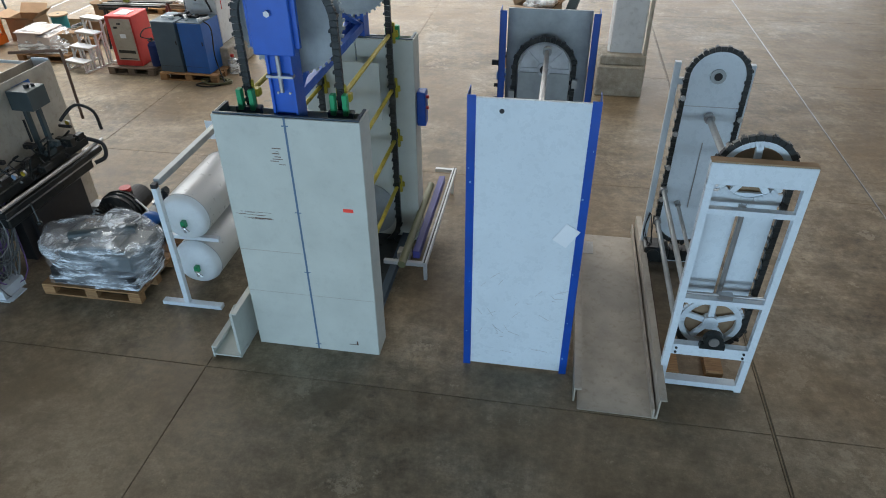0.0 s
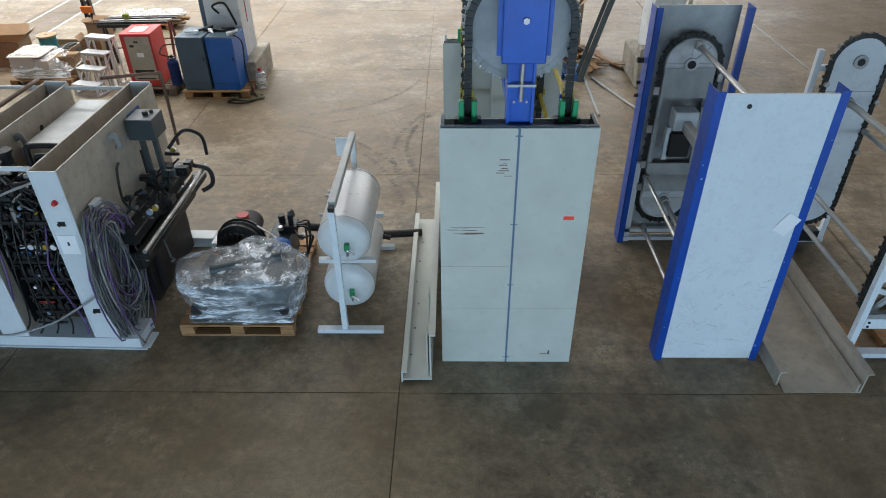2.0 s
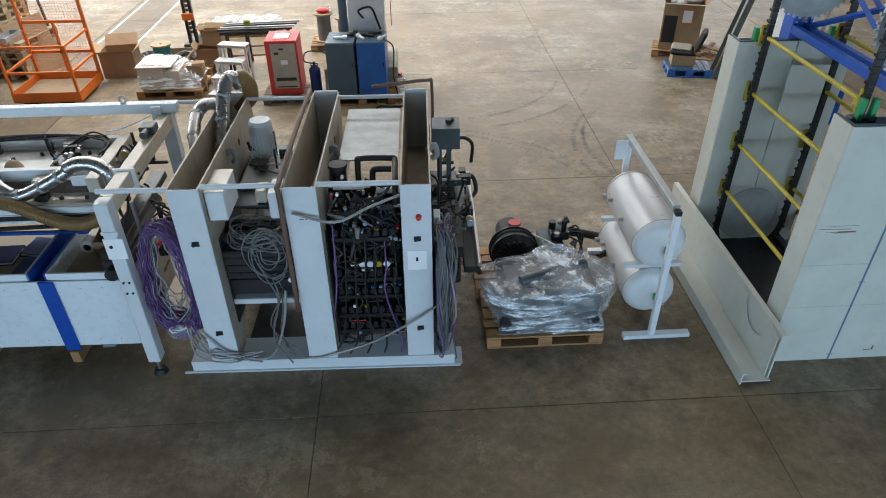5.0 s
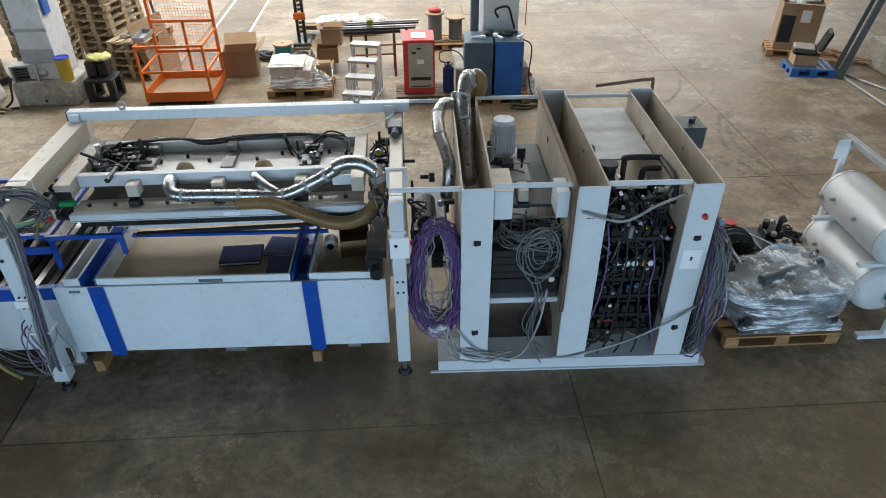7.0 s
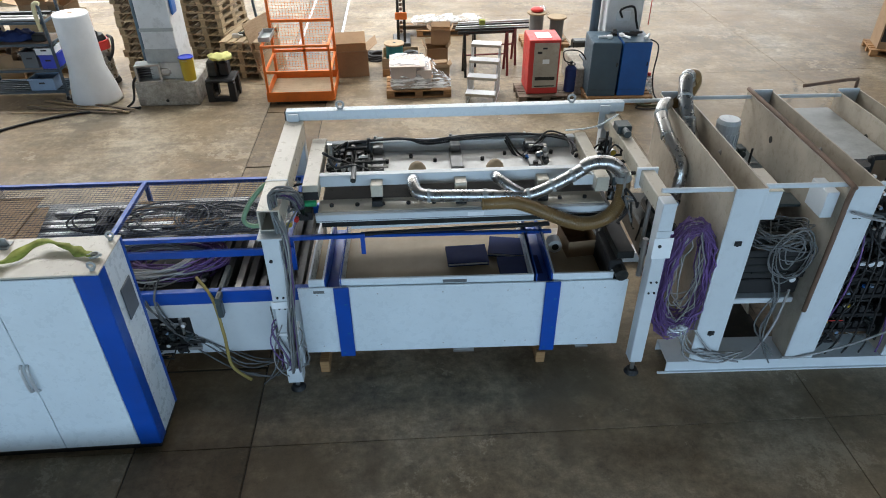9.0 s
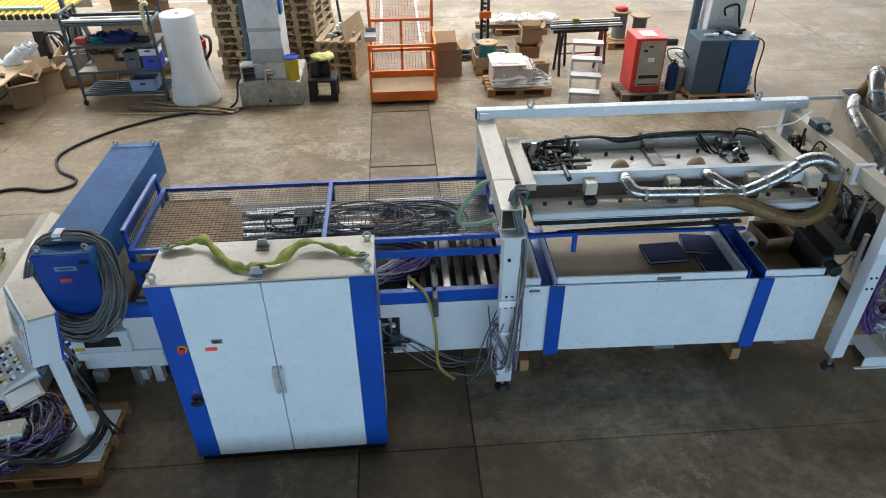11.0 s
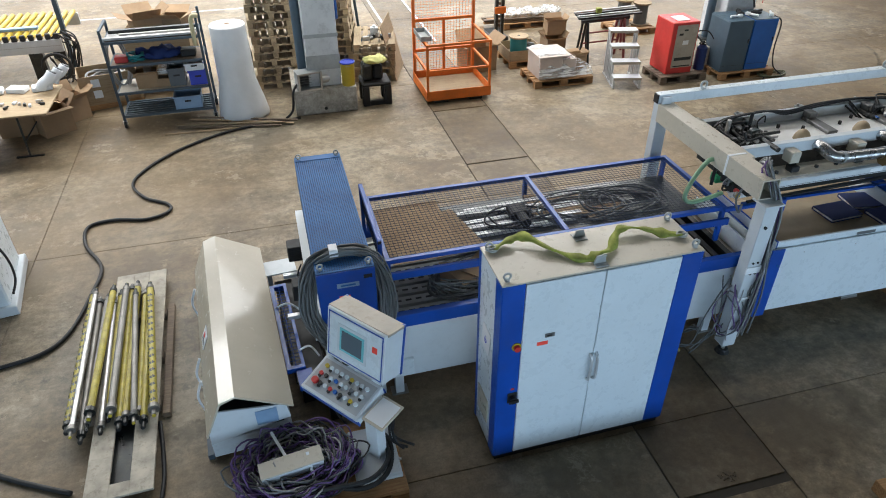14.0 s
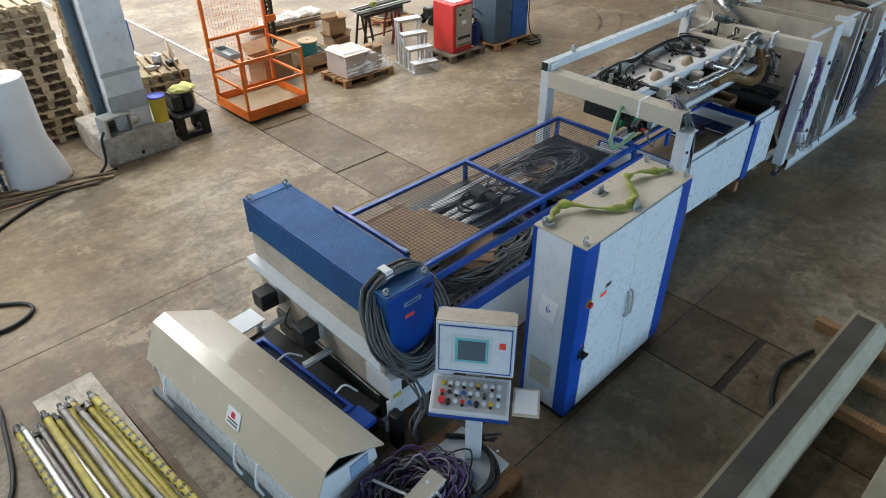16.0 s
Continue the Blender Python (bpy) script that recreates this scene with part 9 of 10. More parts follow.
def goods():
    pallet("wooden_pallet", -10.66, 12.55, "wooden pallet under film-wrapped cartons", 1.2, 0.8, 0)
    t = thing("wrapped_carton_stack", -10.72, 12.55, 0.144, "cartons under milky film on a pallet", "wrapped goods")
    part("carton", S().box(-0.44, 0.02, -0.34, 0.3, 0, 0.42, 0.01), PALECARD, t)
    part("carton", S().box(0.025, 0.3, -0.34, 0.3, 0, 0.36, 0.01), PALECARD, t)
    part("lid_sheet", S().box(-0.47, 0.18, -0.36, 0.32, 0.421, 0.44, 0.004), PALECARD, t, "pale top sheet")
    s = S()
    n = 24
    rows = []
    for j in range(9):
        v = j / 8
        row = []
        for i in range(n + 1):
            u = i / n
            x, y = -0.46 + u * 1.12, -0.37 + 0.7 * v
            z = 0.455 - max(0, u - 0.45) ** 1.2 * 0.62 + 0.03 * noise.noise(Vector((x * 5, y * 5, 1))) if v > 0.05 else 0.04
            row.append(s.bm.verts.new((x, y - (0.02 if v < 0.05 else 0) + 0.03 * noise.noise(Vector((x * 7, y * 3, 4))), max(0.02, z))))
        rows.append(row)
    for a, b in zip(rows, rows[1:]):
        for i in range(n):
            s.bm.faces.new((a[i], a[i + 1], b[i + 1], b[i])).smooth = True
    part("film", s, FILMWHITE, t, "milky stretch film")
    carton(-10.22, 12.62, 0.146, 0.28, 0.28, 0.3, "small open cardboard box on the wrapped pallet", 5, flap=0.3)
    pallet("wooden_pallet", -10.75, 13.7, "wooden pallet carrying spool, hoses and cartons", 1.2, 0.8, 0)
    c = thing("collar_box", -10.85, 13.7, 0.146, "open wooden collar box on a pallet", "wooden box")
    part("side", open_box(-0.5, 0.25, -0.36, 0.36, 0, 0.2, 0.018), PLY, c)
    w = thing("wire_spool", -11.1, 13.55, 0.17, "teal wire spool with wooden flanges", "spool")
    part("winding", S().cyl((0, 0, 0.03), (0, 0, 0.40), 0.17, seg=28), TEAL, w)
    part("flange", S().cyl((0, 0, 0.0), (0, 0, 0.03), 0.2, seg=28), PLY, w)
    part("flange", S().cyl((0, 0, 0.40), (0, 0, 0.43), 0.2, seg=28), PLY, w)
    part("bore", S().cyl((0, 0, 0.431), (0, 0, 0.433), 0.03, seg=14), BLACK, w)
    h = thing("hose_coil", -10.75, 13.75, 0.19, "grey hose coil in a wooden box", "hose")
    part("coil", coil((0, 0, 0.08), 0.18, 0.2, 14, 0.014, "z", 0.18, 0.06), GREYCABLE, h)
    carton(-10.25, 13.75, 0.146, 0.42, 0.36, 0.3, "open cardboard box on a pallet", 3, flap=0.35)
    carton(-10.15, 13.95, 0.45, 0.40, 0.3, 0.28, "stacked open cardboard box on a pallet", -4, flap=0.35)
    b = thing("black_hose_heap", -11.5, 14.4, 0, "heap of black hose on the floor", "hose")
    part("coil", coil((0, 0, 0.08), 0.28, 0.18, 9, 0.03, "z", 0.3, 0.06), BLACK, b)
    # far stack of planks under film
    pallet("wooden_pallet", -10.0, 16.2, "far wooden pallet under planks", 1.2, 0.8, 0)
    for k in range(7):
        p = thing("plank", -10.0 + rng.uniform(-0.1, 0.1), 15.9 + 0.12 * (k % 4), 0.146 + 0.05 * (k // 4) + 0.001 * k, "rough timber plank on a far pallet", "plank", rz=rng.uniform(-4, 4), group="planks")
        part("plank", S().box(-1.0, 0.9, -0.05, 0.05, 0.0, 0.045, 0.004), WOOD if k % 2 else OLDWOOD, p)
    for k in range(3):
        f = thing("film_heap", -10.4 + 0.5 * k, 16.1, 0.27, "milky film heaped over planks", "film")
        s = S().ball((0, 0, 0.04), 0.28, 1.2, 0.8, 0.35, 16)
        for v in s.bm.verts:
            v.co += Vector((0.06, 0.06, 0.05)) * noise.noise(v.co * 9 + Vector((k, 0, 0)))
        part("film", s.smooth(), FILMWHITE, f)
    # mast of a hand lifter: dark ribbed upright
    m = thing("lifter_mast", -10.95, 15.2, 0, "dark mast of a hand lifter with orange parts", "lifter")
    part("upright", S().box(-0.10, -0.04, -0.05, 0.05, 0.05, 2.6).box(0.04, 0.10, -0.05, 0.05, 0.05, 2.6), OILY, m)
    for k in range(24):
        part("chain_link", S().box(-0.03, 0.03, -0.03, 0.03, 0.3 + k * 0.095, 0.36 + k * 0.095, 0.006), RUST, m)
    part("carriage", S().box(-0.13, 0.13, -0.09, -0.052, 0.6, 0.75, 0.01), ORANGE, m)
    part("base", S().box(-0.2, 0.2, -0.15, 0.6, 0.0, 0.1, 0.02), OILY, m)


goods()


def trestle(x, y, rz_=0.0):
    t = thing("steel_trestle", x, y, 0, "dark red steel trestle carrying profile bars", "trestle", rz=rz_, group="trestles")
    for e in (-0.42, 0.42):
        part("leg", S().cyl((e, -0.2, 0), (e, -0.03, 0.82), 0.028, seg=6).cyl((e, 0.2, 0), (e, 0.03, 0.82), 0.028, seg=6), BRICKRED if e > 0 else OILY, t)
    part("top_bar", S().box(-0.55, 0.55, -0.035, 0.035, 0.8, 0.86, 0.005), OILY, t)
    part("stretcher", S().cyl((-0.42, 0.1, 0.35), (0.42, 0.1, 0.35), 0.018, seg=6), BRICKRED, t)
    return t


tr = trestle(-9.3, 13.35, 3)
copy_thing(tr, pose(-9.05, 13.95, 0, 0, 0, 3))
for k in range(4):
    b = thing("profile_bar", -9.15 + 0.03 * k, 13.4 + 0.15 * k, 0.862, "dark profile bar laid across the trestles", "profile bar", rz=2 + k, group="trestle bars")
    part("bar", S().box(-0.75, 0.7, -0.025, 0.025, 0, 0.035, 0.004), STEEL if k % 2 else OILY, b)
yb = thing("yellow_clamp", -9.35, 13.6, 0.90, "yellow clamp on the trestle bars", "clamp")
part("clamp", S().box(-0.06, 0.06, -0.05, 0.05, 0, 0.1, 0.015), SLING, yb)


def step_ladder():
    t = thing("step_ladder", -9.45, 12.2, 0, "aluminium step ladder with four broad treads", "step ladder", rz=-14)
    for k in range(4):
        y, z = -0.42 + 0.22 * k, 0.22 + 0.23 * k
        part("tread", S().box(-0.27, 0.27, y - 0.11, y + 0.11, z - 0.03, z, 0.006), ALU, t)
        for x in (-0.25, 0.25):
            part("upright", S().box(x - 0.018, x + 0.018, y - 0.09, y - 0.055, 0.0, z - 0.03), ALU, t)
            part("brace", S().box(x - 0.014, x + 0.014, y + 0.06, y + 0.09, 0.0 if k == 3 else 0.02, z - 0.03), ALU, t)
        part("tread_lip", S().box(-0.27, 0.27, y - 0.114, y - 0.1101, z - 0.05, z - 0.002), WORN, t)
    for x in (-0.25, 0.25):
        part("floor_rail", S().box(x - 0.02, x + 0.02, -0.52, 0.36, 0.0, 0.03), ALU, t)
        part("side_brace", S().cyl((x, -0.45, 0.05), (x, 0.3, 0.85), 0.013, seg=8), ALU, t)


step_ladder()


def cabinets_back():
    p = pallet("wooden_pallet", -8.36, 12.05, "dark dirty pallet under a red machine", 1.0, 0.7, 0, OLDWOOD)
    t = thing("red_welding_machine", -8.42, 12.08, 0.146, "red and grey machine cabinet with papers on top", "machine cabinet")
    part("body", S().box(-0.29, 0.27, -0.26, 0.34, 0.0, 0.98, 0.012), RED, t)
    part("front_panel", S().box(-0.20, 0.24, -0.268, -0.261, 0.12, 0.93), WORN, t, "grey front panel")
    part("louvre", S().box(-0.16, 0.2, -0.272, -0.2685, 0.26, 0.32).box(-0.16, 0.2, -0.272, -0.2685, 0.14, 0.16), OILY, t)
    part("display", S().box(-0.14, -0.06, -0.272, -0.2685, 0.74, 0.78).box(-0.05, 0.03, -0.272, -0.2685, 0.82, 0.85), BLACK, t)
    part("label", S().box(-0.04, 0.08, -0.272, -0.2685, 0.56, 0.64), PAPER, t)
    part("top_paper", S().box(-0.14, 0.12, -0.15, 0.15, 0.981, 0.992), PAPER, t)
    g = thing("blue_gas_bottle", -7.9, 11.95, 0.146, "small dark blue gas bottle beside the red cabinet", "gas bottle")
    part("body", S().cyl((0, 0, 0), (0, 0, 0.42), 0.10, seg=24).cyl((0, 0, 0.42), (0, 0, 0.48), 0.10, 0.05, seg=24), NAVYCLOTH, g)
    part("valve", S().cyl((0, 0, 0.48), (0, 0, 0.55), 0.025).ring((0, 0, 0.5), 0.07, 0.01, "z", 18), BLACK, g)
    part("hose", S().tube([(0, 0, 0.52), (-0.15, -0.1, 0.6), (-0.12, 0.1, 0.7), (0.2, 0.15, 0.65), (0.4, 0.0, 0.3)], 0.012, 6, 6), BLACK, g)
    pallet("wooden_pallet", -7.05, 11.95, "wooden pallet under two cooling units", 1.2, 0.8, 0)
    for nm, x0, x1, m_, lab in (("cooling_unit", -7.62, -7.12, SLATE, "slate grey-blue sheet metal unit on a pallet"), ("cooling_unit", -7.08, -6.58, BLUEMACHINE, "royal blue sheet metal unit on a pallet")):
        u = thing(nm, (x0 + x1) / 2, 11.95, 0.146, lab, "machine cabinet", rz=-3, group="cooling units")
        w = (x1 - x0) / 2
        part("body", S().box(-w, w, -0.33, 0.33, 0.0, 0.96, 0.01), m_, u)
        part("top_sheet", S().box(-w + 0.005, w - 0.005, -0.325, 0.325, 0.961, 0.972), SLATE, u)
        part("panel_line", S().box(-w + 0.02, w - 0.02, -0.333, -0.3305, 0.12, 0.124), OILY, u)
        part("latch", S().box(w - 0.05, w - 0.03, -0.34, -0.331, 0.55, 0.62), BLACK, u)
    for k in range(7):
        o = thing("hand_tool", -7.4 + 0.13 * k, 11.85 + 0.1 * (k % 3), 1.119, "dark hand tool lying on the units", "tool", rz=40 * k, group="hand tools")
        part("body", S().cyl((-0.1, 0, 0.03), (0.08, 0, 0.03), 0.022).box(0.06, 0.15, -0.035, 0.035, 0.0, 0.06, 0.01), BLACK if k % 3 else PAPER, o)
    h = thing("air_hose", -6.5, 11.8, 0, "black air hose hanging down and coiled on the floor", "hose")
    part("hose", S().tube([(-0.1, -0.05, 1.12), (0.05, -0.1, 1.0), (0.03, -0.12, 0.5), (0.1, -0.15, 0.15), (0.2, -0.3, 0.02), (0.0, -0.5, 0.02), (-0.3, -0.45, 0.02), (-0.1, -0.25, 0.03)], 0.013, 6, 6), BLACK, h)
    part("coil", coil((0.05, -0.25, 0.03), 0.25, 0.14, 6, 0.012, "z", 0.25, 0.02), OLIVE, h)
    c = thing("white_canister", -6.36, 12.15, 0, "white plastic canister with a red cap on the floor", "canister")
    part("body", S().cyl((0, 0, 0), (0, 0, 0.26), 0.11, 0.10, seg=20).cyl((0, 0, 0.26), (0, 0, 0.32), 0.10, 0.03, seg=20), FILMWHITE, c)
    part("cap", S().cyl((0, 0, 0.32), (0, 0, 0.37), 0.035, seg=14), RED, c)
    # spools on a far pallet
    pallet("wooden_pallet", -7.8, 15.0, "far wooden pallet under two cable drums", 1.0, 0.8, 0)
    for k, (x, hgt) in enumerate(((-8.0, 0.6), (-7.55, 0.5))):
        s = thing("cable_drum", x, 14.95, 0.146, "grey cable drum with pale wooden flanges", "cable drum", group="cable drums")
        part("winding", S().cyl((0, 0, 0.03), (0, 0, hgt - 0.03), 0.15, seg=24), GREYCABLE, s)
        part("flange", S().cyl((0, 0, 0), (0, 0, 0.03), 0.21, seg=28), PLY, s)
        part("flange", S().cyl((0, 0, hgt - 0.03), (0, 0, hgt), 0.21, seg=28), PLY, s)
        if k == 0:
            part("red_bag", S().ball((0, 0, hgt + 0.05), 0.12, 1.2, 1, 0.5).smooth(), RED, s, "red and white bag")
            part("white_bag", S().ball((0.1, 0.05, hgt + 0.06), 0.1, 1.0, 1, 0.6).smooth(), FILMWHITE, s)
    v = thing("wheeled_pump", -7.2, 14.1, 0, "dark wheeled pump standing behind the column", "pump")
    part("body", S().box(-0.18, 0.2, -0.12, 0.12, 0.12, 0.4, 0.03), OILY, v)
    part("wheel", S().cyl((-0.12, -0.16, 0.12), (-0.12, -0.13, 0.12), 0.12, seg=20), BLACK, v)
    part("wheel", S().cyl((-0.12, 0.13, 0.12), (-0.12, 0.16, 0.12), 0.12, seg=20), BLACK, v)


cabinets_back()


def right_corner():
    pallet("wooden_pallet", -0.42, 13.95, "wooden pallet under a big carton", 1.0, 0.8, -20)
    c = carton(-0.42, 13.95, 0.146, 0.78, 0.62, 0.95, "tall printed cardboard box full of packing paper", -20, flap=0.55)
    part("black_print", S().box(-0.36, -0.1, -0.313, -0.3105, 0.15, 0.7), BLACK, c, "black printed panel")
    part("address_label", S().box(-0.02, 0.2, -0.314, -0.311, 0.55, 0.85), ORANGE, c, "orange-edged paper label")
    part("label_paper", S().box(0.0, 0.18, -0.3165, -0.3145, 0.58, 0.82), PAPER, c)
    pk = S()
    for k in range(22):
        pk.ball((rng.uniform(-0.28, 0.28), rng.uniform(-0.2, 0.2), 0.9 + rng.uniform(0, 0.12)), rng.uniform(0.06, 0.12), 1, 1, 0.7, 8)
    part("packing_paper", pk, PAPER, c, "crumpled white packing paper")
    b = pallet("plastic_pallet", -0.62, 12.75, "blue plastic pallet with white feet on the floor", 0.85, 0.6, -10, BLUEMACHINE)
    for k in range(7):
        part("top_slat", S().box(-0.42 + 0.12 * k, -0.34 + 0.12 * k, -0.3, 0.3, 0.145, 0.16, 0.004), SLATE, b)
    carton(-0.72, 12.85, 0.162, 0.44, 0.34, 0.2, "cardboard box under a black seat", -12, lid=False)
    s = thing("vehicle_seat", -0.72, 12.85, 0.365, "black vehicle seat with a grey cushion on a carton", "seat", rz=-25)
    part("shell", S().box(-0.26, 0.2, -0.2, 0.2, 0.0, 0.1, 0.04), BLACK, s)
    part("cushion", S().box(-0.25, 0.14, -0.17, 0.17, 0.1, 0.15, 0.025), WORN, s, "grey cushion")
    part("backrest", S().box(-0.05, 0.05, -0.2, 0.2, 0.0, 0.42, 0.04, pose(0.22, 0, 0.08, 0, 18, 0)), BLACK, s)
    for k in range(11):
        w = thing("wood_scrap", 0.28 + rng.uniform(-0.25, 0.4), 13.35 + rng.uniform(-0.35, 0.5), 0.0 + 0.022 * k, "splintered pallet board in a heap", "wood scrap", rz=rng.uniform(0, 180), rx=rng.uniform(-18, 18), group="wood scraps")
        part("board", S().box(-0.38, 0.38, -0.05, 0.05, 0, 0.022, 0.003), WOOD if k % 3 else PLY, w)
    l = thing("leaning_channel", 0.35, 12.6, 0, "grey-green steel channel leaning against the column", "steel channel")
    part("channel", S().cyl((-0.55, -0.25, 0.02), (0.55, 0.25, 3.4), 0.07, seg=4).cyl((-0.62, -0.12, 0.02), (0.48, 0.38, 3.4), 0.05, seg=4), DARKGREEN, l)
    for k, (x0, y0, x1, y1) in enumerate(((-0.1, 12.6, -0.12, 10.7), (0.05, 12.5, 0.6, 10.95))):
        r = thing("steel_tube", (x0 + x1) / 2, (y0 + y1) / 2, 0, "thin grey steel tube lying on the floor", "tube", group="steel tubes")
        dx, dy = (x1 - x0) / 2, (y1 - y0) / 2
        part("tube", S().cyl((-dx, -dy, 0.022), (dx, dy, 0.022), 0.022, seg=10), GALV, r)


right_corner()


def work_table():
    t = thing("folding_table", -20.45, 12.2, 0, "folding table with a tan top covered in small parts", "table")
    part("tabletop", S().box(-1.1, 1.0, -0.68, 0.55, 0.72, 0.75, 0.006), PLY, t)
    for x in (-0.85, 0.5):
        part("leg_frame", S().cyl((x, -0.5, 0.02), (x, -0.45, 0.72), 0.016).cyl((x, 0.45, 0.02), (x, 0.4, 0.72), 0.016).cyl((x, -0.5, 0.25), (x, 0.45, 0.25), 0.012), OILY, t)
        part("foot", S().box(x - 0.2, x + 0.2, -0.52, -0.48, 0, 0.02).box(x - 0.2, x + 0.2, 0.43, 0.47, 0, 0.02), BLACK, t)
    X, Y = -20.45, 12.2
    m = thing("mint_board", X - 0.55, Y + 0.1, 0.751, "mint green plastic board on the table", "board")
    part("board", S().box(-0.4, 0.3, -0.16, 0.16, 0, 0.02, 0.004), MINT, m)
    for k in range(5):
        w = thing("foam_block", X - 0.7 + 0.36 * k, Y + 0.38, 0.751, "white foam packing block on the table", "foam block", rz=rng.uniform(-20, 20), group="foam blocks")
        part("block", S().box(-0.15, 0.15, -0.1, 0.1, 0, 0.08, 0.015), PAPER, w)
    for k in range(3):
        d = thing("white_duct_elbow", X + 0.78 + 0.07 * k, Y + 0.15 + 0.14 * k, 0.751, "white plastic duct elbow on the table", "duct elbow", rz=30, group="duct elbows")
        part("elbow", S().tube([(0, 0, 0.08), (0.05, 0, 0.16), (0.16, 0, 0.22), (0.24, 0, 0.3)], 0.075, 14, 4), PAPER, d)
        part("mouth", S().cyl((0.238, 0, 0.298), (0.25, 0, 0.315), 0.062, seg=18), GREYCABLE, d)
    hs = thing("black_hose_loop", X - 0.3, Y - 0.3, 0.755, "loop of black hose lying on the table", "hose")
    part("coil", coil((0, 0, 0.02), 0.28, 0.14, 3, 0.014, "z", 0.1, 0.015), BLACK, hs)
    for k in range(16):
        p = thing("small_fitting", X - 0.4 + 0.085 * k, Y - 0.4 + rng.uniform(0, 0.25), 0.751, "small dark or white fitting on the table", "fitting", rz=rng.uniform(0, 180), group="small fittings")
        part("body", S().box(-0.035, 0.035, -0.02, 0.02, 0, 0.04, 0.006).cyl((0.03, 0, 0.02), (0.07, 0, 0.02), 0.012), (OILY, PAPER, STEEL)[k % 3], p)
    carton(-19.75, 12.65, 0, 0.5, 0.45, 0.42, "brown cardboard box standing on the floor", 35)
    carton(-19.55, 13.15, 0, 0.45, 0.42, 0.40, "brown cardboard box with parts inside", 38)
    carton(-20.3, 12.75, 0, 0.55, 0.42, 0.38, "brown cardboard box under the table", 5)
    carton(-21.05, 12.3, 0, 0.42, 0.36, 0.36, "cardboard box beneath the table", -4)
    b = thing("plywood_crate", -18.95, 13.75, 0.0, "open plywood crate with cables inside", "crate", rz=12)
    part("side", open_box(-0.5, 0.5, -0.32, 0.32, 0.1, 0.62, 0.016), PLY, b)
    part("bearer", S().box(-0.5, 0.5, -0.3, -0.2, 0, 0.1).box(-0.5, 0.5, 0.2, 0.3, 0, 0.1), WOOD, b)
    part("sheet_label", S().box(-0.3, -0.16, -0.324, -0.3205, 0.42, 0.56).box(-0.3, -0.16, -0.324, -0.3205, 0.22, 0.36), PAPER, b)
    part("inner_cable", coil((0, 0, 0.5), 0.3, 0.2, 10, 0.014, "z", 0.2, 0.06), PALECABLE, b)
    d = thing("plywood_crate", -18.0, 14.4, 0, "tall open plywood crate with cartons behind the trolley", "crate", rz=-6)
    part("side", open_box(-0.6, 0.6, -0.4, 0.4, 0.1, 1.1, 0.018), PLY, d)
    part("bearer", S().box(-0.6, 0.6, -0.38, -0.28, 0, 0.1).box(-0.6, 0.6, 0.28, 0.38, 0, 0.1), WOOD, d)
    carton(-18.2, 14.4, 0.12, 0.5, 0.5, 1.2, "carton sticking out of a plywood crate", 20)
    carton(-17.7, 14.45, 0.12, 0.45, 0.45, 1.15, "carton sticking out of a plywood crate", -15)


work_table()


def roller_conveyor():
    t = thing("roller_conveyor", -21.6, 15.6, 0, "far roller conveyor with yellow rollers and silver side rail", "conveyor")
    part("side_rail", S().box(-3.2, 1.75, -0.62, -0.56, 0.62, 0.86, 0.006), ALU, t)
    part("side_rail", S().box(-3.2, 1.75, 1.2, 1.26, 0.62, 0.86, 0.006), ALU, t)
    part("rail_groove", S().box(-3.2, 1.75, -0.6225, -0.6205, 0.74, 0.75), STEEL, t)
    for k in range(34):
        x = -3.1 + k * 0.145
        part("roller", S().cyl((x, -0.55, 0.90), (x, 1.2, 0.90), 0.045, seg=12), GOLD, t)
        part("bearing_block", S().box(x - 0.045, x + 0.045, -0.63, -0.56, 0.865, 0.97, 0.01), BLACK, t)
    for x in (-2.6, 1.2):
        part("leg", S().box(x - 0.12, x + 0.12, -0.5, -0.36, 0, 0.62), OILY, t)
        part("leg", S().box(x - 0.12, x + 0.12, 1.0, 1.14, 0, 0.62), OILY, t)
    part("blue_profile", S().box(-2.0, 1.3, -0.2, -0.08, 0.95, 1.0, 0.005), PALEBIN, t)
    part("drag_cable", S().tube([(-2.6, -0.6, 0.5), (-1.5, -0.7, 0.25), (-0.3, -0.7, 0.3), (0.4, -0.65, 0.55)], 0.04, 8, 6), BLACK, t)
    part("end_cable", strands([(1.7, -0.5, 0.95), (1.9, -0.5, 0.8), (1.85, -0.5, 0.4), (1.7, -0.5, 0.1), (1.5, -0.5, 0.5)], 10, 0.014, 0.08, 0.08), BLACK, t)
    part("drive_wheel", S().ring((1.55, -0.66, 0.35), 0.25, 0.03, "y", 30), BLACK, t)
    part("mast", S().box(1.72, 1.8, -0.3, -0.2, 0, 1.6), DARKRIM, t)
    u = thing("white_machine_corner", -19.59, 8.08, 0, "white machine cabinet with a black cable", "machine cabinet", rz=8)
    part("body", S().box(-0.9, 0.28, -0.55, 0.45, 0.0, 1.0, 0.02), WHITE, u)
    part("plinth", S().box(-0.9, 0.34, -0.6, 0.5, 0.0, 0.12, 0.01), LIGHTGREY, u)
    part("cable", S().tube([(0.29, -0.3, 0.85), (0.38, -0.35, 0.6), (0.36, -0.3, 0.3), (0.3, -0.4, 0.15)], 0.014, 6, 6), BLACK, u)


roller_conveyor()


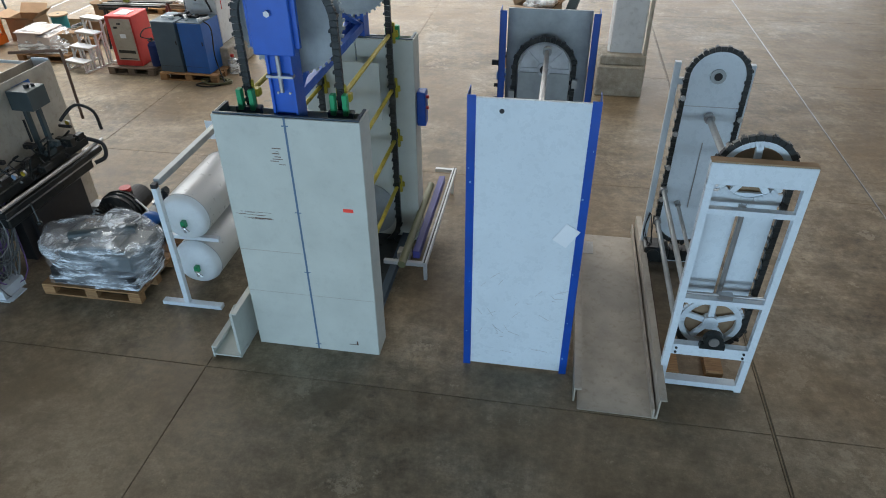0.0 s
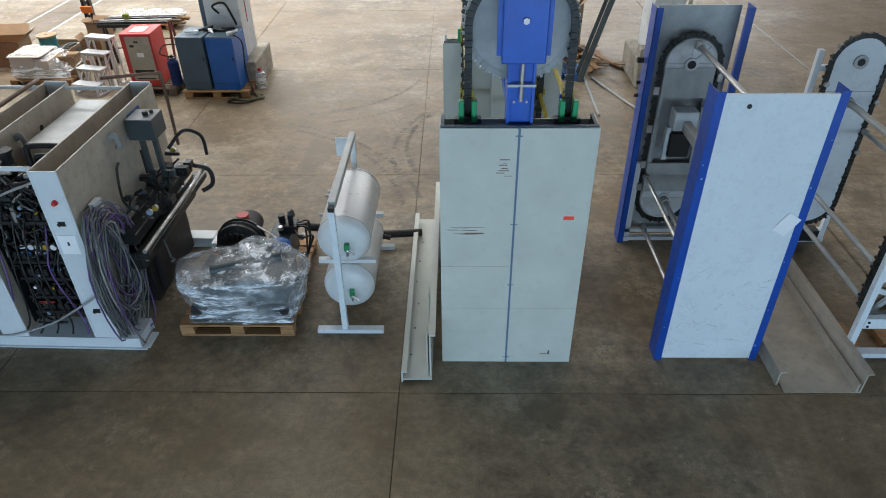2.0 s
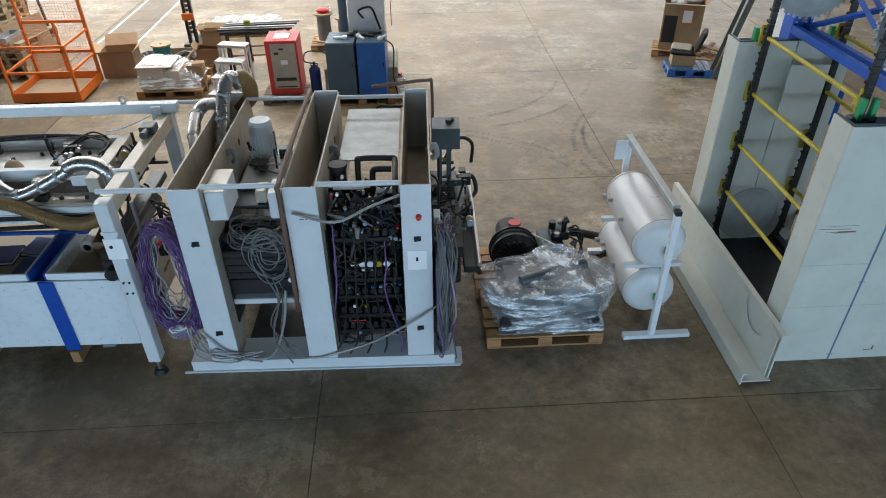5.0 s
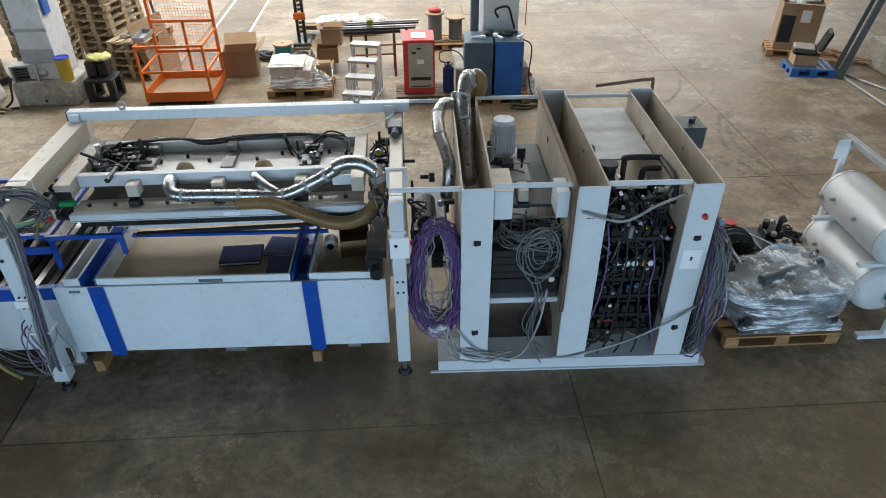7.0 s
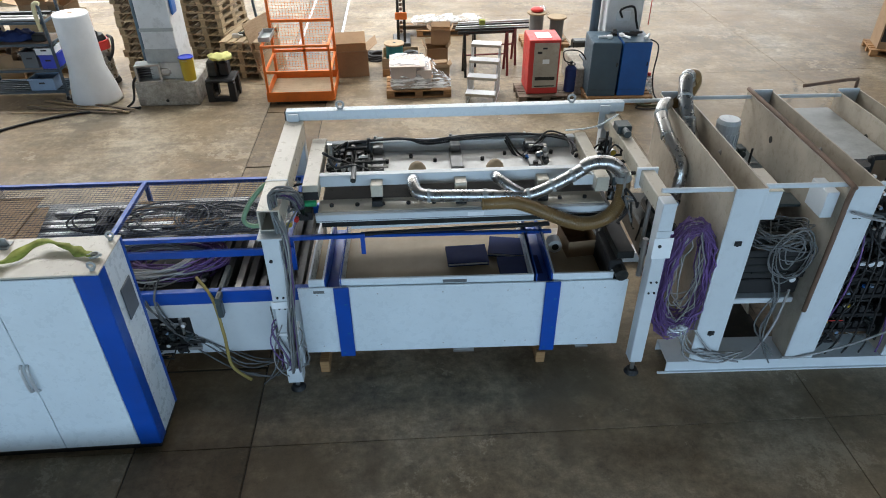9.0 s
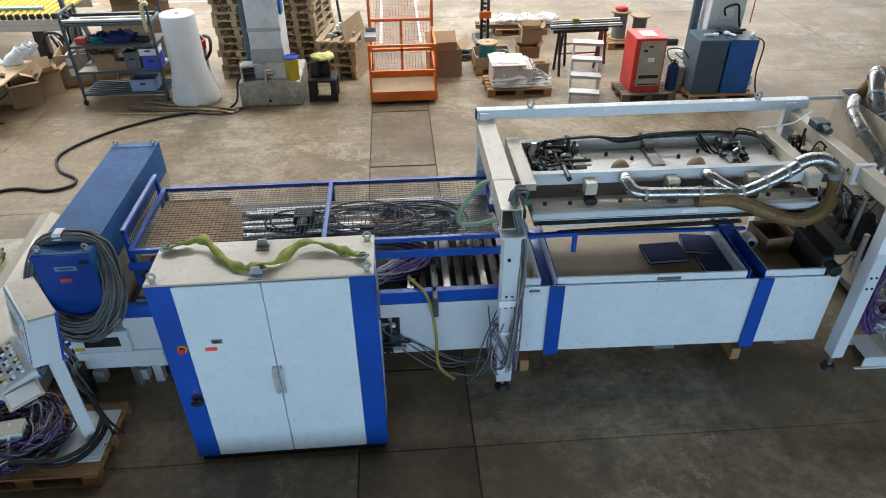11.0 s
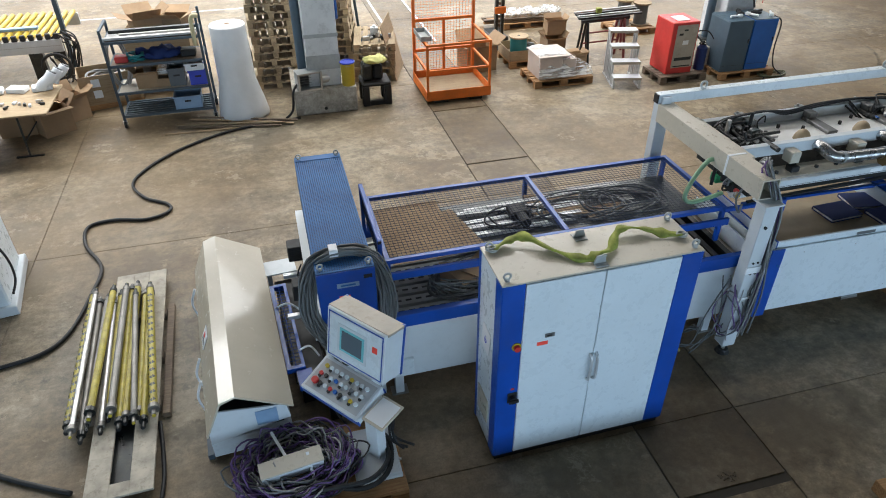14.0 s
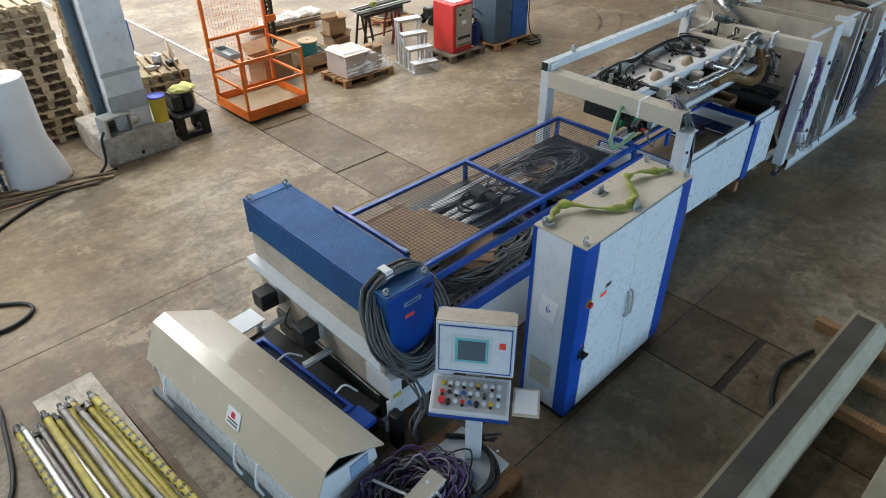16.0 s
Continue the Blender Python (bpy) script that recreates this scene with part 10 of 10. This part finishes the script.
IVORY = paint("cream_paint", (0.36, 0.32, 0.22), 0.6, var=0.12, dirt=0.25)
BEAMTOP = paint("dull_dark_steel", (0.085, 0.072, 0.058), 0.75, var=0.2, dirt=0.3)


def long_beams():
    t = thing("long_steel_beam", -14.3, 2.965, 0, "long grey steel channel with cream sides lying on timber", "steel beam", rz=-0.9)
    part("channel", S().prism([(0, 0.122), (0, 0.41), (-0.215, 0.41), (-0.25, 0.395), (-0.335, 0.30), (-0.35, 0.122)], "x", -2.6, 2.5), IVORY, t, "cream painted channel")
    part("top_strip", S().box(-2.6, 2.43, -0.213, -0.032, 0.4105, 0.416), BEAMTOP, t, "dark grey top strip")
    hole = S()
    for x, y in ((-0.6, -0.06), (-0.2, -0.1), (0.9, -0.05), (2.0, -0.12), (2.46, -0.04)):
        hole.cyl((x, y, 0.4162), (x, y, 0.4168), 0.008, seg=8)
    part("screw", hole, BLACK, t)
    for x in (-11.80, -12.32, -12.88):
        b = thing("timber_bearer", x, 2.6, 0, "pale squared timber bearer under steel beams", "timber", rz=-2, group="timber bearers")
        part("bearer", S().box(-0.05, 0.05, -0.75, 0.62 if x > -12 else 0.1, 0, 0.12, 0.005), WOOD, b)
    u = thing("long_steel_beam", -14.2, 1.95, 0, "second pale steel channel lying beside the first", "steel beam")
    part("channel", S().box(-2.2, 1.25, -0.15, 0.17, 0.0, 0.30, 0.012), IVORY, u)
    h = thing("short_hose", -12.35, 3.05, 0, "short black hose end lying on the floor", "hose")
    part("hose", S().tube([(-0.95, -0.06, 0.025), (-0.80, 0.03, 0.025), (-0.45, 0.13, 0.025), (-0.24, 0.13, 0.025), (0.14, 0.02, 0.025)], 0.022, 8, 6), BLACK, h)

    for x, y in ((-12.90, 3.63), (-12.92, 3.37)):
        d = thing("concrete_crumbs", x, y, 0, "patch of broken concrete crumbs on the floor", "rubble", kind="stuff")
        q = S()
        for k in range(26):
            a, r_ = rng.uniform(0, 6.28), rng.uniform(0.003, 0.008)
            q.box(-r_, r_, -r_ * 0.8, r_ * 0.8, 0, r_ * 1.2, 0, pose(rng.gauss(0, 0.055), rng.gauss(0, 0.035), 0.001, rng.uniform(-20, 20), 0, math.degrees(a)))
        part("crumb", q, FLOOR_OLD, d)
    e = thing("black_hose", -17.45, 4.6, 0, "black hose with a steel coupling lying on the floor", "hose")
    part("hose", S().tube([(-0.1, 0.9, 0.02), (-0.06, 0.64, 0.02), (-0.02, 0.26, 0.02), (-0.02, -0.08, 0.02), (0.09, -0.36, 0.02), (0.3, -0.6, 0.02)], 0.019, 8, 6), BLACK, e)
    part("coupling", S().cyl((-0.02, -0.03, 0.022), (-0.015, -0.13, 0.022), 0.024, seg=12), STEEL, e)


long_beams()
